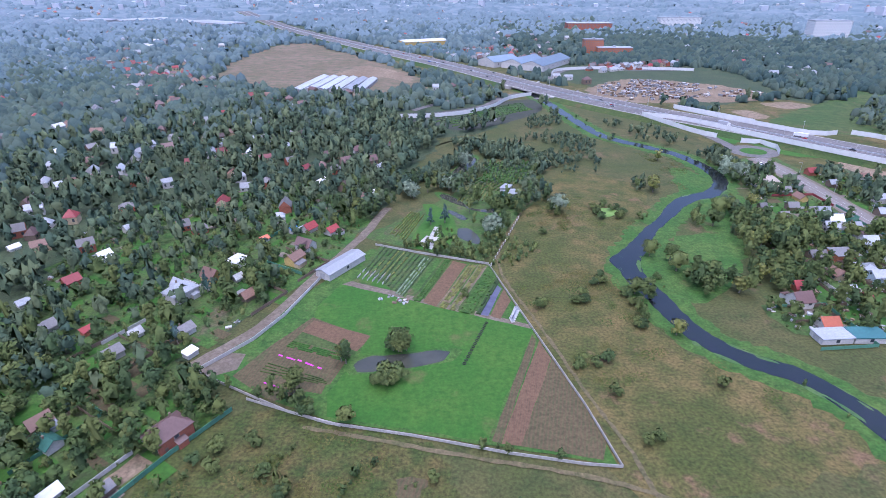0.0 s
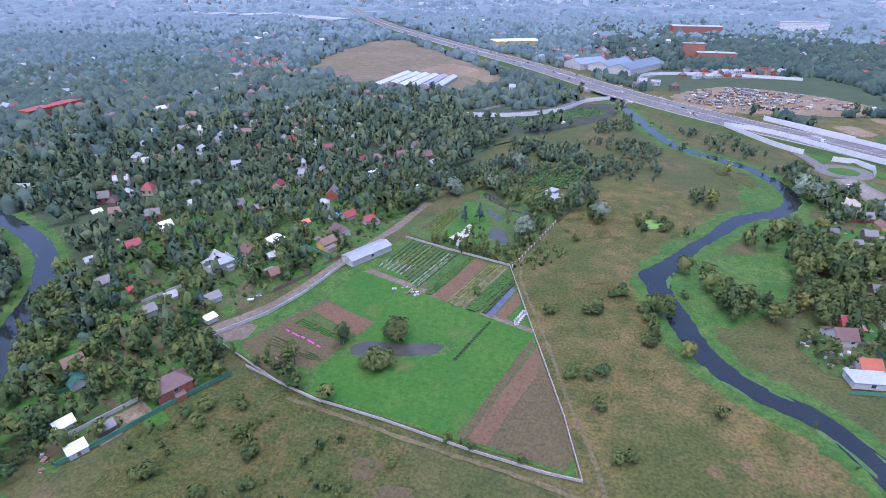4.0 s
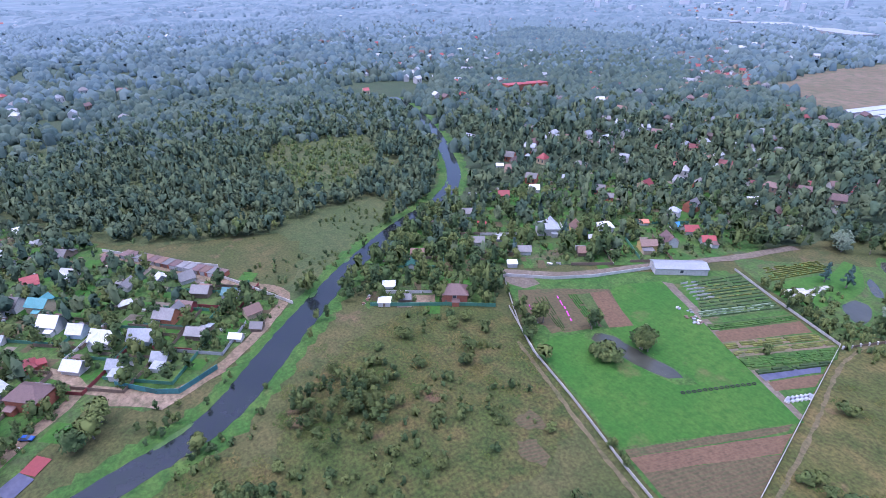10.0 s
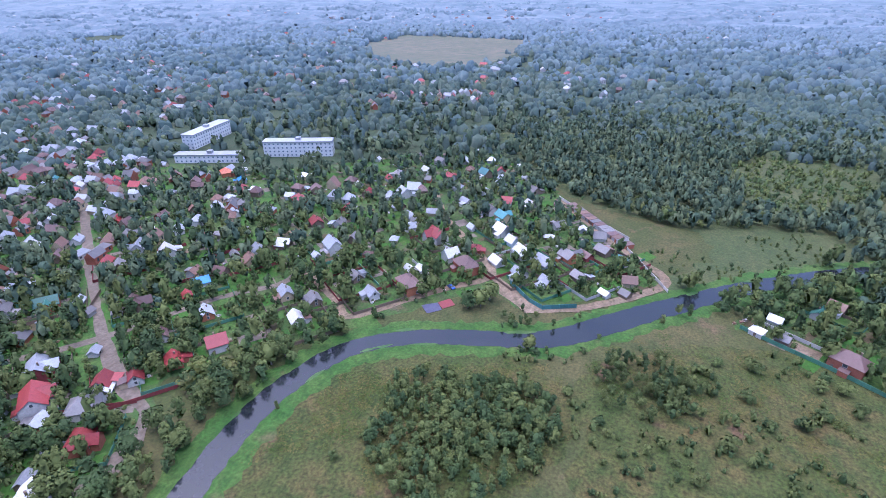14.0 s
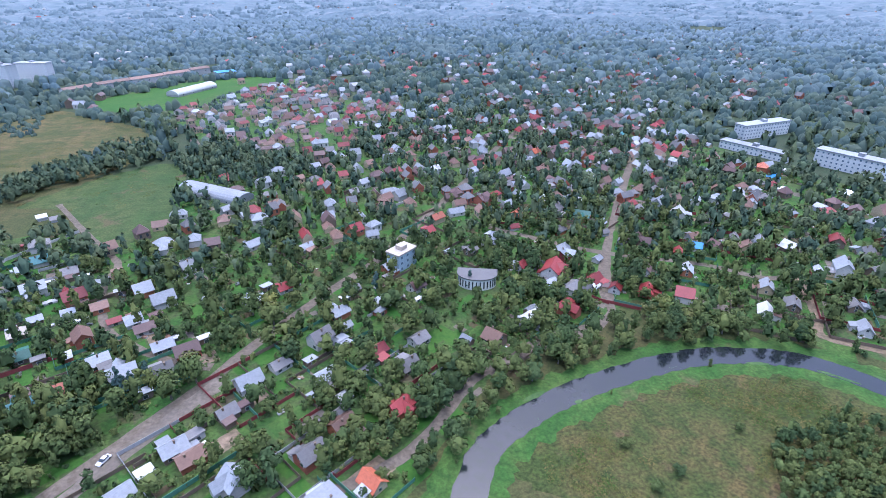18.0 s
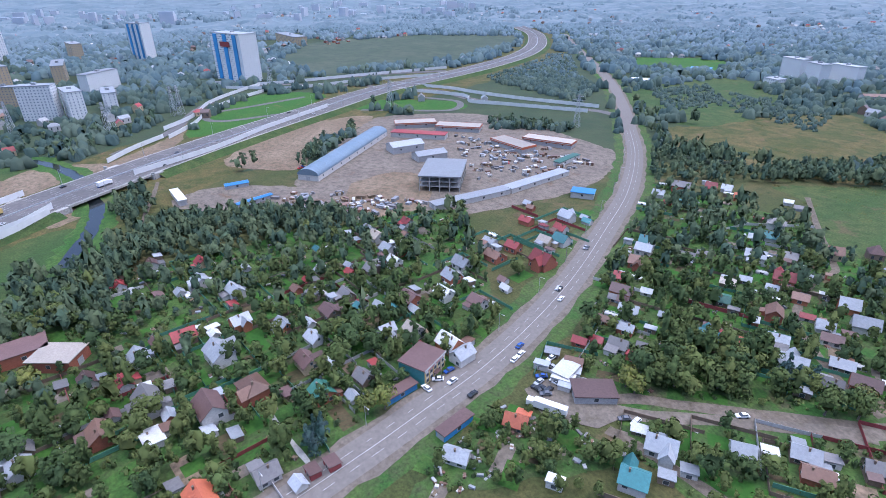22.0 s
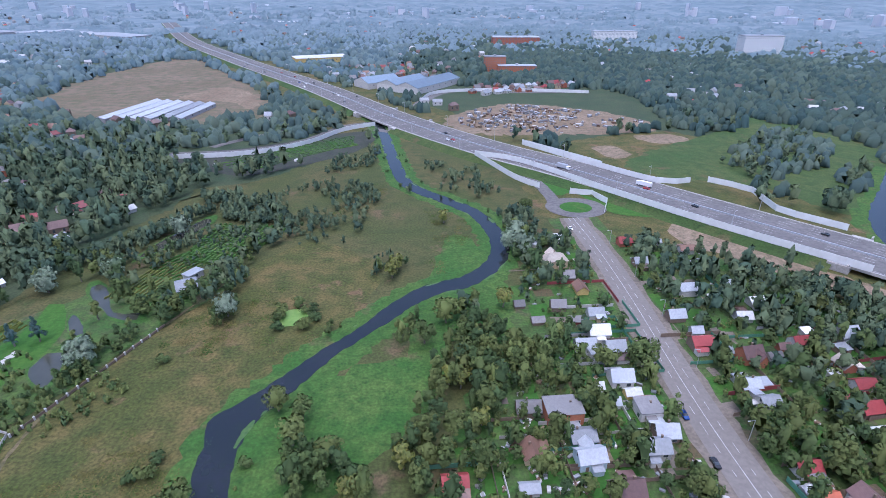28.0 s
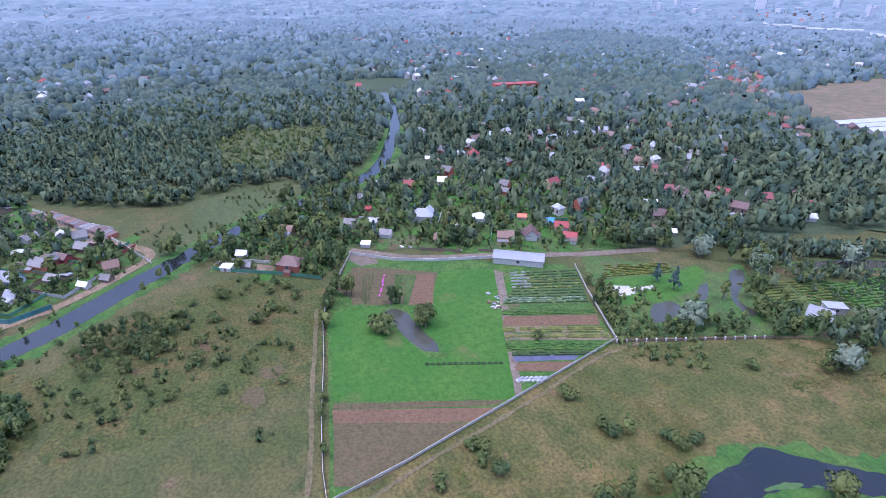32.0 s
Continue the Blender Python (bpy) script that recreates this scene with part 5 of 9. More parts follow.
house(153, -286, 35, "l", "r", "w", "g")
house(217, -185, 35, "m", "g", "w", "g")
house(160, -193, 35, "m", "g", "g", "g")
house(133, -207, 35, "l", "r", "o", "g")
house(85, -214, 35, "l", "o", "c", "g")
house(93, -199, 35, "m", "r", "w", "g")
house(50, -237, 35, "l", "m", "k", "g")
house(43, -338, 35, "l", "d", "d", "h")
house(69, -298, 35, "l", "w", "w", "g")
house(24, -203, 35, "m", "b", "k", "g")
house(-7, -220, 35, "l", "g", "w", "h")
house(21, -184, 35, "m", "d", "o", "g")
house(-8, -189, 35, "s", "g", "w", "g")
house(-38, -209, 35, "m", "r", "w", "g")
house(-34, -260, 35, "l", "w", "w", "g")
house(15, -273, 35, "m", "g", "w", "g")
house(-18, -322, 35, "l", "o", "w", "g")
house(-87, -383, 35, "m", "r", "w", "g")
house(-130, -441, 35, "l", "d", "c", "g")
house(-64, -399, 35, "m", "r", "w", "g")
house(-23, -299, 35, "m", "g", "g", "g")
house(-11, -241, 35, "m", "d", "d", "g")
house(-64, -289, 35, "m", "g", "w", "g")
house(-111, -329, 35, "m", "w", "w", "g")
house(-78, -251, 35, "m", "r", "k", "g")
house(-57, -208, 35, "l", "g", "w", "g")
house(-51, -249, 35, "m", "g", "w", "g")
house(-27, -344, 53, "m", "d", "k", "g")
house(-33, -329, 53, "m", "d", "k", "g")
house(-13, -290, 53, "m", "b", "d", "g")
house(-27, -287, 53, "s", "g", "w", "g")
house(-40, -270, 53, "m", "g", "w", "g")
house(-57, -289, 53, "s", "w", "w", "g")
house(0, -198, 143, "l", "n", "o", "g")
house(12, -210, 53, "l", "d", "w", "g")
house(36, -212, 53, "m", "o", "o", "g")
house(-38, -200, 53, "m", "d", "d", "g")
house(-59, -190, 53, "l", "w", "w", "g")
house(-64, -224, 53, "l", "d", "k", "g")
house(-73, -224, 53, "m", "b", "k", "g")
house(-83, -207, 53, "m", "g", "w", "g")
house(-109, -286, 53, "m", "b", "k", "g")
house(-130, -316, 53, "m", "r", "w", "g")
house(-151, -280, 53, "l", "b", "k", "g")
house(-172, -253, 53, "l", "o", "o", "h")
house(-165, -232, 53, "m", "u", "w", "g")
house(-110, -223, 53, "m", "b", "d", "g")
house(-116, -209, 53, "l", "g", "w", "g")
house(-114, -194, 53, "m", "g", "w", "g")
house(-14, -161, 53, "l", "m", "d", "g")
house(-8, -165, 53, "s", "d", "w", "g")
house(-2, -133, 53, "m", "m", "w", "g")
house(-42, -150, 143, "m", "u", "w", "g")
house(-30, -147, 53, "s", "r", "k", "g")
house(-22, -128, 53, "m", "g", "o", "g")
house(-6, -107, 143, "l", "r", "w", "g")
house(8, -115, 53, "m", "r", "k", "g")
house(20, -121, 53, "m", "r", "w", "g")
house(-68, -143, 53, "m", "b", "c", "g")
house(-79, -147, 53, "m", "g", "w", "g")
house(-71, -156, 53, "s", "d", "d", "g")
house(-48, -106, 53, "m", "g", "c", "g")
house(-49, -91, 53, "m", "d", "d", "g")
house(-33, -89, 53, "m", "w", "w", "g")
house(-143, -166, 53, "x", "r", "k", "h")
house(-120, -138, 53, "l", "r", "d", "g")
house(-96, -111, 53, "x", "g", "w", "g")
house(-86, -115, 53, "s", "g", "w", "g")
house(-83, -98, 53, "m", "g", "w", "g")
house(-74, -84, 53, "m", "d", "d", "g")
house(-63, -69, 53, "m", "g", "w", "g")
house(-189, -149, 53, "s", "w", "w", "g")
house(-206, -133, 53, "m", "r", "w", "g")
house(-183, -111, 53, "l", "g", "w", "g")
house(-163, -104, 53, "m", "d", "d", "g")
house(-151, -91, 53, "m", "g", "w", "g")
house(-136, -84, 143, "m", "g", "w", "g")
house(-129, -64, 53, "x", "r", "w", "g")
house(-111, -49, 143, "l", "w", "w", "g")
house(-102, -37, 53, "x", "m", "k", "h")
house(-75, -56, 53, "x", "m", "o", "h")
house(-91, -63, 53, "s", "w", "w", "g")
house(-94, -58, 53, "s", "w", "w", "g")
house(-115, -25, 53, "m", "w", "w", "g")
house(-255, -114, 53, "l", "d", "w", "g")
house(-234, -117, 53, "m", "w", "w", "g")
house(-227, -95, 53, "m", "r", "w", "g")
house(-241, -73, 53, "l", "t", "d", "g")
house(-225, -56, 53, "m", "w", "w", "g")
house(-246, -44, 53, "s", "w", "w", "g")
house(-222, -32, 53, "m", "d", "d", "g")
house(-208, -64, 53, "m", "g", "w", "g")
house(-186, -68, 53, "m", "g", "w", "g")
house(-176, -48, 53, "l", "d", "w", "g")
house(-197, -28, 53, "m", "w", "w", "g")
house(-169, -38, 53, "l", "t", "c", "g")
house(-150, -33, 53, "l", "w", "w", "g")
house(-150, -51, 53, "s", "g", "w", "g")
house(-140, -24, 53, "m", "w", "b", "g")
house(-128, -15, 53, "l", "w", "w", "g")
house(-171, -5, 143, "m", "d", "w", "g")
house(-121, -2, 53, "l", "g", "b", "g")
house(-107, -11, 53, "m", "g", "w", "g")
house(-104, 3, 53, "m", "g", "w", "g")
house(-132, 8, 53, "l", "d", "o", "g")
house(-138, 16, 53, "m", "m", "m", "g")
house(-147, 24, 53, "m", "d", "d", "g")
house(-139, 35, 53, "m", "t", "w", "g")
house(-114, 17, 53, "m", "d", "d", "g")
house(-107, 39, 53, "s", "d", "d", "g")
house(-104, 30, 53, "s", "w", "w", "g")
house(-62, -417, 53, "m", "d", "d", "g")
house(-103, -441, 53, "m", "r", "w", "g")
house(-128, -408, 53, "m", "d", "w", "g")
house(-154, -414, 53, "m", "r", "w", "g")
house(-148, -505, 53, "m", "w", "w", "g")
house(-171, -486, 53, "m", "r", "w", "g")
house(-113, -355, 53, "m", "t", "w", "g")
house(-146, -381, 53, "s", "w", "w", "g")
house(-218, -451, 53, "m", "r", "c", "g")
house(-37, -387, 53, "m", "d", "d", "g")
house(-2, -322, 53, "m", "g", "g", "g")
house(-44, -331, 53, "m", "d", "d", "g")
house(-65, -303, 53, "m", "d", "d", "g")
house(43, -141, 53, "x", "r", "w", "g")
house(32, -155, 53, "x", "g", "m", "g")
house(-173, 214, 60, "m", "r", "k", "g")
house(-161, 178, 60, "m", "d", "w", "g")
house(-143, 176, 60, "s", "r", "k", "f")
house(-125, 161, 60, "m", "d", "w", "g")
house(-123, 174, 60, "s", "w", "w", "g")
house(-104, 176, 60, "m", "d", "w", "g")
house(-96, 162, 60, "s", "w", "w", "f")
house(-117, 203, 60, "x", "g", "w", "h")
house(-109, 218, 150, "l", "b", "y", "g")
house(-102, 233, 60, "l", "w", "w", "h")
house(-87, 202, 60, "m", "b", "d", "g")
house(-97, 218, 60, "s", "w", "w", "g")
house(-74, 235, 60, "l", "b", "y", "g")
house(-72, 250, 150, "l", "m", "w", "g")
house(-75, 272, 60, "m", "r", "w", "g")
house(-62, 269, 60, "m", "r", "w", "g")
house(-84, 270, 60, "s", "u", "w", "g")
house(-121, 118, 150, "m", "n", "w", "g")
house(-129, 126, 60, "m", "b", "d", "g")
house(-85, 121, 60, "x", "m", "k", "h")
house(-95, 101, 60, "s", "d", "d", "g")
house(-97, 92, 60, "s", "w", "w", "f")
house(-109, 100, 60, "s", "w", "w", "g")
house(-171, 238, 60, "m", "w", "w", "g")
house(-175, 271, 60, "m", "g", "w", "g")
house(-83, 344, 60, "m", "w", "w", "g")
house(-65, 335, 60, "l", "m", "d", "g")
house(-46, 326, 60, "s", "w", "w", "g")
house(-97, 259, 60, "s", "o", "w", "g")
house(-183, 196, 60, "s", "g", "w", "g")
house(-242, 430, 60, "l", "g", "w", "g")
house(-232, 454, 60, "l", "d", "w", "g")
house(-196, 435, 60, "m", "r", "w", "g")
house(-62, 419, 60, "l", "r", "w", "g")
house(-42, 432, 60, "l", "r", "w", "g")
house(-30, 418, 60, "m", "w", "w", "g")
house(-71, 420, 60, "m", "m", "w", "g")
house(-101, 375, 60, "m", "r", "w", "g")
house(-121, 459, 60, "m", "g", "w", "g")
house(-154, 452, 60, "m", "d", "d", "g")
house(-225, 249, 60, "s", "w", "w", "g")
house(-47, 376, 60, "m", "g", "w", "g")
house(-36, 351, 60, "s", "u", "w", "g")
house(-158, 361, 60, "m", "r", "w", "g")
house(-139, 383, 60, "m", "g", "w", "g")
house(-560, 445, 60, "m", "r", "w", "g")
house(-509, 466, 60, "l", "r", "w", "g")
house(-595, 456, 60, "m", "w", "w", "g")
house(-589, 403, 60, "m", "g", "w", "g")
house(-308, 410, 60, "m", "w", "w", "g")
house(-288, 427, 60, "m", "d", "d", "g")
house(-413, 695, 60, "m", "r", "w", "g")
house(-476, 866, 60, "m", "r", "w", "g")
house(-419, 822, 60, "m", "r", "w", "g")
house(-365, 787, 60, "m", "r", "w", "g")
house(-261, 630, 60, "m", "w", "w", "g")
house(-213, 611, 60, "m", "r", "w", "g")
house(-187, 603, 60, "m", "r", "w", "g")
house(-390, 728, 60, "m", "r", "w", "g")
house(-352, 700, 60, "l", "r", "w", "g")
house(-314, 677, 60, "m", "r", "w", "g")
house(228, 372, 4, "m", "w", "w", "g")
house(221, 344, 4, "x", "c", "c", "h")
house(215, 366, 4, "s", "g", "w", "g")
house(224, 329, 4, "m", "d", "d", "g")
house(228, 318, 94, "m", "b", "y", "g")
house(214, 303, 4, "m", "d", "d", "g")
house(229, 297, 4, "m", "g", "w", "g")
house(197, 305, 4, "s", "d", "d", "g")
house(226, 282, 4, "l", "w", "w", "g")
house(218, 273, 4, "l", "g", "w", "g")
house(229, 271, 4, "l", "g", "w", "g")
house(226, 254, 4, "l", "g", "w", "g")
house(228, 247, 4, "s", "w", "y", "g")
house(216, 250, 4, "s", "w", "w", "g")
house(230, 238, 4, "l", "d", "w", "f")
house(201, 237, 4, "x", "d", "o", "f")
house(190, 240, 4, "m", "d", "d", "g")
house(188, 221, 94, "m", "b", "c", "g")
house(205, 227, 4, "m", "g", "n", "g")
house(205, 218, 4, "l", "g", "b", "g")
house(226, 221, 4, "l", "g", "w", "g")
house(232, 228, 4, "m", "g", "d", "g")
house(164, 210, 4, "m", "r", "k", "g")
house(265, 367, 4, "m", "r", "k", "g")
house(283, 367, 4, "s", "g", "w", "g")
house(265, 343, 4, "m", "g", "d", "g")
house(295, 357, 4, "m", "b", "w", "g")
house(277, 315, 4, "l", "g", "w", "g")
house(286, 309, 4, "s", "w", "w", "g")
house(300, 322, 4, "s", "g", "w", "g")
house(304, 305, 4, "m", "w", "w", "g")
house(292, 293, 4, "m", "w", "g", "g")
house(263, 294, 4, "m", "g", "d", "g")
house(265, 274, 4, "l", "r", "d", "g")
house(267, 283, 4, "s", "g", "g", "g")
house(219, 292, 4, "s", "d", "m", "g")
house(203, 292, 4, "s", "d", "d", "g")
house(227, 189, 4, "x", "t", "c", "g")
house(212, 206, 4, "l", "m", "d", "g")
house(156, 197, 5, "l", "m", "w", "g")
house(158, 181, 5, "m", "o", "w", "g")
house(185, 208, 5, "s", "g", "w", "g")
house(188, 202, 5, "s", "r", "k", "g")
house(219, 242, 5, "s", "g", "w", "g")
house(256, 1, 35, "m", "o", "d", "g")
house(220, -13, 35, "l", "t", "w", "g")
house(232, 6, 35, "s", "w", "w", "f")
house(255, 25, 35, "m", "g", "w", "g")
house(204, -15, 35, "s", "g", "w", "g")
# ---- halls and blocks ----
def span(a, b):
    d = (b[0] - a[0], b[1] - a[1])
    return (a[0] + b[0]) / 2, (a[1] + b[1]) / 2, math.degrees(math.atan2(d[1], d[0])), math.hypot(*d)


def hall(name, ends, width, h, rm, wm, form, label, category, group=""):
    """A long building between two ends: arched, gabled or flat."""
    x, y, yaw, w = span(*ends)
    ob = tagged(new(name), label, category, group)
    ob.matrix_world = pose(x, y, 0, 0, 0, yaw)
    X, Y = w / 2, width / 2
    block_line(list(ends), width + 3) if w > 6 else block_disc(x, y, width)
    part("wall", boxes("wall", wm, (-X, -Y, 0, X, Y, h)), ob)
    if form == "arch":
        n = 10
        prof = [(-Y * 1.03 * math.cos(math.pi * i / n), h - 0.2 + Y * 0.55 * math.sin(math.pi * i / n)) for i in range(n + 1)]
        v = [(sx, py, pz) for sx in (-X - 0.3, X + 0.3) for py, pz in prof]
        m = n + 1
        f = [(i, i + 1, m + i + 1, m + i) for i in range(n)] + [tuple(range(m - 1, -1, -1)), tuple(range(m, 2 * m))]
        part("roof", mesh_of("roof", v, f, rm), ob)
        for i in range(int(w / 12)):
            rx = -X + 12 * (i + 0.5)
            part("roof_rib", mesh_of("roof_rib", [(rx + q, py * 1.01, pz + 0.08) for q in (-0.15, 0.15) for py, pz in prof], [(k, k + 1, m + k + 1, m + k) for k in range(n)], rm), ob)
    elif form == "gable":
        r = Y * 0.35
        a = slab([(-X - 0.4, -Y - 0.4, h), (X + 0.4, -Y - 0.4, h), (X + 0.4, 0, h + r), (-X - 0.4, 0, h + r)], 0.2)
        b = slab([(X + 0.4, Y + 0.4, h), (-X - 0.4, Y + 0.4, h), (-X - 0.4, 0, h + r), (X + 0.4, 0, h + r)], 0.2)
        part("roof", plates("roof", rm, a, b), ob)
        for s in (-1, 1):
            part("gable", mesh_of("gable", [(s * X, q, z) for q, z in ((-Y, h - 0.05), (Y, h - 0.05), (0, h + r - 0.2))], [(2, 1, 0) if s < 0 else (0, 1, 2)], wm), ob)
    else:
        part("roof", boxes("roof", rm, (-X - 0.4, -Y - 0.4, h, X + 0.4, Y + 0.4, h + 0.35)), ob)
    for s in (-1, 1):
        for i in range(max(1, int(w / 14))):
            px = -X + w * (i + 0.5) / max(1, int(w / 14))
            part("window", WIN["wide"], ob, m=pose(px, s * Y, h * 0.6, 0, 0, 0 if s < 0 else 180))
        part("gate", boxes("gate", WALLS["g"][1], (s * X - 0.06, -1.6, 0, s * X + 0.06, 1.6, min(3.2, h - 0.3))), ob)
    return ob


def tower(name, x, y, yaw, w, d, floors, wm, rm, label, bands=None):
    """A block of flats: walls, roof, rows of windows and balconies by storey."""
    H = floors * 3.0
    ob = tagged(new(name), label, "building", "blocks of flats")
    ob.matrix_world = pose(x, y, 0, 0, 0, yaw)
    block_disc(x, y, max(w, d) * 0.6)
    X, Y = w / 2, d / 2
    part("wall", boxes("wall", wm, (-X, -Y, 0, X, Y, H)), ob)
    part("roof", boxes("roof", rm, (-X - 0.4, -Y - 0.4, H, X + 0.4, Y + 0.4, H + 0.8), (-2, -2, H + 0.8, 2, 2, H + 3)), ob)
    n = max(2, int(w / 3.4))
    k = max(2, int(d / 3.6))
    for s, nm in ((-1, "front_glazing"), (1, "back_glazing")):
        part(nm, boxes(nm, TOWERGLASS, *[(-X + w * (i + 0.5) / n - 0.6, s * Y - 0.08, 3 * j + 1.0, -X + w * (i + 0.5) / n + 0.6, s * Y + 0.08, 3 * j + 2.2) for i in range(n) for j in range(floors)]), ob, "rows of dark window panes")["kind"] = "stuff"
        part("end_glazing", boxes("end_glazing", TOWERGLASS, *[(s * X - 0.08, -Y + d * (i + 0.5) / k - 0.6, 3 * j + 1.0, s * X + 0.08, -Y + d * (i + 0.5) / k + 0.6, 3 * j + 2.2) for i in range(k) for j in range(floors)]), ob)["kind"] = "stuff"
    if bands:
        for q in (-0.33, 0, 0.33):
            part("balcony_bay", boxes("balcony_bay", bands, (q * w - w * 0.06, -Y - 1.1, 2, q * w + w * 0.06, -Y - 0.02, H - 1), (q * w - w * 0.06, Y + 0.02, 2, q * w + w * 0.06, Y + 1.1, H - 1)), ob)
    return ob


WW, GW, KW, CW = WALLS["w"][1], WALLS["g"][1], WALLS["k"][1], WALLS["c"][1]
RG, RR, RM, RT, RW, RU = (ROOFS[k][1] for k in "grmqwu")
hall("farm_barn", [(-57, 219), (-43, 240)], 9, 3.6, RG, WW, "gable", "long white farm barn with a pale grey roof", "barn")
hall("arched_hall", [(529, -23), (618, -123)], 17, 4.5, RT, WW, "arch", "very long market hall with an arched blue-grey roof", "hall")
hall("trade_row", [(432, -72), (430, -130)], 9, 3.4, RG, WW, "flat", "long low trade row with a pale flat roof", "hall")
hall("trade_row", [(430, -131), (437, -190)], 9, 3.4, RG, WW, "flat", "long low trade row with a pale flat roof", "hall")
for p, wd, h, rm, wm, lab in (([(638, -151), (622, -188)], 16, 5, ROOFS["c"][1], ROOFS["o"][1], "market shop with a cream roof and orange-red fascia"), ([(609, -183), (578, -213)], 16, 5, ROOFS["c"][1], ROOFS["o"][1], "market shop with a cream roof and orange-red fascia"),
                              ([(610, -134), (572, -170)], 12, 4.5, RR, WW, "long market hall with a red roof"), ([(536, -202), (496, -205)], 16, 5, ROOFS["c"][1], ROOFS["o"][1], "market shop with a cream roof and orange-red fascia"),
                              ([(525, -226), (485, -246)], 14, 5, ROOFS["c"][1], ROOFS["o"][1], "market shop with a cream roof and orange-red fascia"), ([(561, -106), (559, -135)], 16, 6, RG, GW, "low grey-blue market hall in the yard"),
                              ([(529, -113), (527, -139)], 14, 5, RG, GW, "low grey-blue market hall in the yard"), ([(402, -164), (390, -173)], 10, 4, RU, WW, "low commercial building with a blue roof"),
                              ([(544, 33), (544, 17)], 6, 3, RU, GW, "small blue container office on dusty ground"), ([(552, 65), (526, 63)], 5, 4, RW, WW, "small white container office on dusty ground"),
                              ([(501, 38), (509, 10)], 4, 3, RU, GW, "long blue covered walkway beside the yard"), ([(454, -198), (462, -227)], 6, 3.5, ROOFS["n"][1], WW, "white tent with a green roof")):
    fascia = wm is ROOFS["o"][1]
    ob = hall("market_hall", p, wd, h, rm, GW if fascia else wm, "flat" if wm is not GW else "gable", lab, "hall")
    if fascia:
        fl, fw = span(*p)[3] / 2 + 0.5, wd / 2 + 0.5
        part("fascia", boxes("fascia", ROOFS["o"][1], (-fl, -fw, h - 1.5, fl, -fw + 0.12, h + 0.5), (-fl, fw - 0.12, h - 1.5, fl, fw, h + 0.5), (-fl, -fw + 0.13, h - 1.5, -fl + 0.12, fw - 0.13, h + 0.5), (fl - 0.12, -fw + 0.13, h - 1.5, fl, fw - 0.13, h + 0.5)), ob, "orange-red fascia band")
        part("stripe", boxes("stripe", WW, (-fl, -fw - 0.05, h - 0.75, fl, -fw - 0.01, h - 0.35), (-fl, fw + 0.01, h - 0.75, fl, fw + 0.05, h - 0.35)), ob, "white stripe on the fascia")
# open concrete frame with a blue-grey roof
fx, fy = 472, -105
ob = tagged(new("frame_building"), "unfinished concrete frame building with a flat blue-grey roof", "building")
ob.matrix_world = pose(fx, fy, 0, 0, 0, -40)
block_disc(fx, fy, 26)
part("roof", boxes("roof", RG, (-21, -15, 10.5, 21, 15, 11.3)), ob)
for i in range(7):
    for j in range(5):
        part("column", boxes("column", CONC, (-20.3 + 6.6 * i, -14.3 + 7 * j, 0, -19.7 + 6.6 * i, -13.7 + 7 * j, 10.49)), ob)
for z in (3.4, 6.9):
    part("floor_slab", boxes("floor_slab", CONC, (-20.2, -14.2, z, 20.2, 14.2, z + 0.3)), ob)

# shop beside the village road
sx, sy = 297, 13
ob = tagged(new("shop"), "cream roadside shop with maroon flat roof and turquoise side wall", "shop")
ob.matrix_world = pose(sx, sy, 0, 0, 0, -64)
block_disc(sx, sy, 9)
part("wall", boxes("wall", WALLS["c"][1], (-6.8, -5.8, 0, 6.8, 5.8, 6.6)), ob)
part("side_wall", boxes("side_wall", MATS["turquoise_roofing"], (-6.9, -5.7, 0, -6.82, 5.7, 6.2)), ob, "plain turquoise side wall")
part("roof", boxes("roof", RM, (-7.1, -6.1, 6.6, 7.1, 6.1, 6.95)), ob)
part("parapet", boxes("parapet", WALLS["w"][1], (-7.1, -6.25, 6.3, 7.1, -6.12, 7.2)), ob, "white front parapet")
part("sign_board", boxes("sign_board", WW, (-6.2, -6.05, 5.2, 6.2, -5.85, 6.2)), ob, "white sign board with red bars")
part("sign_bar", boxes("sign_bar", RR, (-5.2, -6.1, 5.45, -0.6, -6.06, 5.95), (0.4, -6.1, 5.45, 5.0, -6.06, 5.95)), ob)
for i in range(6):
    part("pillar", boxes("pillar", WALLS["y"][1], (-6.6 + 2.56 * i, -6.0, 0, -6.2 + 2.56 * i, -5.81, 5.2)), ob, "ochre wall pillar")
for z in (1.6, 4.1):
    for i in range(5):
        part("window", WIN["wide"], ob, m=pose(-5.1 + 2.56 * i, -5.8, z))
    for i in range(3):
        part("window", WIN["wide"], ob, m=pose(6.8, -3.6 + 3.6 * i, z, 0, 0, 90))
part("awning", boxes("awning", RM, (-1.6, -7.6, 2.7, 1.6, -5.81, 2.85)), ob)
hall("roadside_shed", [(257, -25), (249, -37)], 9, 3.2, RM, GW, "flat", "long maroon-roofed roadside workshop with a white fascia", "workshop")
hall("workshop", [(269, -29), (263, -31)], 9, 3.5, RW, WW, "flat", "white flat-roofed workshop beside the road", "workshop")
hall("kiosk", [(288.5, 33), (291, 20)], 4, 2.8, RM, RU, "flat", "low roadside kiosk row with a purple fascia", "kiosk")
hall("kiosk", [(264.5, 25), (267.5, 12)], 4, 2.8, RM, RU, "flat", "low roadside kiosk row with a purple fascia", "kiosk")
hall("brick_hall", [(387, 149), (389, 133)], 12, 5, RM, KW, "flat", "half-ruined red brick building with a pale roof", "building")
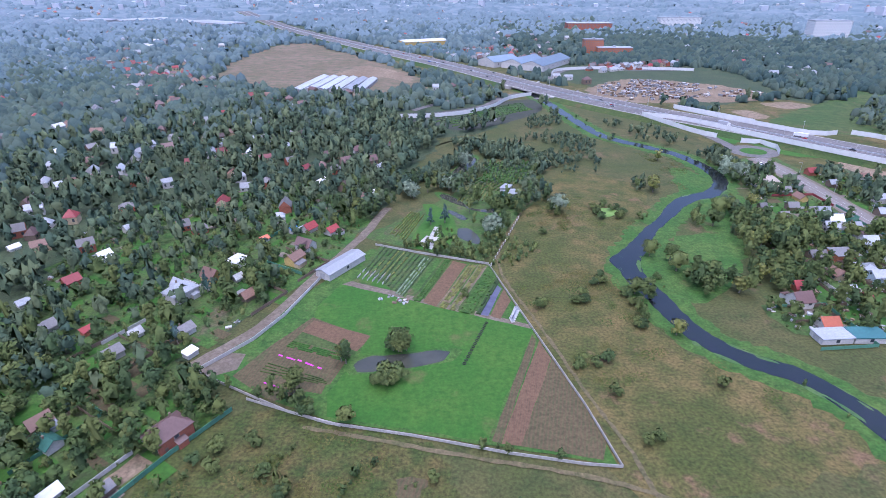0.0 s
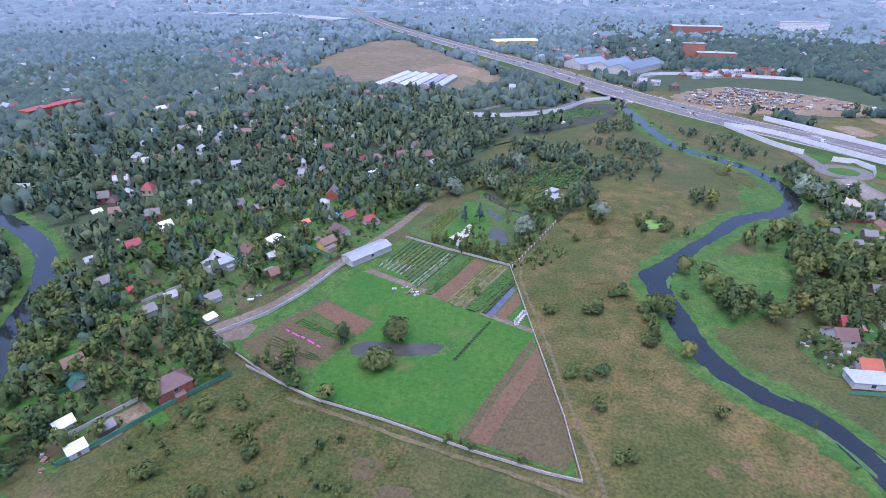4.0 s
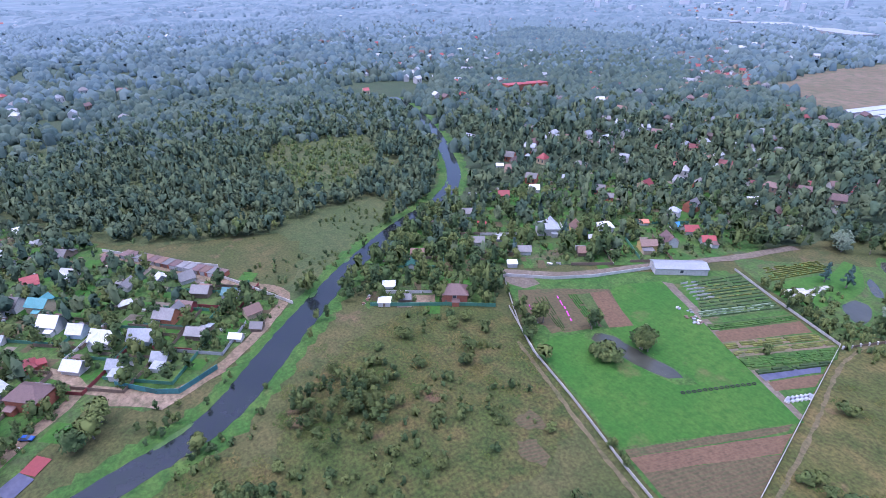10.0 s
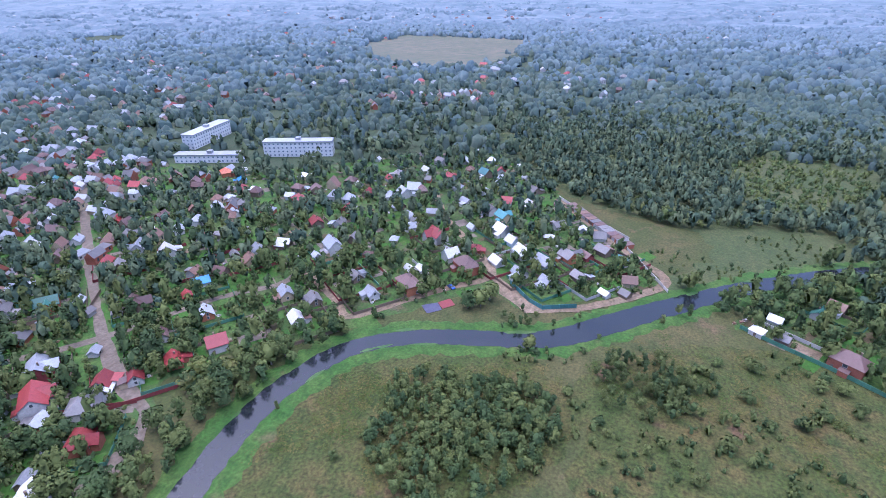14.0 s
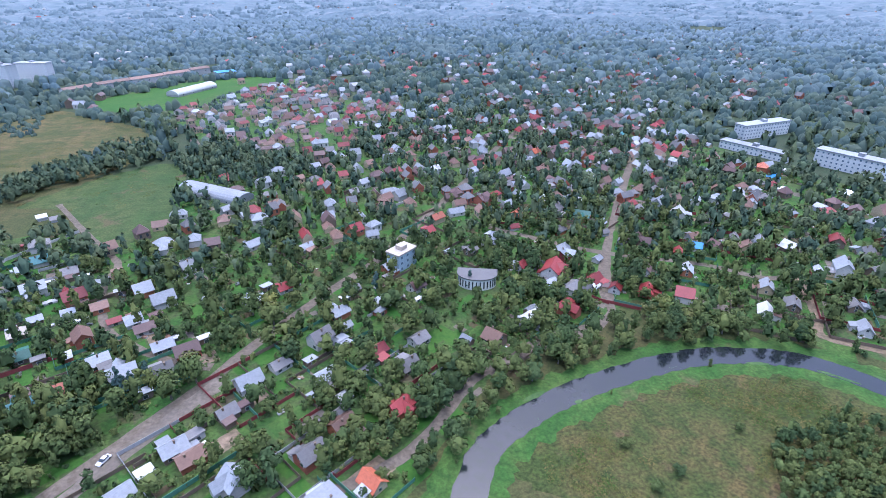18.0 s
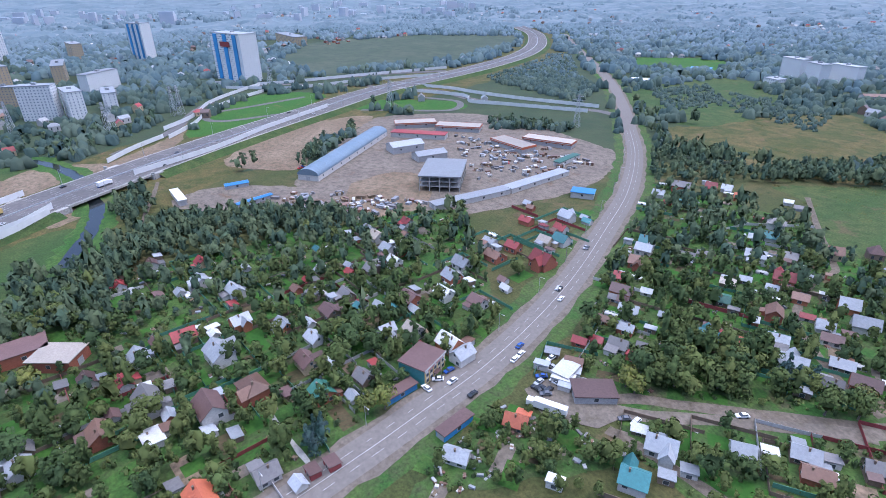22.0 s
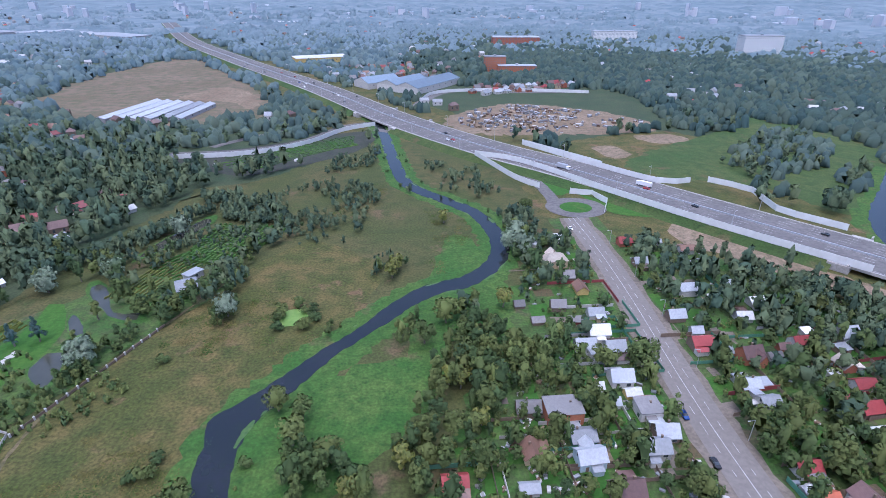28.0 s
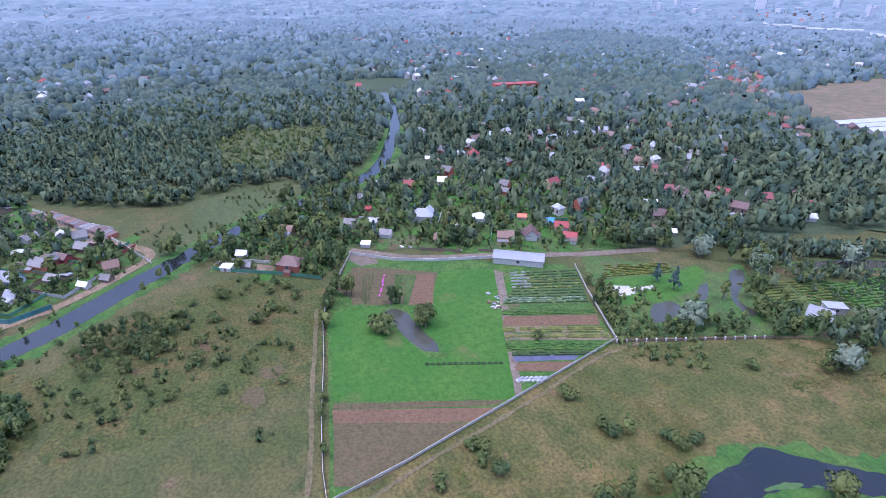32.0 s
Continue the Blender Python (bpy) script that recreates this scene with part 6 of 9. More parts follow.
hall("brick_hall", [(380, 136), (371, 122)], 12, 5, ROOFS["c"][1], KW, "flat", "half-ruined red brick building with a pale roof", "building")
hall("riverside_hall", [(148, 172), (161, 173)], 7, 2.6, RG, WW, "flat", "low white riverside hall with flat roof", "hall")
hall("riverside_hall", [(162, 173), (175, 173)], 7, 2.6, MATS["turquoise_roofing"], WW, "flat", "low riverside hall with a turquoise roof", "hall")
for a, b in (([(440, -655), (414, -684)]), ([(414, -687), (384, -715)]), ([(383, -715), (350, -745)]), ([(350, -750), (322, -771)]), ([(323, -781), (302, -801)])):
    hall("terrace_row", [a, b], 13, 8, ROOFS["b"][1], WW, "gable", "long row of white town houses with brown roofs", "houses", "town house rows")
hall("arched_greenhouse", [(239, -303), (198, -270)], 15, 2.0, RG, GW, "arch", "large arched white greenhouse tunnel", "greenhouse")
hall("sports_dome", [(315, -629), (280, -683)], 18, 2.5, RW, GW, "arch", "long white inflatable sports hall", "hall")
hall("glass_building", [(40, 320), (48, 324)], 11, 3.5, RG, WALLS["n"][1], "gable", "nursery building with a pale grey pitched roof", "building")
hall("glass_building", [(40, 331), (44, 338)], 5, 3, RG, WW, "flat", "low white nursery shed with flat grey roof", "shed")
for i in range(6):
    (ga, gb), (gc, gd) = ([(-177, 657), (-161, 753)]), ([(-101, 659), (-93, 735)])
    t = i / 5
    hall("greenhouse", [(ga[0] + (gc[0] - ga[0]) * t, ga[1] + (gc[1] - ga[1]) * t), (gb[0] + (gd[0] - gb[0]) * t, gb[1] + (gd[1] - gb[1]) * t)], 12, 4, RG, GW, "gable", "long grey greenhouse with a ridged roof", "greenhouse", "greenhouses")
hall("superstore", [(-80, 1110), (7, 1147)], 45, 9, RW, WALLS["y"][1], "flat", "large flat store with yellow and blue walls", "store")
for p in ([(66, 859), (109, 893)], [(103, 838), (145, 893)], [(129, 817), (188, 906)]):
    hall("warehouse", p, 36, 8, ROOFS["q"][1], WW, "gable", "blue and white warehouse with a grey roof", "warehouse")
hall("brick_row", [(-457, 428), (-450, 486)], 14, 9, RR, WALLS["o"][1], "flat", "long three-storey orange brick building", "building")
hall("blue_store", [(704, -710), (678, -726)], 20, 5, RU, WW, "flat", "small blue-roofed pavilion in a field", "building")
hall("blue_store", [(287, -771), (262, -781)], 20, 5, RU, WW, "flat", "blue-roofed sports building beside the pitch", "building")
hall("fuel_station", [(691, -556), (668, -565)], 20, 4, RW, WW, "flat", "small white fuel station beside the road", "building")
for p in ([(-1109, 1687), (-921, 1613)], [(-905, 1613), (-798, 1689)], [(-533, 1967), (-439, 2022)], [(-428, 1967), (-270, 2081)], [(-780, 1651), (-540, 1513)]):
    hall("far_warehouse", p, 70, 9, RG, GW, "flat", "very large pale warehouse far away", "warehouse")
# flats
tower("apartment_block", -237, -234, 114, 56, 11, 4, TOWERWALL, RG, "long white five-storey block of flats")
tower("apartment_block", -242, -337, -170, 56, 11, 4, TOWERWALL, RG, "long white five-storey block of flats")
tower("apartment_block", -196, -290, 114, 54, 10, 2, TOWERWALL, RG, "low white block of flats among trees")
for x, y, yaw, w, d, n, wm, bands, lab in (
    (1032, -90, 20, 75, 28, 22, TOWERWALL, RU, "white and blue high-rise with a red crown"), (1373, 7, 40, 34, 24, 22, TOWERWALL, RU, "slim white and blue high-rise tower"),
    (1565, 251, 20, 52, 24, 20, TOWERWALL, WALLS["b"][1], "tall white and blue block"), (1002, 220, 20, 22, 16, 12, CW, None, "beige multi-storey block of flats among trees"),
    (1067, 201, 20, 40, 16, 13, CW, None, "beige multi-storey block of flats among trees"), (882, 151, 70, 34, 15, 12, TOWERWALL, None, "white multi-storey block of flats among trees"),
    (872, 121, 10, 42, 15, 10, TOWERWALL, None, "white multi-storey block of flats among trees"), (904, 86, 0, 46, 14, 7, TOWERWALL, None, "white multi-storey block of flats among trees"),
    (1170, 139, 0, 85, 16, 9, CW, None, "long beige block of flats among trees"), (1056, 91, -40, 60, 14, 8, TOWERWALL, None, "white multi-storey block of flats among trees"),
    (960, 186, 60, 30, 14, 9, CW, None, "beige multi-storey block of flats among trees"), (1476, 119, 10, 60, 18, 10, CW, None, "beige multi-storey block of flats among trees"),
    (880, 299, 15, 40, 20, 3, TOWERWALL, None, "low white public building among gardens"), (632, 1553, 0, 110, 24, 7, TOWERWALL, None, "large white residential complex"),
    (838, 1254, 0, 80, 30, 12, TOWERWALL, None, "tall white stepped building among woods"), (265, 1006, 0, 34, 16, 8, WALLS["o"][1], None, "orange brick block of flats"),
    (299, 992, 0, 60, 18, 4, WALLS["o"][1], None, "low orange brick building among trees"), (366, 1457, 0, 110, 40, 5, KW, None, "red brick public building among woods"),
    (577, -767, 160, 36, 14, 9, TOWERWALL, None, "white multi-storey block of flats among trees"), (532, -738, 150, 30, 14, 9, TOWERWALL, None, "white multi-storey block of flats among trees"), (512, -773, 165, 42, 14, 8, TOWERWALL, None, "white multi-storey block of flats among trees"),
    (557, -686, 165, 22, 18, 3, TOWERWALL, None, "small white church-like building among trees"), (1531, -326, 0, 150, 30, 6, CW, None, "long beige building near the town"),
):
    tower("apartment_block", x, y, yaw, w, d, n, wm, RG, lab, bands)

tx, ty = 1032, -90
crown_sign = tagged(new("roof_frame", boxes("roof_frame", RR, (-12, -15.6, 48, 12, -15.2, 55), (-12, 15.2, 48, 12, 15.6, 55))), "red frame panels on a high-rise facade", "facade panel")
crown_sign.matrix_world = pose(tx, ty, 0, 0, 0, 20)
# villa with a bowed front
vx, vy = 81, -141
ob = tagged(new("curved_villa"), "white villa with a bowed front of tall dark windows", "house")
ob.matrix_world = pose(vx, vy, 0, 0, 0, -18)
block_disc(vx, vy, 11)
arc = [(9 * math.cos(math.pi * i / 16), 6.5 * math.sin(math.pi * i / 16)) for i in range(17)]
v = [(a, b, z) for z in (0, 5.5) for a, b in arc + [(-9, -4), (9, -4)]]
m = 19
part("wall", mesh_of("wall", v, [(i, (i + 1) % m, m + (i + 1) % m, m + i) for i in range(m)] + [tuple(range(m, 2 * m))], TOWERWALL), ob)
v = [(a * 1.05, b * 1.05, z) for z in (5.52, 6.0) for a, b in arc + [(-9, -4.2), (9, -4.2)]]
part("roof", mesh_of("roof", v, [(i, (i + 1) % m, m + (i + 1) % m, m + i) for i in range(m)] + [tuple(range(m, 2 * m)), tuple(range(m - 1, -1, -1))], ROOFS["d"][1]), ob)
for i in range(1, 16):
    a = math.pi * i / 16
    part("tall_window", boxes("tall_window", GLASS, (-0.32, -0.1, 1, 0.32, 0.1, 4.6)), ob, m=pose(9 * math.cos(a), 6.5 * math.sin(a), 0, 0, 0, math.degrees(math.atan2(9 * math.sin(a), 6.5 * math.cos(a))) - 90))
mx, my = 113, -166
tower("modern_house", mx, my, 40, 13, 8, 3, WALLS["b"][1], ROOFS["c"][1], "modern white and blue three-storey house")

# ---- fences and walls ----
FPANEL = {}
for nm, mt, h in (("pale", CONC, 1.15), ("green", WALLS["n"][1], 1.8), ("brown", WALLS["d"][1], 1.7), ("teal", MATS["turquoise_roofing"], 2.2), ("white", WW, 1.6), ("red", WALLS["m"][1], 1.8)):
    FPANEL[nm] = (boxes("panel", mt, (-1.45, -0.05, 0.05, 1.45, 0.05, h), (-1.45, -0.08, h, 1.45, 0.08, h + 0.08)), boxes("post", mt, (-0.09, -0.1, 0, 0.09, 0.1, h + 0.15)))


FPANEL["pillared"] = (boxes("panel", WALLS["d"][1], (-1.45, -0.06, 0.05, 1.45, 0.06, 1.1)), boxes("post", WW, (-0.28, -0.28, 0, 0.28, 0.28, 1.45)))


def fence(pts, key, label, name="fence", straight=True, posts=True):
    line = []
    for a, b in zip(pts[:-1], pts[1:]):
        a, b = np.array(a, float), np.array(b, float)
        n = max(1, round(np.linalg.norm(b - a) / (4 if posts else 7)))
        line += [a + (b - a) * i / n for i in range(n)]
    line.append(np.array(pts[-1], float))
    ob = tagged(new(name), label, "fence", "garden fences" if name == "fence" else "")
    x0, y0 = line[0]
    ob.matrix_world = pose(x0, y0, 0.15)
    pm, qm = FPANEL[key]
    for a, b in zip(line[:-1], line[1:]):
        d = b - a
        mid = (a + b) / 2
        yaw = math.degrees(math.atan2(d[1], d[0]))
        part("panel", pm, ob, m=pose(mid[0] - x0, mid[1] - y0, 0, 0, 0, yaw) @ Matrix.Diagonal((np.linalg.norm(d) / 2.92, 1, 1, 1)))
        if posts:
            part("post", qm, ob, m=pose(a[0] - x0, a[1] - y0, 0, 0, 0, yaw))


fence([(53, 110), (48, 135), (36, 181), (22.5, 233), (-13, 245), (-36, 254)], "pale", "whitish concrete panel wall round the farm", "farm_wall")
fence([(53, 110), (42, 111), (20, 115), (-10, 122), (-37, 127), (-67, 138)], "pale", "whitish concrete panel wall round the farm", "farm_wall")
fence([(-33, 126), (-51, 132), (-65, 139), (-90, 152)], "pale", "whitish concrete panel wall round the farm", "farm_wall")
fence([(-90, 152), (-75, 171), (-67, 188), (-62, 205), (-58, 219)], "white", "low white wall along the farm road", "farm_wall")
fence([(24, 232), (35, 262), (46, 293)], "pillared", "dark garden fence between white masonry pillars", "garden_wall")
fence([(-98, -13), (-86, -1), (-82, 6), (-89, 20)], "teal", "turquoise sheet fence by the river", "river_fence")
fence([(-118, 57), (-145, 42), (-161, 33)], "white", "white sheet fence beside gardens", "fence")
fence([(-170, 35), (-191, 12), (-219, -14)], "white", "long white wall behind garages", "garage_wall")
fence([(-99, 86), (-92, 97), (-82, 115), (-70, 133)], "green", "bluish sheet fence round a garden", "fence")
fence([(312, -200), (274, -222)], "green", "dark green sheet fence round a plot", "fence")
fence([(311, -198), (309, -214), (285, -243)], "white", "white sheet fence round a plot", "fence")
fence([(179, 228), (196, 229), (213, 229), (231, 231)], "pale", "long pale concrete garden wall", "fence")
fence([(311, 58), (278, 57)], "green", "dark green sheet fence round a plot", "fence")
fr = random.Random(3)
SPOTS_NEAR = [s for s in SPOTS if math.hypot(s[0] - 140, s[1] - 40) < 330]
for k, (x, y, yaw, w) in enumerate(SPOTS_NEAR[::4]):
    a = radians(yaw + (90 if k % 3 == 0 else 0))
    c, s = math.cos(a), math.sin(a)
    off, ln = w * 0.5 + 3.5, fr.uniform(8, 13)
    key, word = fr.choice((("green", "dark green sheet"), ("brown", "brown board"), ("white", "pale sheet"), ("green", "dark green sheet"), ("red", "dark red sheet")))
    fence([(x - c * ln - s * off, y - s * ln + c * off), (x + c * ln - s * off, y + s * ln + c * off)], key, word + " fence along a village garden", posts=False)

# garages in a row
for i in range(14):
    a, b = ([(-211, -9), (-165, 29)])
    t = i / 13
    gx1, gy1 = a[0] + (b[0] - a[0]) * t, a[1] + (b[1] - a[1]) * t
    ob = tagged(new("garage"), "small lock-up garage with a flat dark weathered roof", "garage", "row of garages")
    ob.matrix_world = pose(gx1 + 5, gy1 + 6, 0, 0, 0, 40)
    block_disc(gx1 + 5, gy1 + 6, 5)
    part("wall", boxes("wall", fr.choice((GW, KW, WALLS["d"][1])), (-2, -3, 0, 2, 3, 2.3)), ob)
    part("roof", boxes("roof", ROOFS[fr.choice("mbdm")][1], (-2.1, -3.2, 2.3, 2.1, 3.2, 2.45)), ob)
    part("gate", boxes("gate", fr.choice((RM, GW, RG)), (-1.4, -3.08, 0, 1.4, -3.0, 2.1)), ob)
# ---- farm ----
block_poly(FARM)
patch("farm_grass", FARM, 0.194, LUSH, "rough green grass of the farm", "field", 0.3)
patch("farm_lawn", [(-38, 130), (-40, 141), (-34, 156), (-29, 174), (-54, 185), (-55, 195), (-47, 214), (-16, 201), (21, 186), (37, 179), (14, 120)], 0.2, LAWN, "bright green mown farm meadow", ragged=0.5)
patch("farm_yard", [(-90, 152), (-83, 164), (-75, 163), (-76, 154), (-84, 150)], 0.2, DIRT, "bare farm yard beside the road", ragged=0.5)
patch("farm_path", [(-47, 214), (-43, 217), (36, 182), (36, 179)], 0.21, DIRT, "worn brown farm path", ragged=0.3)
patch("garden_ground", [(-44, 264), (-15, 302), (16, 339), (64, 326), (47, 297), (21, 238), (16, 235)], 0.19, GARDEN, "green ornamental garden ground", "garden", 1.0)
BEDS = (([(-76, 150), (-68, 166), (-55, 187), (-31, 174), (-40, 146), (-58, 137)], SOIL), ([(15, 120), (36, 175), (37, 171), (18, 119)], SOIL), ([(18, 119), (38, 171), (41, 160), (24, 118)], REDSOIL), ([(24, 118), (41, 160), (52, 123), (48, 113)], SOIL),
        ([(-69, 146), (-65, 158), (-41, 148), (-42, 141)], SOIL), ([(-65, 158), (-61, 167), (-38, 158), (-41, 148)], SOIL), ([(-59, 171), (-57, 177), (-33, 165), (-34, 162)], GREENFIELD), ([(-57, 177), (-54, 185), (-29, 174), (-33, 164)], REDSOIL),
        ([(-14, 201), (0, 239), (5, 237), (-10, 199)], GREENFIELD), ([(-9, 199), (5, 237), (12, 233), (-3, 195)], REDSOIL), ([(-3, 195), (13, 233), (17, 232), (1, 193)], BROWNFIELD), ([(2, 193), (18, 233), (22, 231), (6, 192)], BROWNFIELD),
        ([(6, 192), (23, 231), (26, 222), (13, 189)], GREENFIELD), ([(16, 189), (25, 214), (27, 210), (19, 188)], BLACKFILM), ([(20, 188), (28, 210), (30, 200), (24, 186)], REDSOIL), ([(-40, 217), (-37, 226), (-22, 217), (-25, 209)], LAWN),
        ([(-41, 229), (-33, 253), (-3, 239), (-17, 202)], GARDEN))
for k, (poly, mt) in enumerate(BEDS):
    patch("field_bed", poly, 0.23 + 0.004 * k, mt, "cultivated farm bed with bare and planted rows", ragged=0.2)


def crop_rows(name, poly, n, mat, h, label, wid=0.5, gaps=0.15, seed=1):
    """Rows of low plants laid across a four-sided bed."""
    rg = np.random.default_rng(seed)
    a, b, c, d = [np.array(p, float) for p in poly]
    v, f = [], []
    for i in range(n):
        t = (i + 0.5) / n
        p, q = a + (d - a) * t, b + (c - b) * t
        ln = np.linalg.norm(q - p)
        u = (q - p) / ln
        w = np.array((-u[1], u[0])) * wid / 2
        m = max(1, int(ln / 1.6))
        for k in range(m):
            if rg.random() < gaps:
                continue
            s0, s1 = p + u * ln * k / m, p + u * ln * (k + 0.96) / m
            hh = h * rg.uniform(0.6, 1.2)
            n0 = len(v)
            v += [(*(s0 - w), 0.2), (*(s1 - w), 0.2), (*(s1 + w), 0.2), (*(s0 + w), 0.2)]
            v += [(*(s0 - w * 0.6), 0.25 + hh), (*(s1 - w * 0.6), 0.25 + hh), (*(s1 + w * 0.6), 0.25 + hh), (*(s0 + w * 0.6), 0.25 + hh)]
            f += [tuple(n0 + j for j in q4) for q4 in ((4, 5, 6, 7), (0, 1, 5, 4), (1, 2, 6, 5), (2, 3, 7, 6), (3, 0, 4, 7))]
    return tagged(new(name, mesh_of(name, v, f, mat)), label, "crops", kind="stuff")


for nm, poly, n, mt, h, lab, wd in (
    ("flower_row", [(-63, 161), (-56, 158), (-55, 160), (-62, 163)], 1, FLOWER, 0.35, "row of bright magenta flowers", 0.6), ("flower_row", [(-55, 158), (-45, 153), (-44, 155), (-54, 160)], 1, FLOWER, 0.35, "row of bright magenta flowers", 0.7),
    ("flower_row", [(-64, 146), (-56, 143), (-56, 144), (-63, 147)], 1, FLOWER, 0.35, "row of bright magenta flowers", 0.5),
    ("crop_row", [(-67, 152), (-41, 145), (-41, 148), (-65, 158)], 4, GREENFIELD, 0.3, "rows of low green vegetables", 0.5), ("crop_row", [(-61, 167), (-36, 158), (-35, 161), (-59, 171)], 4, LUSH, 0.4, "rows of green vegetables", 0.8),
    ("crop_row", [(-13, 200), (1, 238), (4, 237), (-10, 199)], 3, LUSH, 0.4, "rows of green vegetables", 1.0), ("crop_row", [(-2, 195), (13, 233), (17, 232), (1, 193)], 3, GOLD, 0.4, "rows of yellowing vegetables", 1.2),
    ("crop_row", [(3, 193), (18, 232), (21, 232), (5, 192)], 3, GOLD, 0.3, "rows of yellowing vegetables", 1.0), ("crop_row", [(7, 191), (23, 231), (26, 223), (12, 189)], 6, LUSH, 0.5, "rows of green vegetables", 1.3),
    ("crop_row", [(14, 190), (26, 221), (26, 215), (16, 189)], 2, LEAF, 0.6, "rows of dark green vegetables", 1.2),
    ("nursery_row", [(-39, 228), (-32, 252), (-4, 239), (-17, 203)], 12, LEAF, 0.5, "rows of potted nursery plants", 1.1), ("nursery_row", [(-35, 226), (-28, 249), (-15, 244), (-24, 219)], 4, GOLD, 0.5, "rows of yellowish potted plants", 0.8),
    ("nursery_row", [(-22, 206), (-10, 240), (-5, 238), (-18, 203)], 3, WILLOW, 0.4, "rows of silvery potted plants", 0.9),
    ("trellis_row", [(-30, 268), (-20, 299), (-11, 294), (-20, 259)], 7, GOLD, 0.7, "pale trellis rows with vines", 0.5),
    ("nursery_row", [(29, 382), (57, 404), (70, 384), (42, 356)], 10, LEAF, 1.0, "rows of young nursery trees", 1.4), ("nursery_row", [(15, 345), (33, 370), (48, 350), (35, 329)], 8, LUSH, 0.6, "rows of nursery plants", 1.0),
    ("nursery_row", [(-14, 537), (88, 605), (89, 571), (21, 498)], 9, LEAF, 0.5, "dark rows of nursery beds", 3.0),
    ("nursery_row", [(27, 353), (32, 398), (76, 393), (57, 345)], 14, LUSH, 1.1, "rows of bushy green nursery plants", 2.0), ("nursery_row", [(8, 315), (20, 351), (36, 348), (29, 316)], 8, GOLD, 0.6, "rows of yellowish nursery plants", 1.0),
    ("trellis_row", [(-42, 220), (-39, 229), (-24, 222), (-27, 213)], 6, WW, 0.9, "rows of white trellis posts on grass", 0.15),
    ("nursery_cover", [(-38, 530), (-36, 534), (18, 497), (16, 494)], 1, WW, 1.2, "long white nursery cover over dark beds", 3.0), ("nursery_cover", [(41, 511), (43, 510), (61, 537), (59, 539)], 1, WW, 1.6, "long white nursery cover over dark beds", 4.0), ("nursery_cover", [(-26, 542), (-25, 546), (33, 528), (32, 525)], 1, WW, 0.6, "narrow white nursery strip", 1.2),
    ("nursery_row", [(20, 552), (84, 592), (96, 570), (40, 530)], 7, LUSH, 0.6, "green nursery rows on dark beds", 2.2), ("nursery_row", [(-12, 520), (10, 532), (32, 508), (18, 492)], 5, LUSH, 0.6, "green nursery rows on dark beds", 1.8),
):
    crop_rows(nm, poly, n, mt, h, lab, wd, seed=len(lab) + n)
# ring of tyres, hot beds, odds and ends
tv, tf = [], []
for i in range(14):
    for j in range(6):
        A, B = 2 * math.pi * i / 14, 2 * math.pi * j / 6
        tv.append(((0.6 + 0.16 * math.cos(B)) * math.cos(A), (0.6 + 0.16 * math.cos(B)) * math.sin(A), 0.18 + 0.18 * math.sin(B)))
        tf.append((i * 6 + j, ((i + 1) % 14) * 6 + j, ((i + 1) % 14) * 6 + (j + 1) % 6, i * 6 + (j + 1) % 6))
TYREME = mesh_of("tyre_planter", tv, tf, TYRE, True)
(ta, tb) = [(8, 157), (18, 183)]
for i in range(14):
    ob = new("tyre_planter", TYREME)
    ob.matrix_world = pose(ta[0] + (tb[0] - ta[0]) * i / 13, ta[1] + (tb[1] - ta[1]) * i / 13, 0.2)
    tagged(ob, "old black tyre planter lying on the farm lawn", "planter", "row of tyre planters")
(ta, tb) = [(29, 185), (32, 193)]
for i in range(6):
    ob = tagged(new("hot_bed"), "white-framed hot bed with glass cover on brown soil", "hot bed", "row of hot beds")
    ob.matrix_world = pose(ta[0] + (tb[0] - ta[0]) * i / 5, ta[1] + (tb[1] - ta[1]) * i / 5, 0.22, 0, 0, 10)
    part("frame", boxes("frame", WW, (-0.8, -1.6, 0, 0.8, 1.6, 0.6)), ob)
    part("cover", boxes("cover", RG, (-0.7, -1.5, 0.6, 0.7, 1.5, 0.66)), ob, "pale glass cover")
patch("terrace", [(-14, 255), (-9, 266), (-2, 261), (-6, 249)], 0.24, CONC, "pale paved garden terrace", "terrace")
for i in range(5):
    (ta, tb) = [(-5, 264), (-4, 276)]
    ob = new("stone_slab", boxes("stone_slab", CONC, (-1.2, -2.6 + 0.4 * i, 0, 1.2, 2.6 - 0.4 * i, 0.12)))
    ob.matrix_world = pose(ta[0] + (tb[0] - ta[0]) * i / 4, ta[1] + (tb[1] - ta[1]) * i / 4, 0.2, 0, 0, 60)
    tagged(ob, "large white garden paving slab on lawn", "slab", "garden paving slabs")
patch("garden_lawn", [(-17, 255), (-10, 294), (-13, 311), (-6, 311), (7, 287), (7, 274), (4, 254), (-2, 248)], 0.21, LAWN, "bright green ornamental garden lawn", ragged=0.5, soft=True)
for poly in ([(-13, 100), (-12, 107), (-4, 105), (-8, 99)], [(-4, 93), (-2, 99), (7, 97), (4, 92)]):
    patch("bare_hollow", poly, 0.1, SOIL, "bare reddish hollow in the rough meadow", "ground", 0.9, 1.5, True)
patch("sports_court", [(-65, -45), (-70, -39), (-65, -35), (-60, -40)], 0.28, BLACKFILM, "small blue sports court by the river", "court")
patch("sports_court", [(-70, -39), (-75, -35), (-71, -31), (-66, -35)], 0.28, RR, "small red sports court by the river", "court")
patch("sandy_bank", [(-98, -19), (-93, -11), (-84, 5), (-90, 23), (-86, 22), (-77, 0), (-88, -15)], 0.23, BARE, "sandy track by the turquoise fence", "ground", 0.5)
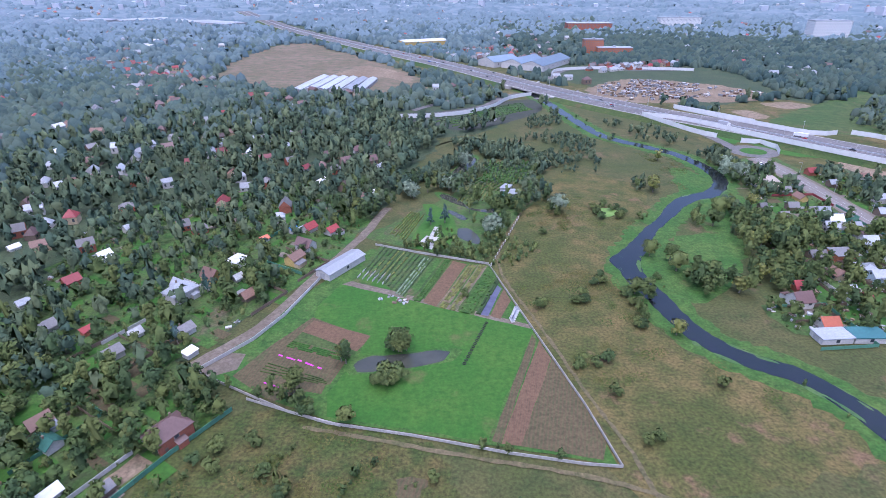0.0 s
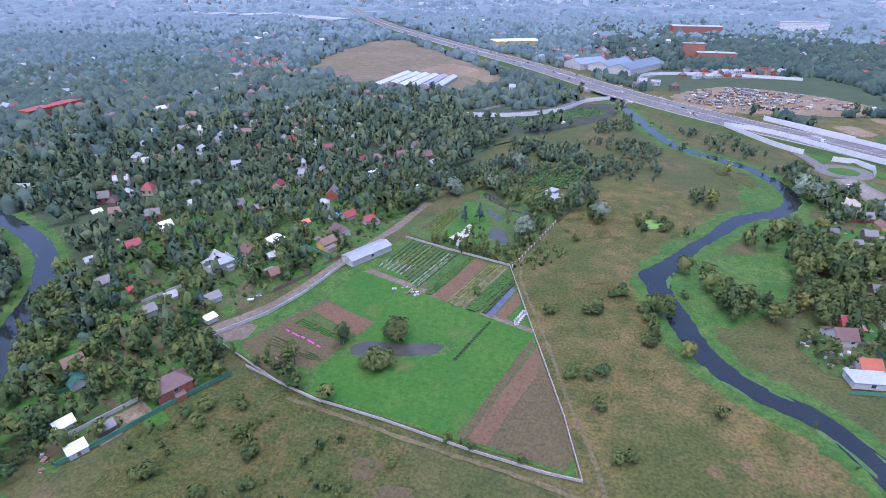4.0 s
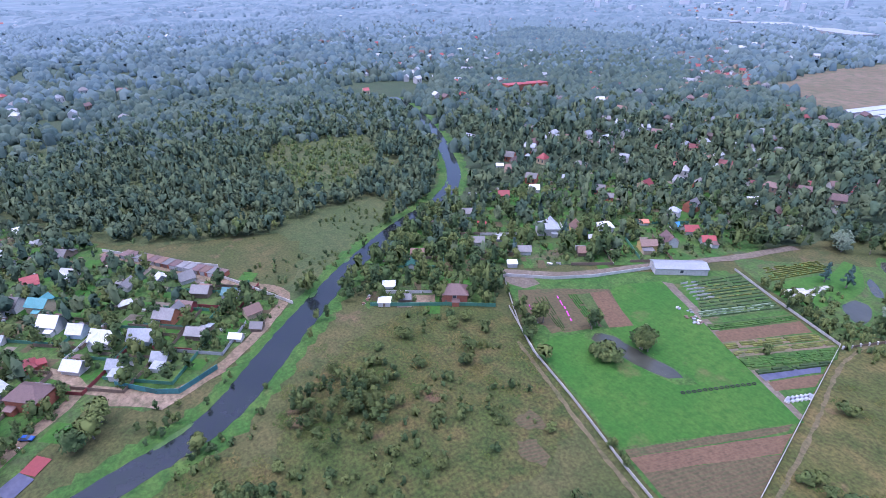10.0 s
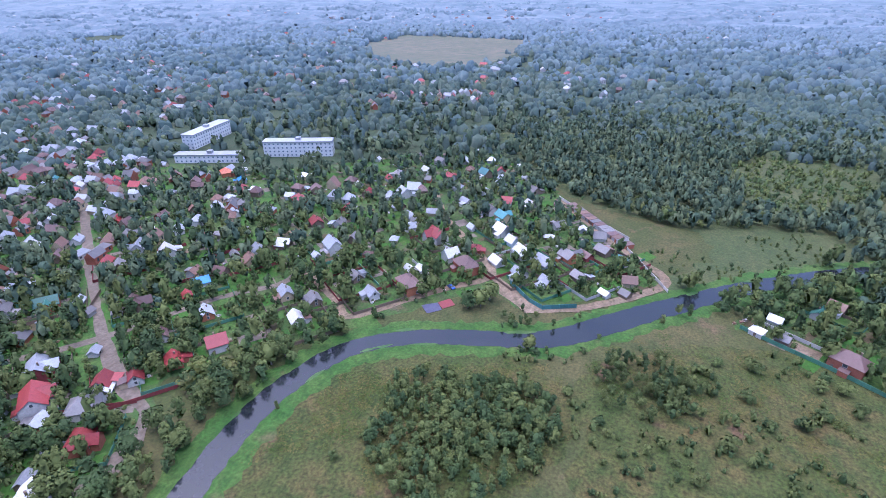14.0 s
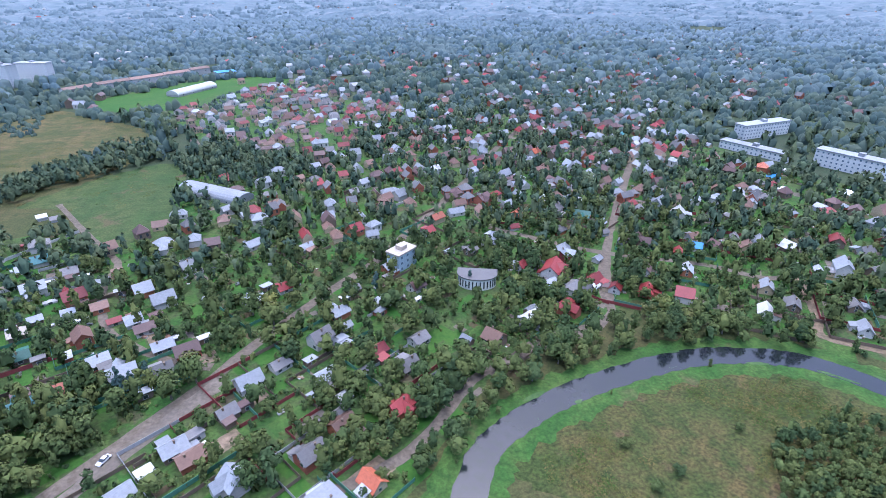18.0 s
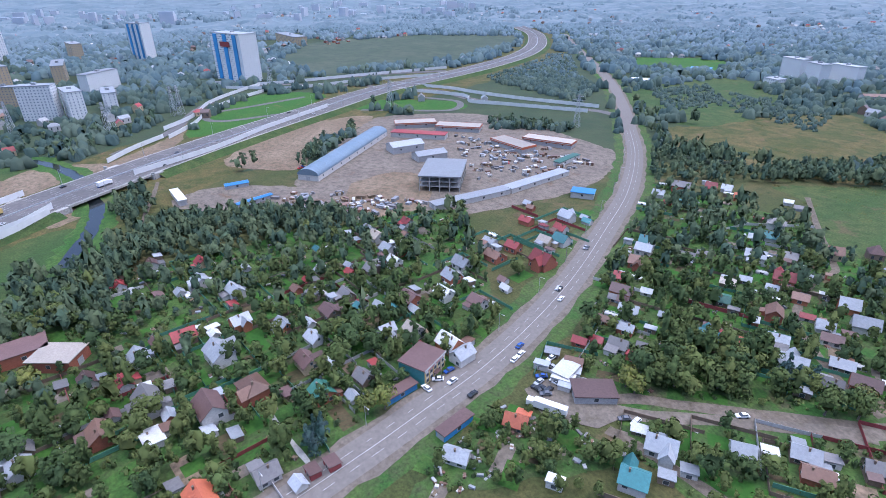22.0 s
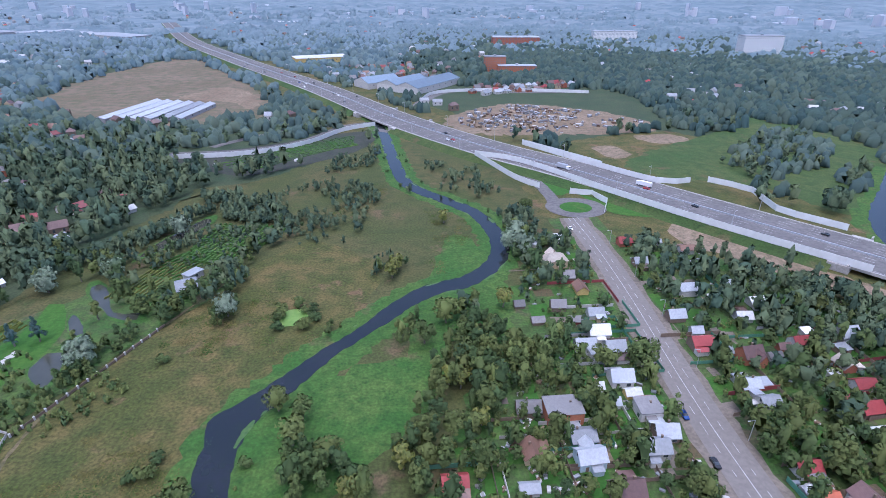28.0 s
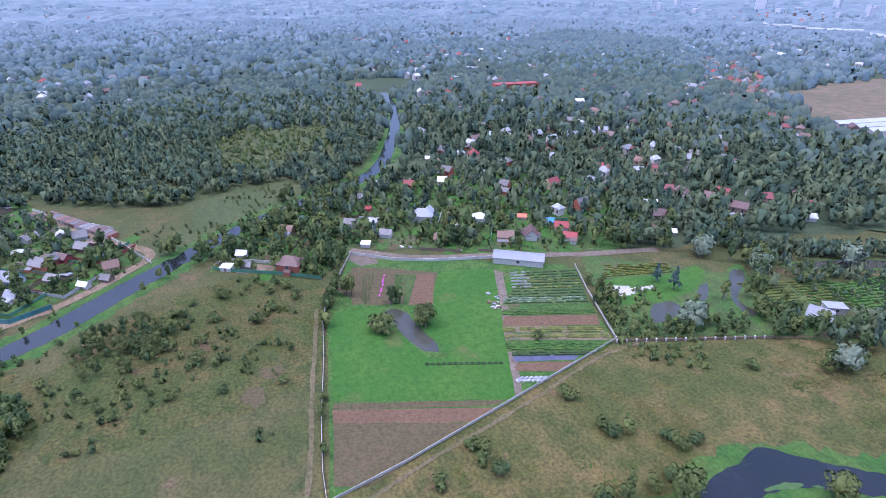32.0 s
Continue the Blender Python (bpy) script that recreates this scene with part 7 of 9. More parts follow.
patch("shop_forecourt", [(290, 14), (293, -7), (286, -7), (277, 16), (274, 27)], 0.262, VERGE, "dusty forecourt of a roadside shop", "forecourt", 0.4)
patch("workshop_forecourt", [(268, -13), (268, -30), (247, -33), (240, -34), (241, -21), (254, -9)], 0.262, VERGE, "dusty forecourt of workshops", "forecourt", 0.4)
patch("plot_lawn", [(107, -82), (100, -92), (92, -82), (104, -76)], 0.24, LAWN, "bright green fenced lawn", "lawn", 0.3)
patch("plot_lawn", [(-51, -148), (-74, -135), (-63, -122), (-39, -134)], 0.24, LAWN, "green house plot lawn", "lawn", 0.3)
patch("plot_lawn", [(316, -209), (282, -225), (273, -220), (310, -197)], 0.24, LAWN, "green fenced lawn", "lawn", 0.3)
patch("plot_lawn", [(285, 138), (304, 136), (305, 128), (279, 126)], 0.24, SOIL, "bare brown vegetable plot", "plot", 0.4)
patch("plot_lawn", [(303, 120), (308, 107), (291, 105), (291, 119)], 0.24, LUSH, "grassy plot", "plot", 0.4)
# bright lawns, beds and small greenhouses in the gardens
gr = random.Random(21)
for k, (x, y, yaw, w) in enumerate(SPOTS):
    if math.hypot(x - 140, y - 40) > 330 or k % 2:
        continue
    a = radians(yaw + gr.choice((0, 90, 180, 270)))
    c, s = math.cos(a), math.sin(a)
    off, L2, W2 = w * 0.5 + gr.uniform(3, 6), gr.uniform(3, 7), gr.uniform(2, 4)
    ox, oy = x + c * (off + L2), y + s * (off + L2)
    mt, word = gr.choice(((LAWN, "mown green"), (SOIL, "dug brown"), (LUSH, "grassy"), (LAWN, "mown green"), (BARE, "bare trodden"), (VERGE, "gravelled")))
    patch("garden_plot", [(ox + c * p * L2 - s * q * W2, oy + s * p * L2 + c * q * W2) for p, q in ((-1, -1), (1, -1), (1, 1), (-1, 1))], 0.17 + 0.0006 * (k % 60), mt, word + " garden plot beside a house", "plot", 0.4)
    block_disc(ox, oy, W2)
# beds, lawns and dug plots over all the gardens, set square to the nearest house
br = np.random.default_rng(63)
SX = np.array([(q[0], q[1]) for q in SPOTS])
LAID = []
for layer, (mt, nm, lab, share, area) in enumerate(((LAWN, "garden_lawns", "small bright mown lawns between village houses", (2.2, 6.5), 210), (LUSH, "garden_lawns", "rough green lawns between village houses", (2.5, 7.5), 190), (SOIL, "garden_beds", "dug brown vegetable beds in gardens", (1.2, 4.2), 330),
                                 (GREENFIELD, "garden_beds", "green rows of vegetables in gardens", (1.5, 5.0), 240), (VERGE, "garden_yards", "trodden gravel yards beside village houses", (1.2, 3.6), 420), (DIRT, "garden_paths", "narrow earth paths between garden plots", (0.35, 9.0), 300))):
    v, f = [], []
    for vk, poly in enumerate(VILLAGES.values()):
        for k, (x, y, s) in enumerate(sow(poly, area, 640 + vk * 7 + int(area), free=True)):
            near = np.hypot(SX[:, 0] - x, SX[:, 1] - y)
            j = int(np.argmin(near))
            if math.hypot(x - 140, y - 40) > 560 or near[j] < 6:
                continue
            a = radians(SPOTS[j][2] + 90 * int(br.integers(2)))
            c, q = math.cos(a), math.sin(a)
            hw2, hl2 = br.uniform(share[0], (share[0] + share[1]) / 2), br.uniform(share[0], share[1]) * 1.15
            if nm == "garden_paths":
                hw2, hl2 = 0.4, br.uniform(4, 10)
            if any(math.hypot(x - px, y - py) < 0.75 * (hl2 + pl) for px, py, pl in LAID):
                continue
            LAID.append((x, y, hl2))
            z, n0 = 0.1721 + 0.0004 * int(br.integers(110)) + 0.00006 * layer, len(v)
            v += [(x + c * p * hl2 - q * r * hw2 + br.uniform(-0.25, 0.25), y + q * p * hl2 + c * r * hw2 + br.uniform(-0.25, 0.25), z) for p, r in ((-1, -1), (1, -1), (1, 1), (-1, 1))]
            f.append((n0, n0 + 1, n0 + 2, n0 + 3))
            if nm == "garden_lawns" and k % 2 == 0:
                block_disc(x, y, hw2 * 0.8)
    tagged(new(nm, mesh_of(nm, v, f, mt)), lab, "garden", kind="stuff")
# fences between the plots
fr = random.Random(5)
FENCE_WORDS = {"d": "weathered wooden", "n": "green sheet-metal", "m": "dark red sheet-metal", "g": "grey"}
for k, (x, y, yaw, w) in enumerate(list(SPOTS)):
    if w < 6 or math.hypot(x - 140, y - 40) > 300 or fr.random() < 0.25:
        continue
    key = fr.choice("dddnngm")
    hx, hy, off = fr.uniform(9, 14), fr.uniform(9, 15), fr.uniform(-3, 3)
    segs = [(-hx, -hy, hx, -hy), (hx, -hy, hx, hy), (-hx, hy, hx, hy)][:fr.choice((2, 2, 3))]
    bs = []
    for x0, y0, x1, y1 in segs:
        bs.append((x0 + off - 0.04, y0 - 0.04, 0.15, x1 + off + 0.04, y1 + 0.04, 1.7))
        m = 5
        bs += [(x0 + (x1 - x0) * i / m + off - 0.09, y0 + (y1 - y0) * i / m - 0.09, 0, x0 + (x1 - x0) * i / m + off + 0.09, y0 + (y1 - y0) * i / m + 0.09, 1.85) for i in range(m + 1)]
    ob = new("fence", boxes("fence", WALLS[key][1], *bs))
    ob.matrix_world = pose(x, y, 0, 0, 0, yaw)
    tagged(ob, FENCE_WORDS[key] + " fence round a garden plot", "fence", "garden fences")
# more houses in the river village
wr = random.Random(41)
filled = 0
for x, y, s in sow(VILLAGES["west"], 25, 77, free=True):
    if filled >= 70 or math.hypot(x - 140, y - 40) < 250 or math.hypot(x - 140, y - 40) > 520 or min(math.hypot(x - q[0], y - q[1]) for q in SPOTS) < 11:
        continue
    house(x, y, wr.choice((9, 99)), wr.choice("smmm"), wr.choice("gggwwddmbr"), wr.choice("wwdgkc"), wr.choice("ggh"))
    filled += 1
shed_n = 0
for k, (x, y, yaw, w) in enumerate(list(SPOTS)):
    if math.hypot(x - 140, y - 40) > 400:
        continue
    for q in range(1):
        a = radians(yaw + gr.choice((45, 135, 225, 315)) + gr.uniform(-20, 20))
        ox, oy = x + math.cos(a) * (w * 0.5 + gr.uniform(4, 8)), y + math.sin(a) * (w * 0.5 + gr.uniform(4, 8))
        i, j = int((ox - LOW) / CELL), int((oy - LOW) / CELL)
        if TAKEN[j, i] or shed_n > 150:
            continue
        shed_n += 1
        if gr.random() < 0.3:
            hall("greenhouse", [(ox, oy), (ox + 5 * math.cos(radians(yaw)), oy + 5 * math.sin(radians(yaw)))], 2.8, 0.9, RW, GW, "arch", "small pale garden greenhouse tunnel", "greenhouse", "garden greenhouses")
        else:
            house(ox, oy, yaw, "s", gr.choice("gggwdmbr"), gr.choice("wddgkw"), gr.choice("gff"))
# ---- distant houses ----
def house_shell(v, f, mi, x, y, a, w, d, h, rise, hip):
    """Walls, windows and an overhanging roof of a house too far off to stand alone."""
    c, q, n0 = math.cos(a), math.sin(a), len(v)
    o, r = 0.3, (max(0.3, w - d * 0.9) if hip else w + 0.28)
    pts = [(-w, -d, 0), (w, -d, 0), (w, d, 0), (-w, d, 0), (-w, -d, h), (w, -d, h), (w, d, h), (-w, d, h)]
    k = o * rise / d
    pts += [(-w - o, -d - o, h - k), (w + o, -d - o, h - k), (w + o, d + o, h - k), (-w - o, d + o, h - k), (-r, 0, h + rise), (r, 0, h + rise)]
    faces = [((0, 1, 5, 4), 0), ((1, 2, 6, 5), 0), ((2, 3, 7, 6), 0), ((3, 0, 4, 7), 0), ((8, 9, 13, 12), 1), ((10, 11, 12, 13), 1), ((9, 10, 13), 1 if hip else 0), ((11, 8, 12), 1 if hip else 0)]
    for s in (-1, 1):
        for wx in (-0.5, 0.5):
            m = len(pts)
            pts += [(wx * w - 0.6 * s, s * (d + 0.04), h * 0.35), (wx * w + 0.6 * s, s * (d + 0.04), h * 0.35), (wx * w + 0.6 * s, s * (d + 0.04), h * 0.75), (wx * w - 0.6 * s, s * (d + 0.04), h * 0.75)]
            faces.append(((m + 3, m + 2, m + 1, m) if s > 0 else (m, m + 1, m + 2, m + 3), 2))
    v += [(x + c * lx - q * ly, y + q * lx + c * ly, lz) for lx, ly, lz in pts]
    for face, m in faces:
        f.append(tuple(i + n0 for i in face))
        mi.append(m)


def far_houses(name, poly, count, seed, roof, wall, label, size=(6, 10)):
    """Houses too far off to tell apart, as one object."""
    rg = np.random.default_rng(seed)
    pts = sow(poly, 10, seed, free=True)
    pts = pts[rg.permutation(len(pts))[:count]]
    v, f, mi = [], [], []
    for x, y, s in pts:
        block_disc(x, y, 7)
        d = rg.uniform(4.6, 7.4) / 2
        house_shell(v, f, mi, x, y, rg.choice((0.2, 1.77, 0.6)) + rg.uniform(-0.08, 0.08), max(d, rg.uniform(*size) / 2), d, rg.uniform(2.6, 5.2), d * rg.uniform(0.7, 1.15), rg.uniform() < 0.4)
    me = mesh_of(name, v, f, [wall, roof, GLASS])
    me.polygons.foreach_set("material_index", mi)
    tagged(new(name, me), label, "houses", kind="stuff")


FARV = {
    "cottages": ([(272, -434), (258, -510), (162, -652), (57, -557), (75, -412), (137, -371), (204, -373)], 75), "south": ([(137, -371), (6, -562), (-163, -682), (-336, -660), (-144, -338), (-1, -368)], 90), "southwest": ([(226, -975), (-110, -936), (-603, -760), (-353, -378), (-165, -389), (-49, -482), (119, -434), (260, -652)], 220),
    "west": ([(-390, -1215), (-911, -1205), (-749, -554), (-437, -277), (-291, -475), (-166, -588)], 110), "west_far": ([(-453, -318), (-559, -164), (-493, -143), (-404, -272)], 40), "east": ([(586, 507), (714, 460), (645, 336), (553, 298), (472, 363)], 80), "east_far": ([(692, 721), (832, 653), (803, 417), (741, 385), (640, 539)], 60),
    "north": ([(-46, 1043), (125, 1085), (191, 876), (67, 876)], 60), "north_row": ([(204, 845), (386, 895), (377, 858), (221, 800)], 40), "dacha": ([(-699, 494), (-816, 1089), (-221, 649), (-50, 478), (-62, 323), (-130, 252), (-281, 253)], 100), "dacha_far": ([(-1468, 345), (-888, 1197), (-435, 787), (-409, 496), (-624, 314), (-936, 215)], 200),
    "flats_gardens": ([(811, 315), (987, 197), (707, 160), (754, 276)], 90), "city": ([(1530, 595), (1966, -856), (1492, -616), (1219, 328)], 140),
}
FARV["west_mid"] = ([(-102, -562), (-168, -405), (-181, -219), (-260, -137), (-192, -100), (-66, -210), (1, -328)], 85)
FARV["south_mid"] = ([(270, -199), (222, -304), (85, -411), (-229, -481), (-70, -215), (41, -220), (139, -196)], 185)
FARV["cottage_estate"] = ([(304, -531), (243, -637), (167, -698), (150, -583), (70, -536), (58, -491), (115, -378), (153, -340), (188, -370), (233, -412)], 130)
FARV["wood_village"] = ([(803, 927), (695, 551), (743, 408), (513, 281), (476, 348), (557, 467), (688, 809)], 110)
FARV["dacha_mid"] = ([(-203, 211), (-306, 392), (-176, 502), (-50, 438), (-48, 304), (-127, 262)], 40)
FARV["red_row"] = ([(-572, 861), (-600, 992), (-371, 787), (-145, 598), (-126, 551), (-325, 693)], 60)
FARV["red_nest"] = ([(-554, 903), (-427, 934), (-322, 751), (-294, 581), (-387, 639)], 40)
MIXED = (("g", "w", "grey", 0.34), ("r", "c", "red", 0.1), ("m", "d", "brown", 0.2), ("d", "k", "dark", 0.22), ("b", "c", "rusty", 0.14))
RED = (("g", "w", "grey", 0.14), ("r", "c", "red", 0.22), ("m", "c", "brown", 0.26), ("b", "c", "rusty", 0.16), ("d", "w", "dark", 0.22))
for k, (nm, (poly, cnt)) in enumerate(FARV.items()):
    for q, (rk, wk, word, share) in enumerate(RED if nm in ("cottage_estate", "cottages", "red_row", "red_nest", "wood_village") else MIXED):
        far_houses("distant_houses", poly, int(cnt * share) + 1, 400 + 5 * k + q, ROOFS[rk][1], WALLS[wk][1], f"distant {word}-roofed houses among trees")


def outer_houses(count, seed, roof, wall, label):
    """Specks of houses over the wide land around, in loose villages."""
    rg = np.random.default_rng(seed)
    v, f, mi = [], [], []
    while len(f) < 12 * count:
        t, r = rg.uniform(0, 2 * math.pi), rg.uniform(620, 2700)
        x, y = 150 + r * math.cos(t), 60 + r * math.sin(t)
        if noise.noise(Vector((x * 0.004, y * 0.004, 4.5))) < 0.02 or np.min(np.hypot(HWL[:, 0] - x, HWL[:, 1] - y)) < 70:
            continue
        i, j = int((x - LOW) / CELL), int((y - LOW) / CELL)
        if 0 <= i < SIDE and 0 <= j < SIDE and (TAKEN[j, i] or any(inside(p, x, y) for p in CLEARED)):
            continue
        block_disc(x, y, 11)
        d = rg.uniform(6, 8.5) / 2
        house_shell(v, f, mi, x, y, rg.uniform(0, 3.1), rg.uniform(7, 12) / 2, d, rg.uniform(4.5, 7) + max(0, r - 1500) * 0.004, d * 0.8, rg.uniform() < 0.4)
    me = mesh_of("outer_houses", v, f, [wall, roof, GLASS])
    me.polygons.foreach_set("material_index", mi)
    tagged(new("outer_houses", me), label, "houses", kind="stuff")


HWL = smooth_line(HIGHWAY, 40)
CLEARED = [p for nm, p, mt, lab, rag in LANDS] + [WOODS["birch_wood"]]
for cnt, seed, rk, wk, word in ((420, 1, "g", "w", "grey"), (200, 2, "r", "c", "red"), (260, 3, "m", "d", "brown"), (200, 4, "w", "w", "whitish"), (200, 5, "d", "g", "dark")):
    outer_houses(cnt, 950 + seed, ROOFS[rk][1], WALLS[wk][1], f"scattered {word}-roofed houses far off among woods")

# ---- trees standing alone ----
def trunk_mesh(seed, h, r):
    rg = random.Random(seed)
    v, f = [], []
    n = 6
    prev = None
    rings = [(0, r * 1.4), (h * 0.15, r), (h * 0.5, r * 0.75), (h * 0.85, r * 0.25)]
    ox = oy = 0
    for k, (z, q) in enumerate(rings):
        ox += rg.uniform(-0.15, 0.15) * k
        oy += rg.uniform(-0.15, 0.15) * k
        v += [(ox + q * math.cos(2 * math.pi * i / n), oy + q * math.sin(2 * math.pi * i / n), z) for i in range(n)]
    for k in range(len(rings) - 1):
        f += [(k * n + i, k * n + (i + 1) % n, (k + 1) * n + (i + 1) % n, (k + 1) * n + i) for i in range(n)]
    for b in range(5):
        z0, a = h * rg.uniform(0.3, 0.65), rg.uniform(0, 6.28)
        ln = h * rg.uniform(0.15, 0.26)
        c, s = math.cos(a), math.sin(a)
        n0 = len(v)
        v += [(ox * 0.5 - s * r * 0.4, oy * 0.5 + c * r * 0.4, z0), (ox * 0.5 + s * r * 0.4, oy * 0.5 - c * r * 0.4, z0), (ox * 0.5, oy * 0.5, z0 + r * 0.8), (c * ln, s * ln, z0 + ln * 0.8)]
        f += [(n0, n0 + 1, n0 + 3), (n0 + 1, n0 + 2, n0 + 3), (n0 + 2, n0, n0 + 3)]
    return mesh_of("trunk", v, f, BARK)


KINDS = {
    "birch": (LEAF, dict(height=13, radius=2.5, base=1.5, clumps=16, leaves=34, size=0.75), "tall leafy birch with a loose green crown", "tree"),
    "broad": (LEAF, dict(height=10, radius=4.4, base=1.4, clumps=18, leaves=36, size=0.8), "broad leafy tree with a dense green crown", "tree"),
    "willow": (WILLOW, dict(height=10, radius=4.6, base=0.8, clumps=18, leaves=38, size=0.75), "broad silvery grey-green willow tree", "tree"),
    "golden": (GOLD, dict(height=9, radius=3.6, base=1.2, clumps=15, leaves=34, size=0.75), "leafy tree with yellowing autumn crown", "tree"),
    "spruce": (SPRUCE, dict(height=13, radius=3.2, base=0.6, clumps=26, leaves=22, size=0.7, kind="cone"), "dark blue-green conical spruce tree", "tree"),
    "shrub": (LEAF, dict(height=3.4, radius=2.6, base=0.0, clumps=10, leaves=30, size=0.6), "rounded green shrub in rough grass", "shrub"),
}
MODELS = {}
for ki, (key, (mt, kw, lab, cat)) in enumerate(KINDS.items()):
    for var in range(3):
        cv, cf, cn = crown_arrays(100 + ki * 5 + var, r=0.56, **kw)
        MODELS[key, var] = (tri_mesh("crown", cv, cf, mt, cn, np.full(len(cv), (var + 0.5) / 3)), trunk_mesh(ki * 5 + var, kw["height"] * 0.8, 0.28 if cat == "tree" else 0.08))
tr = random.Random(4)


def tree(kind, x, y, s=1.0):
    mt, kw, lab, cat = KINDS[kind]
    nm = {"tree": "tree", "shrub": "shrub"}[cat]
    ob = tagged(new(nm), lab, cat, cat + "s standing alone")
    s *= tr.uniform(0.9, 1.1)
    ob.matrix_world = pose(x, y, 0.1, 0, 0, tr.uniform(0, 360)) @ Matrix.Diagonal((s, s, s * tr.uniform(0.9, 1.15), 1))
    cr, tk = MODELS[kind, tr.randrange(3)]
    part("trunk", tk, ob)
    part("crown", cr, ob)
    block_disc(x, y, 2)


def plant(kind, s, pts):
    for x, y in pts:
        tree(kind, x, y, s)


plant("shrub", 1.0, [(70, 214), (58, 199), (80, 182), (57, 156), (68, 121), (99, 145), (42, 195), (52, 159), (64, 119), (83, 197), (60, 141), (75, 221), (85, 207), (63, 205), (93, 202), (102, 219), (75, 216), (83, 204), (63, 199), (61, 159), (10, 204), (56, 269)])
plant("shrub", 1.1, [(-72, 87), (-52, 85), (-45, 100), (-112, 91), (-69, 117), (-74, 112), (73, 215), (60, 199), (44, 196), (62, 160), (82, 180), (50, 155), (82, 205), (-70, 89), (-52, 108), (-68, 109), (-58, 119), (-44, 102), (-27, 78)])
plant("shrub", 0.8, [(-39, 41), (-5, 52), (-38, 65), (-32, 27), (-50, 11), (-69, 76), (-22, 39), (-11, 47), (-5, 86), (-3, 106), (-40, 91), (-8, 69), (-19, 59), (62, -37), (52, -24), (23, -35), (62, -20), (55, -11)])
plant("willow", 1.15, [(27, 268), (-22, 327), (27, 266), (-19, 321), (4, 336), (70, 300), (-21, 323), (26, 268), (200, 363), (206, 374), (207, 355), (17, 383)])
plant("birch", 0.8, [(-17, 164), (-14, 165), (-17, 165), (-36, 157), (-51, 141), (-50, 143), (-52, 143), (-52, 140), (-10, 331), (16, 298), (0, 343)])
plant("shrub", 1.9, [(-20, 148), (-17, 148), (-22, 146)])
plant("broad", 0.85, [(-18, 166), (-19, 165), (-16, 166), (-16, 164)])
plant("birch", 0.7, [(-37, 160), (-36, 161), (-38, 158)])
plant("shrub", 1.1, [(92, 296), (92, 304), (99, 307), (106, 303), (109, 296), (105, 291), (94, 289), (93, 299), (103, 302), (107, 297), (104, 289)])
plant("spruce", 0.9, [(282, 62), (285, 59), (283, 57), (279, 61), (218, -95), (214, -99), (222, -95), (-253, -253), (-345, -78), (128, -143), (85, -139), (-104, 169), (-7, 280), (1, 283), (-107, 207)])
plant("broad", 1.1, [(325, 102), (316, 38), (323, 31), (331, 25), (318, 24), (333, 30), (317, 106), (347, 180), (327, 140), (173, -127), (182, -136), (198, -96), (205, -89), (335, -64), (241, -59), (248, -64), (242, -70), (232, -71), (253, -55), (223, 263), (237, 262), (114, 227), (127, 220), (164, 293), (155, 279)])
plant("golden", 1.0, [(286, 34), (287, 40), (370, 149), (362, 137), (365, 154), (164, 254), (168, 252), (174, 234), (139, 332), (141, 339), (190, 305), (166, 399), (149, 217), (135, 207), (17, -98), (6, -89), (10, -100), (175, -129), (174, -131), (250, -44), (201, -104), (94, 175), (246, -44), (234, -86), (175, -138)])
plant("broad", 0.9, [(16, -98), (16, -92), (9, -87), (1, -86), (-6, -81), (-12, -79), (35, -94), (46, -92), (59, -89), (67, -86), (61, -107), (-74, -20), (-81, -18), (-71, -25), (-66, -110), (-66, -98), (114, -51), (115, -70), (109, -84), (90, -77), (80, -71), (67, -78), (98, -78), (109, -72), (121, -62), (87, 206), (90, 202), (218, 415), (106, 242), (115, 238)])

RL = smooth_line(RIVER, 6)
# ---- woods ----
def road_clear(*lists):
    for q in lists:
        block_line(q[0], q[1])


block_line([(190, -96), (199, -84), (213, -68), (220, -60), (238, -37), (250, -28)], 9)
road_clear(([(251, -30), (244, -42), (224, -63), (198, -91), (153, -145), (104, -203), (45, -285), (-83, -467)], 6.5), ([(235, -26), (191, -32), (141, -43), (123, -53), (83, -85)], 7), ([(42, -95), (30, -106), (-1, -167), (-111, -325)], 8),
           ([(57, -200), (9, -158), (-56, -116)], 7), ([(31, -104), (5, -159), (-117, -333)], 8), ([(-55, -84), (-45, -71), (-103, -24), (-196, -93)], 7), ([(-103, -24), (-83, 0), (-104, 38), (-128, 56), (-217, -14)], 8), ([(-95, 153), (-75, 180), (-59, 226), (-38, 290)], 8),
           ([(313, -291), (253, -199), (242, -142), (225, -123), (194, -104)], 6), ([(258, 186), (313, 195)], 6), ([(263, 151), (317, 161)], 5), ([(241, 414), (238, 457), (199, 556), (105, 627)], 14), ([(-59, 544), (45, 585), (102, 656)], 18), ([(145, 734), (198, 835), (371, 830)], 26),
           ([(685, 96), (838, 3), (961, -101), (827, -248)], 20), ([(1045, -40), (962, -221), (925, -391)], 26), ([(843, -248), (716, -293), (556, -373)], 22))
block_disc(cx, cy, 24)
block_line([(670, 103), (746, 49), (837, 0), (938, -89), (924, -171), (925, -391)], 44)

for poly in ([(150, 690), (152, 850), (400, 852), (425, 780), (400, 640), (300, 600), (180, 610)], [(50, 830), (120, 930), (215, 930), (180, 815), (120, 790)], [(0, 485), (0, 543), (41, 595), (82, 622), (106, 595), (79, 556), (35, 503)], [(176, 325), (200, 310), (205, 275), (188, 276), (177, 300)], [(158, 321), (169, 304), (164, 272), (154, 258), (147, 265)]):
    block_poly(poly)
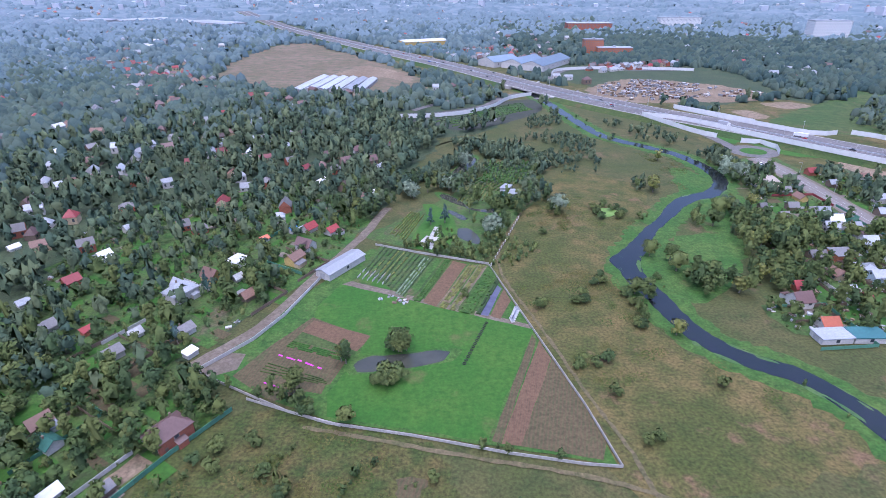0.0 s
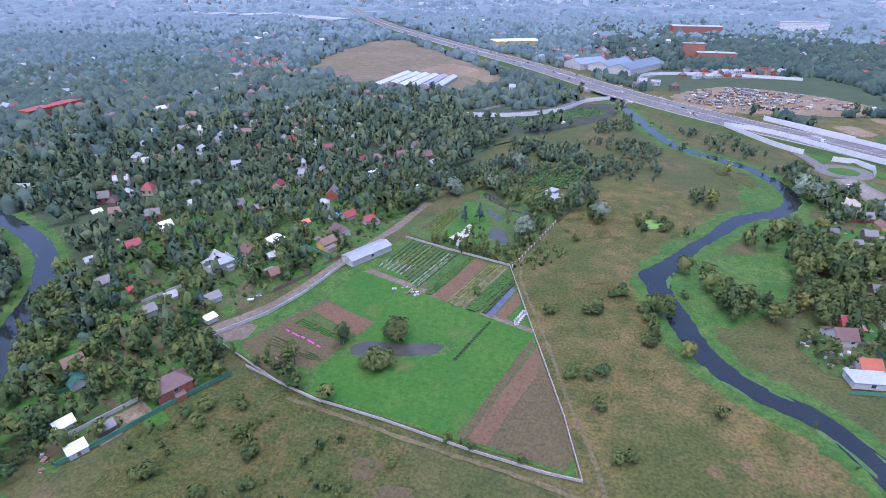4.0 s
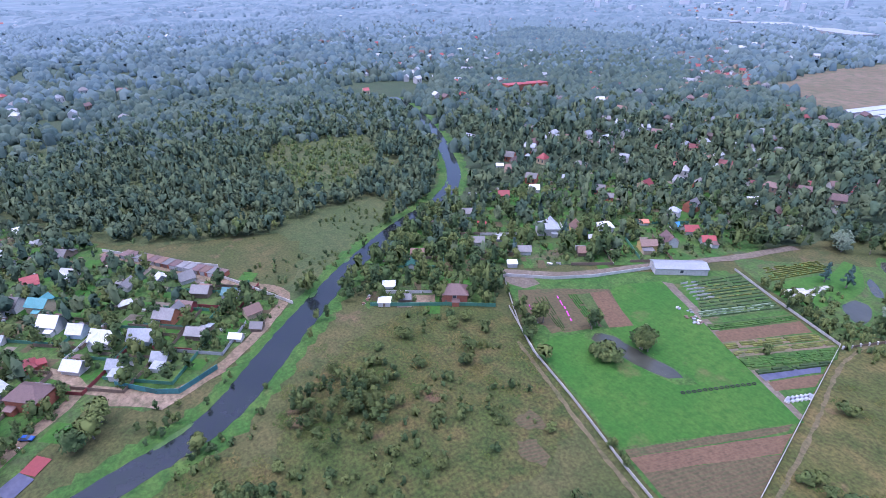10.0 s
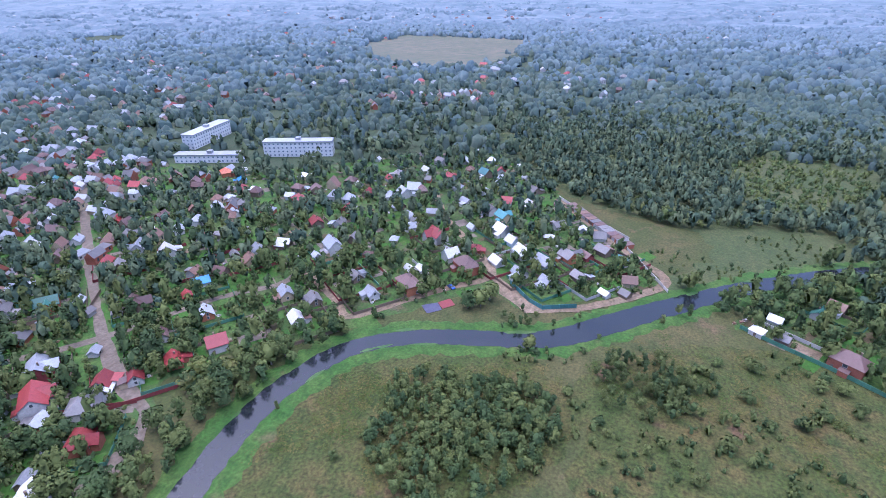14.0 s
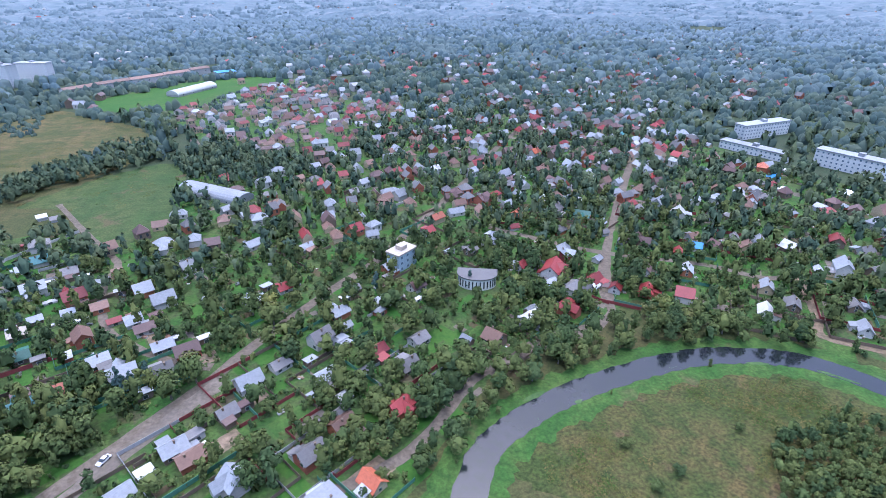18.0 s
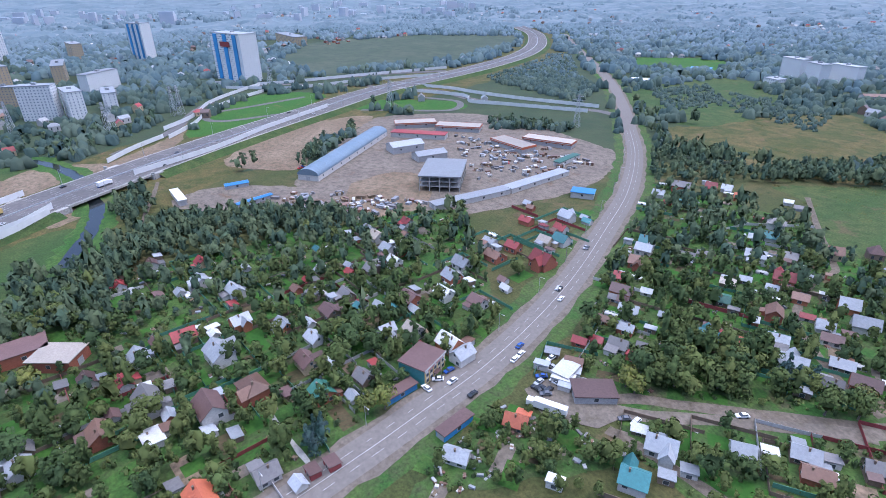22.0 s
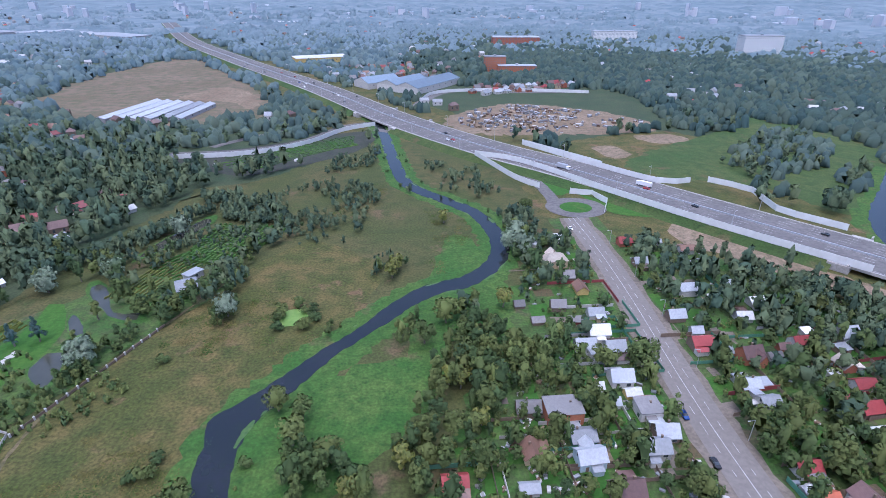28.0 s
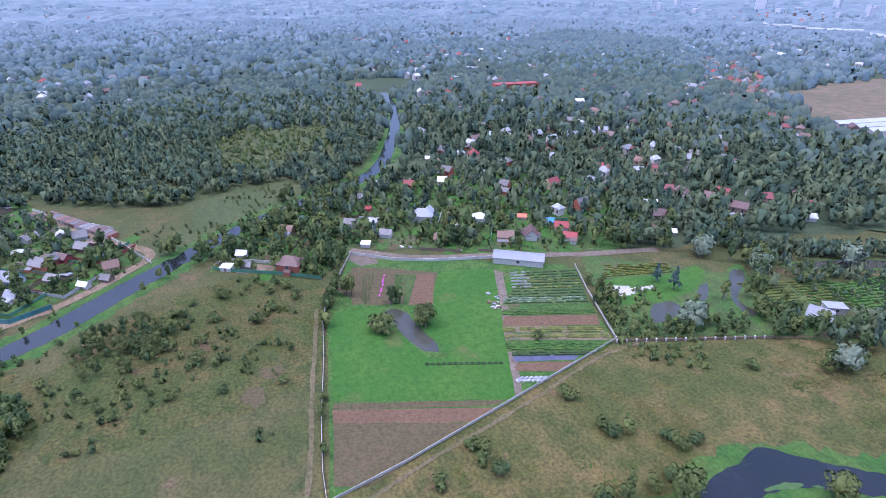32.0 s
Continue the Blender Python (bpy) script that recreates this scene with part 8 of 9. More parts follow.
# shrubs over the valley grass
for k, poly in enumerate(([(77, 466), (112, 485), (130, 418), (115, 368), (85, 367), (46, 436)], [(132, 356), (146, 351), (144, 328), (126, 323)], [(131, 515), (150, 490), (150, 440), (138, 455)], [(150, 520), (200, 500), (205, 440), (165, 460)], [(90, 540), (118, 560), (112, 490), (70, 480)])):
    woods("valley_bushes", poly, 20, 330 + k, "rounded willow shrubs in valley grass", (0.22, 0.66), gaps=0.06)
woods("street_grove", [(259, -54), (262, -70), (250, -95), (228, -108), (216, -86), (223, -68), (239, -50)], 34, 340, "tall broad trees beside the village street", (0.8, 1.25))
# along the river and round the meadows
for k, (poly, area, sz) in enumerate((
    ([(-111, 76), (-139, 98), (-162, 134), (-144, 136), (-110, 93), (-101, 75)], 22, (0.5, 1.0)), ([(-106, 58), (-114, 69), (-96, 66), (-86, 55)], 30, (0.3, 0.6)), ([(13, -13), (-9, -5), (-31, 7), (-26, 23), (-7, 30), (10, 19)], 14, (0.4, 0.75)),
    ([(-49, -2), (-64, 2), (-59, 16), (-47, 13)], 14, (0.5, 0.8)), ([(-51, 32), (-68, 57), (-54, 67), (-35, 64), (-28, 39)], 16, (0.35, 0.6)), ([(-53, 54), (-62, 79), (-36, 70), (-29, 54)], 16, (0.3, 0.55)), ([(-46, 53), (-65, 69), (-49, 75), (-30, 58)], 18, (0.3, 0.6)),
    ([(129, -49), (118, -77), (104, -85), (86, -89), (73, -85), (55, -91), (53, -82), (80, -71), (99, -61), (111, -43)], 22, (0.5, 0.95)), ([(66, -72), (69, -89), (36, -96), (19, -98), (-7, -87), (-17, -78), (6, -81), (26, -79)], 26, (0.5, 0.95)), ([(27, -93), (7, -103), (-12, -87), (-40, -77), (-34, -64), (0, -73), (29, -81)], 24, (0.5, 0.9)),
    ([(350, -300), (317, -328), (277, -370), (275, -399), (319, -419), (340, -361), (363, -330)], 20, (0.5, 0.95)), ([(269, -372), (225, -385), (170, -344), (153, -314), (184, -297), (245, -334)], 22, (0.5, 0.95)), ([(185, -45), (179, -48), (156, -80), (140, -89), (127, -93), (115, -87), (110, -70), (110, -54), (123, -31)], 42, (0.5, 0.95)),
    ([(628, -521), (613, -618), (505, -514), (538, -439)], 40, (0.3, 0.5)), ([(559, -586), (428, -576), (398, -470), (488, -487)], 40, (0.3, 0.5)), ([(1040, -554), (977, -715), (709, -479), (767, -396), (889, -401)], 50, (0.3, 0.5)),
    ([(14, -31), (-20, -32), (-30, -9), (-24, 9), (-6, 24), (2, 24), (39, 3), (31, -12)], 9, (0.35, 0.62)), ([(-56, -12), (-75, -9), (-84, 8), (-69, 16), (-56, 6)], 20, (0.3, 0.5)),
    ([(118, 202), (112, 232), (126, 224), (138, 213), (140, 205)], 20, (0.6, 1.1)), ([(140, 205), (155, 244), (173, 271), (193, 305), (203, 307), (198, 268), (179, 237), (171, 210)], 22, (0.6, 1.1)), ([(156, 269), (155, 291), (184, 313), (187, 288), (169, 267)], 26, (0.5, 1.0)),
    ([(137, 280), (150, 295), (164, 284), (156, 269)], 24, (0.4, 0.8)), ([(193, 403), (211, 414), (221, 391), (207, 337), (198, 353)], 20, (0.5, 0.9)), ([(81, 197), (89, 184), (84, 176), (78, 188)], 14, (0.4, 0.7)), ([(112, 287), (123, 295), (127, 285), (118, 282)], 14, (0.3, 0.6)),
    ([(36, 296), (67, 316), (72, 334), (58, 338), (40, 318), (24, 299)], 18, (0.5, 0.9)), ([(22, 249), (17, 279), (28, 277), (33, 261)], 14, (0.4, 0.7)), ([(13, 297), (10, 319), (-12, 341), (-8, 356), (21, 326), (26, 299)], 20, (0.6, 1.0)), ([(64, 291), (62, 303), (70, 312), (75, 300), (69, 290)], 12, (0.35, 0.6)),
    ([(31, 414), (72, 402), (80, 398), (39, 437), (4, 443)], 12, (0.6, 0.9)), ([(-9, 249), (4, 250), (19, 236), (1, 241)], 14, (0.3, 0.6)), ([(13, 243), (22, 254), (27, 289), (40, 298), (43, 290), (23, 238)], 14, (0.3, 0.65)), ([(25, 331), (45, 311), (61, 339), (66, 331), (48, 297), (33, 303)], 22, (0.5, 0.9)),
    ([(93, 445), (118, 428), (121, 384), (100, 388)], 40, (0.4, 0.8)), ([(153, 505), (196, 498), (192, 439), (166, 446)], 60, (0.4, 0.8)), ([(415, 251), (441, 235), (473, 194), (461, 172), (435, 211), (408, 241)], 14, (0.5, 0.9)), ([(382, 187), (418, 159), (437, 130), (455, 111), (458, 91), (396, 120), (376, 145), (367, 176)], 22, (0.6, 1.1)),
    ([(464, 112), (489, 62), (469, -4), (455, -29), (436, 4), (444, 65)], 20, (0.6, 1.0)), ([(339, 329), (363, 302), (363, 251), (354, 246), (334, 290), (315, 306)], 24, (0.5, 0.9)), ([(540, 108), (585, 86), (531, 79), (506, 95)], 20, (0.6, 1.1)), ([(647, -118), (602, -76), (556, -30), (576, -27), (626, -75)], 30, (0.5, 0.9)),
    ([(607, -241), (541, -296), (525, -281), (579, -227)], 22, (0.6, 0.9)), ([(451, -304), (355, -305), (331, -371), (315, -357), (360, -256), (400, -240)], 34, (0.5, 0.95)), ([(624, -385), (790, -390), (846, -551), (670, -474)], 45, (0.5, 0.9)), ([(216, 774), (275, 807), (263, 777), (215, 727)], 30, (0.6, 1.0)), ([(392, 516), (497, 618), (521, 566), (459, 494), (398, 469)], 60, (0.6, 1.1)),
    ([(478, 493), (499, 492), (460, 447), (452, 453)], 40, (0.6, 1.1)), ([(-76, 140), (-47, 130), (-40, 125), (-21, 128), (-64, 140)], 30, (0.5, 1.0)), ([(-88, 143), (-70, 143), (-73, 125), (-86, 135)], 26, (0.5, 1.0)), ([(24, 113), (-8, 123), (26, 116), (47, 111)], 24, (0.2, 0.45)), ([(-119, 100), (-180, 151), (-181, 179), (-105, 152), (-103, 139), (-139, 123)], 30, (0.5, 1.0)),
    ([(181, 320), (192, 279), (191, 244), (175, 236), (158, 254), (158, 278)], 24, (0.5, 1.0)), ([(509, 80), (500, 42), (436, -24), (425, -5), (473, 41), (470, 79)], 18, (0.5, 0.9)), ([(3, 378), (77, 398), (71, 378), (32, 378), (22, 343), (2, 343)], 14, (0.35, 0.6)), ([(39, 295), (69, 378), (76, 378), (45, 287)], 18, (0.6, 1.0)), ([(-20, 337), (25, 406), (80, 391), (76, 398), (21, 419), (-26, 345)], 5, (0.5, 0.75)), ([(30, 382), (74, 392), (62, 344), (25, 341)], 14, (0.2, 0.35)), ([(-25, 251), (-7, 241), (16, 235), (16, 244), (-7, 257)], 14, (0.3, 0.6)), ([(-43, 289), (-24, 320), (-19, 347), (-37, 359), (-54, 335), (-67, 296)], 26, (0.6, 1.0)), ([(255, 14), (236, -4), (220, -1), (245, 24)], 22, (0.4, 0.8)), ([(453, 155), (465, 132), (488, 106), (496, 75), (466, 73), (436, 108), (405, 114), (406, 139)], 26, (0.5, 1.0)),
)):
    woods("thicket", poly, area, 200 + k, "dense green bushes and young trees", sz)
woods("meadow_bushes", [(-4, -18), (-49, 0), (-67, 44), (-88, 105), (-40, 128), (3, 110), (12, -6)], 26, 300, "scattered low bushes in rough meadow", (0.12, 0.36), bushes=True, gaps=0.12)
woods("meadow_bushes", [(-66, 37), (-96, 66), (-46, 126), (40, 107), (-19, 55), (-49, 29)], 28, 301, "scattered low bushes in rough meadow", (0.12, 0.34), bushes=True, gaps=0.14)
for k, (nm, poly) in enumerate(VILLAGES.items()):
    woods("garden_trees", poly, {"dacha": 36, "east": 34, "bank": 32, "north_east": 30, "south": 36}.get(nm, 44), 10 + k, "garden trees between village houses", (0.4, 1.1) if nm == "dacha" else (0.32, 1.08))
    woods("garden_bushes", poly, 15, 30 + k, "low garden bushes and hedges", (0.1, 0.3), bushes=True)
woods("garden_bushes", [(-16, 253), (2, 278), (30, 267), (52, 253), (41, 239), (33, 229), (2, 242)], 12, 55, "low garden bushes and hedges", (0.14, 0.32), bushes=True)
woods("estate_trees", FARV["cottage_estate"][0], 75, 57, "young trees between estate cottages", (0.25, 0.6))
block_poly(VILLAGES["dacha"])
woods("dacha_trees", WOODS["dacha_wood"], 54, 1, "dense mixed trees between dacha houses", (0.7, 1.35), gaps=-0.4)
SCRUB = [(-204, 168), (-155, 114), (-131, 74), (-119, 44), (-151, 38), (-196, 57), (-217, 104), (-224, 144)]
woods("birch_scrub", SCRUB, 24, 8, "low bushes in rough grass below the young wood", (0.08, 0.26), bushes=True, gaps=0.05)
block_poly([(-196, 150), (-155, 108), (-135, 72), (-125, 46), (-150, 40), (-194, 60), (-214, 104), (-218, 138)])
HEATH = [(-371, 117), (-362, 195), (-290, 183), (-240, 138), (-255, 98), (-320, 92)]
woods("birch_scrub", HEATH, 8, 9, "low willow scrub in a wood clearing", (0.16, 0.45), bushes=True)
block_poly(HEATH)
woods("birch_wood", WOODS["birch_wood"], 21, 2, "young birch and alder wood beside the river", (0.5, 1.05), gaps=-0.36)
woods("birch_scrub", WOODS["birch_wood"], 60, 3, "low willow scrub in the young wood", (0.15, 0.3), bushes=True)


for nm, poly, mat, lab, rag in LANDS:
    block_poly(poly)
woods("eastern_wood", [(402, 379), (498, 460), (580, 555), (454, 735), (262, 891), (345, 1350), (782, 1139), (1192, 867), (1127, 530), (852, 365), (597, 300), (458, 319)], 110, 310, "dark mixed forest beyond the motorway", (0.9, 1.5), needles=LEAF_PINE)
# tall weeds in patches of the meadows
for k, (poly, area) in enumerate((([(-66, 37), (-96, 66), (-46, 126), (40, 107), (-19, 55), (-49, 29)], 22), ([(-4, -18), (-49, 0), (-67, 44), (-88, 105), (-40, 128), (3, 110), (12, -6)], 22), ([(24, 232), (78, 233), (88, 188), (106, 152), (135, 116), (123, 100), (51, 104), (46, 159)], 26),
                                  ([(28, 234), (51, 293), (87, 371), (110, 498), (138, 464), (183, 401), (180, 345), (125, 295), (82, 239), (96, 199), (40, 191)], 30), ([(95, -32), (38, -61), (-12, -53), (-39, 0), (-12, 32)], 9), ([(489, -367), (456, -535), (410, -573), (198, -281), (266, -220)], 70))):
    p = sow(poly, area, 700 + k, (0.35, 1.15), free=False)
    p = p[[noise.noise(Vector((a * 0.035, b * 0.035, 2.5 + k))) + noise.noise(Vector((a * 0.011, b * 0.011, 9.5))) > (-0.05 if k == 4 else 0.12 if k in (0, 1, 5) else 0.32) and np.min(np.hypot(RL[:, 0] - a, RL[:, 1] - b)) > 9 for a, b in p[:, :2]]]
    scatter("tall_weeds", WEED_T, p, WEED, "patches of tall green weeds in a rough meadow", "weeds")

# reeds and low willows along the river's edges
rr = np.random.default_rng(90)
reed, low = [], []
for q in smooth_line(RIVER[3:-4], 1.6):
    if noise.noise(Vector((q[0] * 0.045, q[1] * 0.045, 6.5))) > -0.12:
        d, a = rr.uniform(4.6, 8.5) * rr.choice((-1, 1)), rr.uniform(0, 6.28)
        reed.append((q[0] + d * math.cos(a), q[1] + d * math.sin(a), rr.uniform(0.3, 0.8)))
    if noise.noise(Vector((q[0] * 0.03, q[1] * 0.03, 1.5))) > 0.16 and rr.random() < 0.3:
        a, d = rr.uniform(0, 6.28), rr.uniform(6.5, 9.5)
        low.append((q[0] + d * math.cos(a), q[1] + d * math.sin(a), rr.uniform(0.14, 0.42)))
RD = smooth_line(RIVER, 1.0)
reed = [p for p in reed if np.min(np.hypot(RD[:, 0] - p[0], RD[:, 1] - p[1])) > 4.3]
low = [p for p in low if np.min(np.hypot(RD[:, 0] - p[0], RD[:, 1] - p[1])) > 5.5]
scatter("river_reeds", WEED_T, reed, LUSH, "tall green reeds along the river's edges", "reeds")
scatter("bank_bushes", FINE_T, low, LEAF, "low willow bushes on the river bank", "bushes")

# reeds round the farm pond
pond = smooth_line([(-31, 152), (-33, 156), (-29, 161), (-20, 162), (-13, 163), (-2, 165), (3, 164), (0, 159), (-7, 156), (-19, 154), (-27, 152)], 1.2, True)
pr = np.random.default_rng(31)
scatter("pond_reeds", WEED_T, [(x + pr.uniform(-1.2, 1.2), y + pr.uniform(-1.2, 1.2), pr.uniform(0.2, 0.6)) for x, y in pond if pr.random() < 0.9], GOLD, "yellowish reeds round a farm pond", "reeds")

# ---- land beyond ----
rng = np.random.default_rng(77)
n = 40000
ang = rng.uniform(0, 2 * math.pi, n)
rad = rng.uniform(430, 1850, n)
px, py = 150 + rad * np.cos(ang), 60 + rad * np.sin(ang)
gi, gj = ((px - LOW) / CELL).astype(int), ((py - LOW) / CELL).astype(int)
ok = np.ones(n, bool)
inb = (gi >= 0) & (gi < SIDE) & (gj >= 0) & (gj < SIDE)
ok[inb] &= ~TAKEN[gj[inb], gi[inb]]
OPEN = [[(553, 163), (731, 46), (791, -152), (684, -175), (619, -51), (586, 15), (489, 158)], [(70, 340), (83, 386), (35, 448), (102, 561), (198, 542), (223, 407), (185, 323)], [(-230, 41), (-157, 76), (-104, 59), (-128, 16)], [(666, -183), (463, -280), (608, -423), (959, -714), (1093, -707), (887, -317)], [(156, 626), (219, 768), (355, 763), (311, 578), (189, 592)]]
OPEN += [WOODS["dacha_wood"], WOODS["birch_wood"], *VILLAGES.values()]
for poly in OPEN:
    ok &= ~inside(poly, px, py)
patchy = np.array([noise.noise(Vector((a * 0.0035, b * 0.0035, 0.5))) for a, b in zip(px, py)])
ok &= patchy > -0.62
P = np.stack([px, py, rng.uniform(0.75, 1.3, n)], 1)[ok]
R = np.hypot(P[:, 0] - 150, P[:, 1] - 60) * rng.uniform(0.8, 1.25, len(P))
BIG_T = [grove_arrays(s + 60, 2, 7.5, 4.8, 4.2) for s in range(8)]
# haze over the mixed woods is painted into their leaf colours, band by band
scatter("outer_woods", MID_T, P[R < 545] * (1, 1, 1.1), LEAF_MID_HAZE, "mixed woods around the villages")
PINE = (P[:, 1] - 60 > 0.12 * (P[:, 0] - 150)) & (P[:, 0] > 120)
scatter("outer_woods", FAR_T, P[(R >= 545) & (R < 950) & ~PINE], LEAF_FAR_HAZE, "wide mixed woods beyond the villages")
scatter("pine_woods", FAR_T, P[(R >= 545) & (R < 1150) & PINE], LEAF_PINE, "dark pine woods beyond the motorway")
scatter("outer_woods", BIG_T, P[(R >= 950) & (R < 1420) & ~PINE] * (1, 1, 1.3), LEAF_RIM_HAZE, "wide mixed woods beyond the villages")
scatter("outer_woods", BIG_T, P[(R >= 1150) & (R < 1420) & PINE] * (1, 1, 1.3), LEAF_FAR_HAZE, "dark pine woods beyond the motorway")
scatter("outer_woods", BIG_T, P[R >= 1420] * (1, 1, 1.4), LEAF_EDGE_HAZE, "hazy pale mixed woods at the edge of the valley")


n = 7500
ang, rad = rng.uniform(0, 2 * math.pi, n), rng.uniform(1760, 3700, n)
px, py = 150 + rad * np.cos(ang), 60 + rad * np.sin(ang)
far = np.array([noise.noise(Vector((a * 0.0025, b * 0.0025, 3.5))) > -0.25 and np.min(np.hypot(HWL[:, 0] - a, HWL[:, 1] - b)) > 70 for a, b in zip(px, py)])
# the palest leaf colour, with the most haze painted in
scatter("outer_woods", BIG_T, np.stack([px, py, rng.uniform(1.5, 2.4, n)], 1)[far], LEAF_EDGE_HAZE, "hazy pale mixed woods at the edge of the valley")

# rubble and stacked goods on the works ground
def clutter(poly, count, seed, label, k=1.0, name="stacked_goods", free=False):
    rg = random.Random(seed)
    for mt, word in ((WW, "white"), (RG, "grey"), (BARE, "brown"), (ROOFS["d"][1], "dark"), (ROOFS["b"][1], "rusty")):
        v, f = [], []
        for x, y, s in sow(poly, 8, seed + len(word) * 13, free=free)[:count // 5]:
            w, d, h = k * rg.uniform(0.8, 3.2), k * rg.uniform(0.6, 1.6), k * rg.uniform(0.5, 2.4)
            bv, bf = box(-w, -d, 0.05, w, d, h)
            a = rg.uniform(0, 3.1)
            n0 = len(v)
            v += [(x + p * math.cos(a) - q * math.sin(a), y + p * math.sin(a) + q * math.cos(a), r) for p, q, r in bv]
            f += [tuple(i + n0 for i in t) for t in bf]
        tagged(new(name, mesh_of(name, v, f, mt)), word + " " + label, "goods", kind="stuff")


clutter([(-28, 201), (-26, 206), (-13, 199), (-16, 195)], 40, 4, "sacks and boards on the farm lawn", 0.35, "farm_goods")
clutter([(579, -181), (490, -228), (441, -231), (440, -182), (464, -122)], 300, 5, "pallets and stacked building goods on dusty ground")
clutter([(515, 9), (499, -26), (442, -75), (437, -48), (472, 6)], 190, 6, "containers and scrap on dusty ground")
clutter([(180, 660), (207, 710), (266, 745), (340, 708), (385, 650), (300, 612), (211, 615)], 420, 7, "rubble and huts on building ground")
clutter([(200, 690), (266, 745), (330, 712), (300, 650), (215, 635)], 260, 8, "rubble and huts on building ground")
for k, (nm, poly) in enumerate(VILLAGES.items()):
    clutter(poly, {"south": 500, "east": 420, "west": 420}.get(nm, 150), 900 + 20 * k, "woodpiles, barrels and sheets lying in gardens", 0.42, "garden_clutter", True)
# distance: woods whose bluish haze is painted into the colour
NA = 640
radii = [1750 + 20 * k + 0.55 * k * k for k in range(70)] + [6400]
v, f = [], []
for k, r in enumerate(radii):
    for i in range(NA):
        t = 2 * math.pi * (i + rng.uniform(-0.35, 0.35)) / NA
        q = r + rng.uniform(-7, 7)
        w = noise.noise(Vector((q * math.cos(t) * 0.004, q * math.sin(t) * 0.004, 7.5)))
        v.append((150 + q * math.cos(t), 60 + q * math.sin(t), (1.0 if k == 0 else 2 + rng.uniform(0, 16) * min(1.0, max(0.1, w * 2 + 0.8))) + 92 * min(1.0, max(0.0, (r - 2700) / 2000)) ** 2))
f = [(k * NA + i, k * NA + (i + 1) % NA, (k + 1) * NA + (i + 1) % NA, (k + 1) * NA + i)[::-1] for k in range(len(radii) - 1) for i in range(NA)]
tagged(new("backdrop", mesh_of("backdrop", v, f, HAZY_BACKWOOD)), "hazy bluish distant woods towards the horizon", "distance", kind="structure")
# far town, with pale bluish haze painted into its colour
HAZY_TOWN = material("distant_town", (0.4, 0.44, 0.5), (0.52, 0.52, 0.55), None, 0.01, 0.1)
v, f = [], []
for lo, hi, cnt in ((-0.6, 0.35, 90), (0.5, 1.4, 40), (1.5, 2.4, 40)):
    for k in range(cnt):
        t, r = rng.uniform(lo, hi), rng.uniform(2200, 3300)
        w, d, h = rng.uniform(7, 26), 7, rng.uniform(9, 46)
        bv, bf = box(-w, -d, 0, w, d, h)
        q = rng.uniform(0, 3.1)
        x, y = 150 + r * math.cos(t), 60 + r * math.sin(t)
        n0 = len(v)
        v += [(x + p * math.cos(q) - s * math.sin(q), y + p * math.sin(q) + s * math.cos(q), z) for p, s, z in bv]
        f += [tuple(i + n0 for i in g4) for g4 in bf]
tagged(new("distant_town", mesh_of("distant_town", v, f, HAZY_TOWN)), "hazy pale tower blocks of a distant town", "town", kind="stuff")
# ---- cars, lamps, masts ----
def car_meshes(mat):
    L, W = 2.2, 0.88
    prof = [(-L, 0.35), (-L, 0.85), (-1.5, 0.98), (1.0, 0.95), (2.05, 0.75), (L, 0.4)]
    v = [(x, s * W, z) for s in (-1, 1) for x, z in prof]
    m = len(prof)
    f = [(i, (i + 1) % m, m + (i + 1) % m, m + i) for i in range(m)] + [tuple(range(m - 1, -1, -1)), tuple(range(m, 2 * m))]
    body = mesh_of("body", v, f, mat)
    cab = [(-1.75, 0.95), (-1.2, 1.42), (0.3, 1.45), (1.05, 0.94)]
    v = [(x, s * W * (0.92 if z < 1 else 0.78), z) for s in (-1, 1) for x, z in cab]
    f = [(i, (i + 1) % 4, 4 + (i + 1) % 4, 4 + i) for i in range(4)] + [(3, 2, 1, 0), (4, 5, 6, 7)]
    glass = mesh_of("glazing", v, f, GLASS)
    roof = boxes("roof", mat, (-1.15, -0.66, 1.43, 0.28, 0.66, 1.47))
    return body, glass, roof


def wheel_mesh(r, w):
    n = 10
    v = [(r * math.cos(2 * math.pi * i / n), s * w, r * math.sin(2 * math.pi * i / n)) for s in (-1, 1) for i in range(n)]
    f = [(i, (i + 1) % n, n + (i + 1) % n, n + i) for i in range(n)] + [tuple(range(n)), tuple(range(2 * n - 1, n - 1, -1))]
    return mesh_of("wheel", v, f, TYRE)


WHEEL, BIGWHEEL = wheel_mesh(0.33, 0.11), wheel_mesh(0.5, 0.15)
CARNAMES = ("white", "black", "silver", "red", "blue", "grey")
CARSETS = [car_meshes(m) for m in CARS]


def car(k, x, y, z, yaw, where):
    ob = tagged(new("car"), f"{CARNAMES[k]} saloon car on {where}", "car", "cars")
    ob.matrix_world = pose(x, y, z, 0, 0, yaw)
    b, g, r = CARSETS[k]
    part("body", b, ob)
    part("glazing", g, ob)
    part("roof", r, ob)
    for wx in (-1.35, 1.35):
        for wy in (-0.8, 0.8):
            part("wheel", WHEEL, ob, m=pose(wx, wy, 0.33))


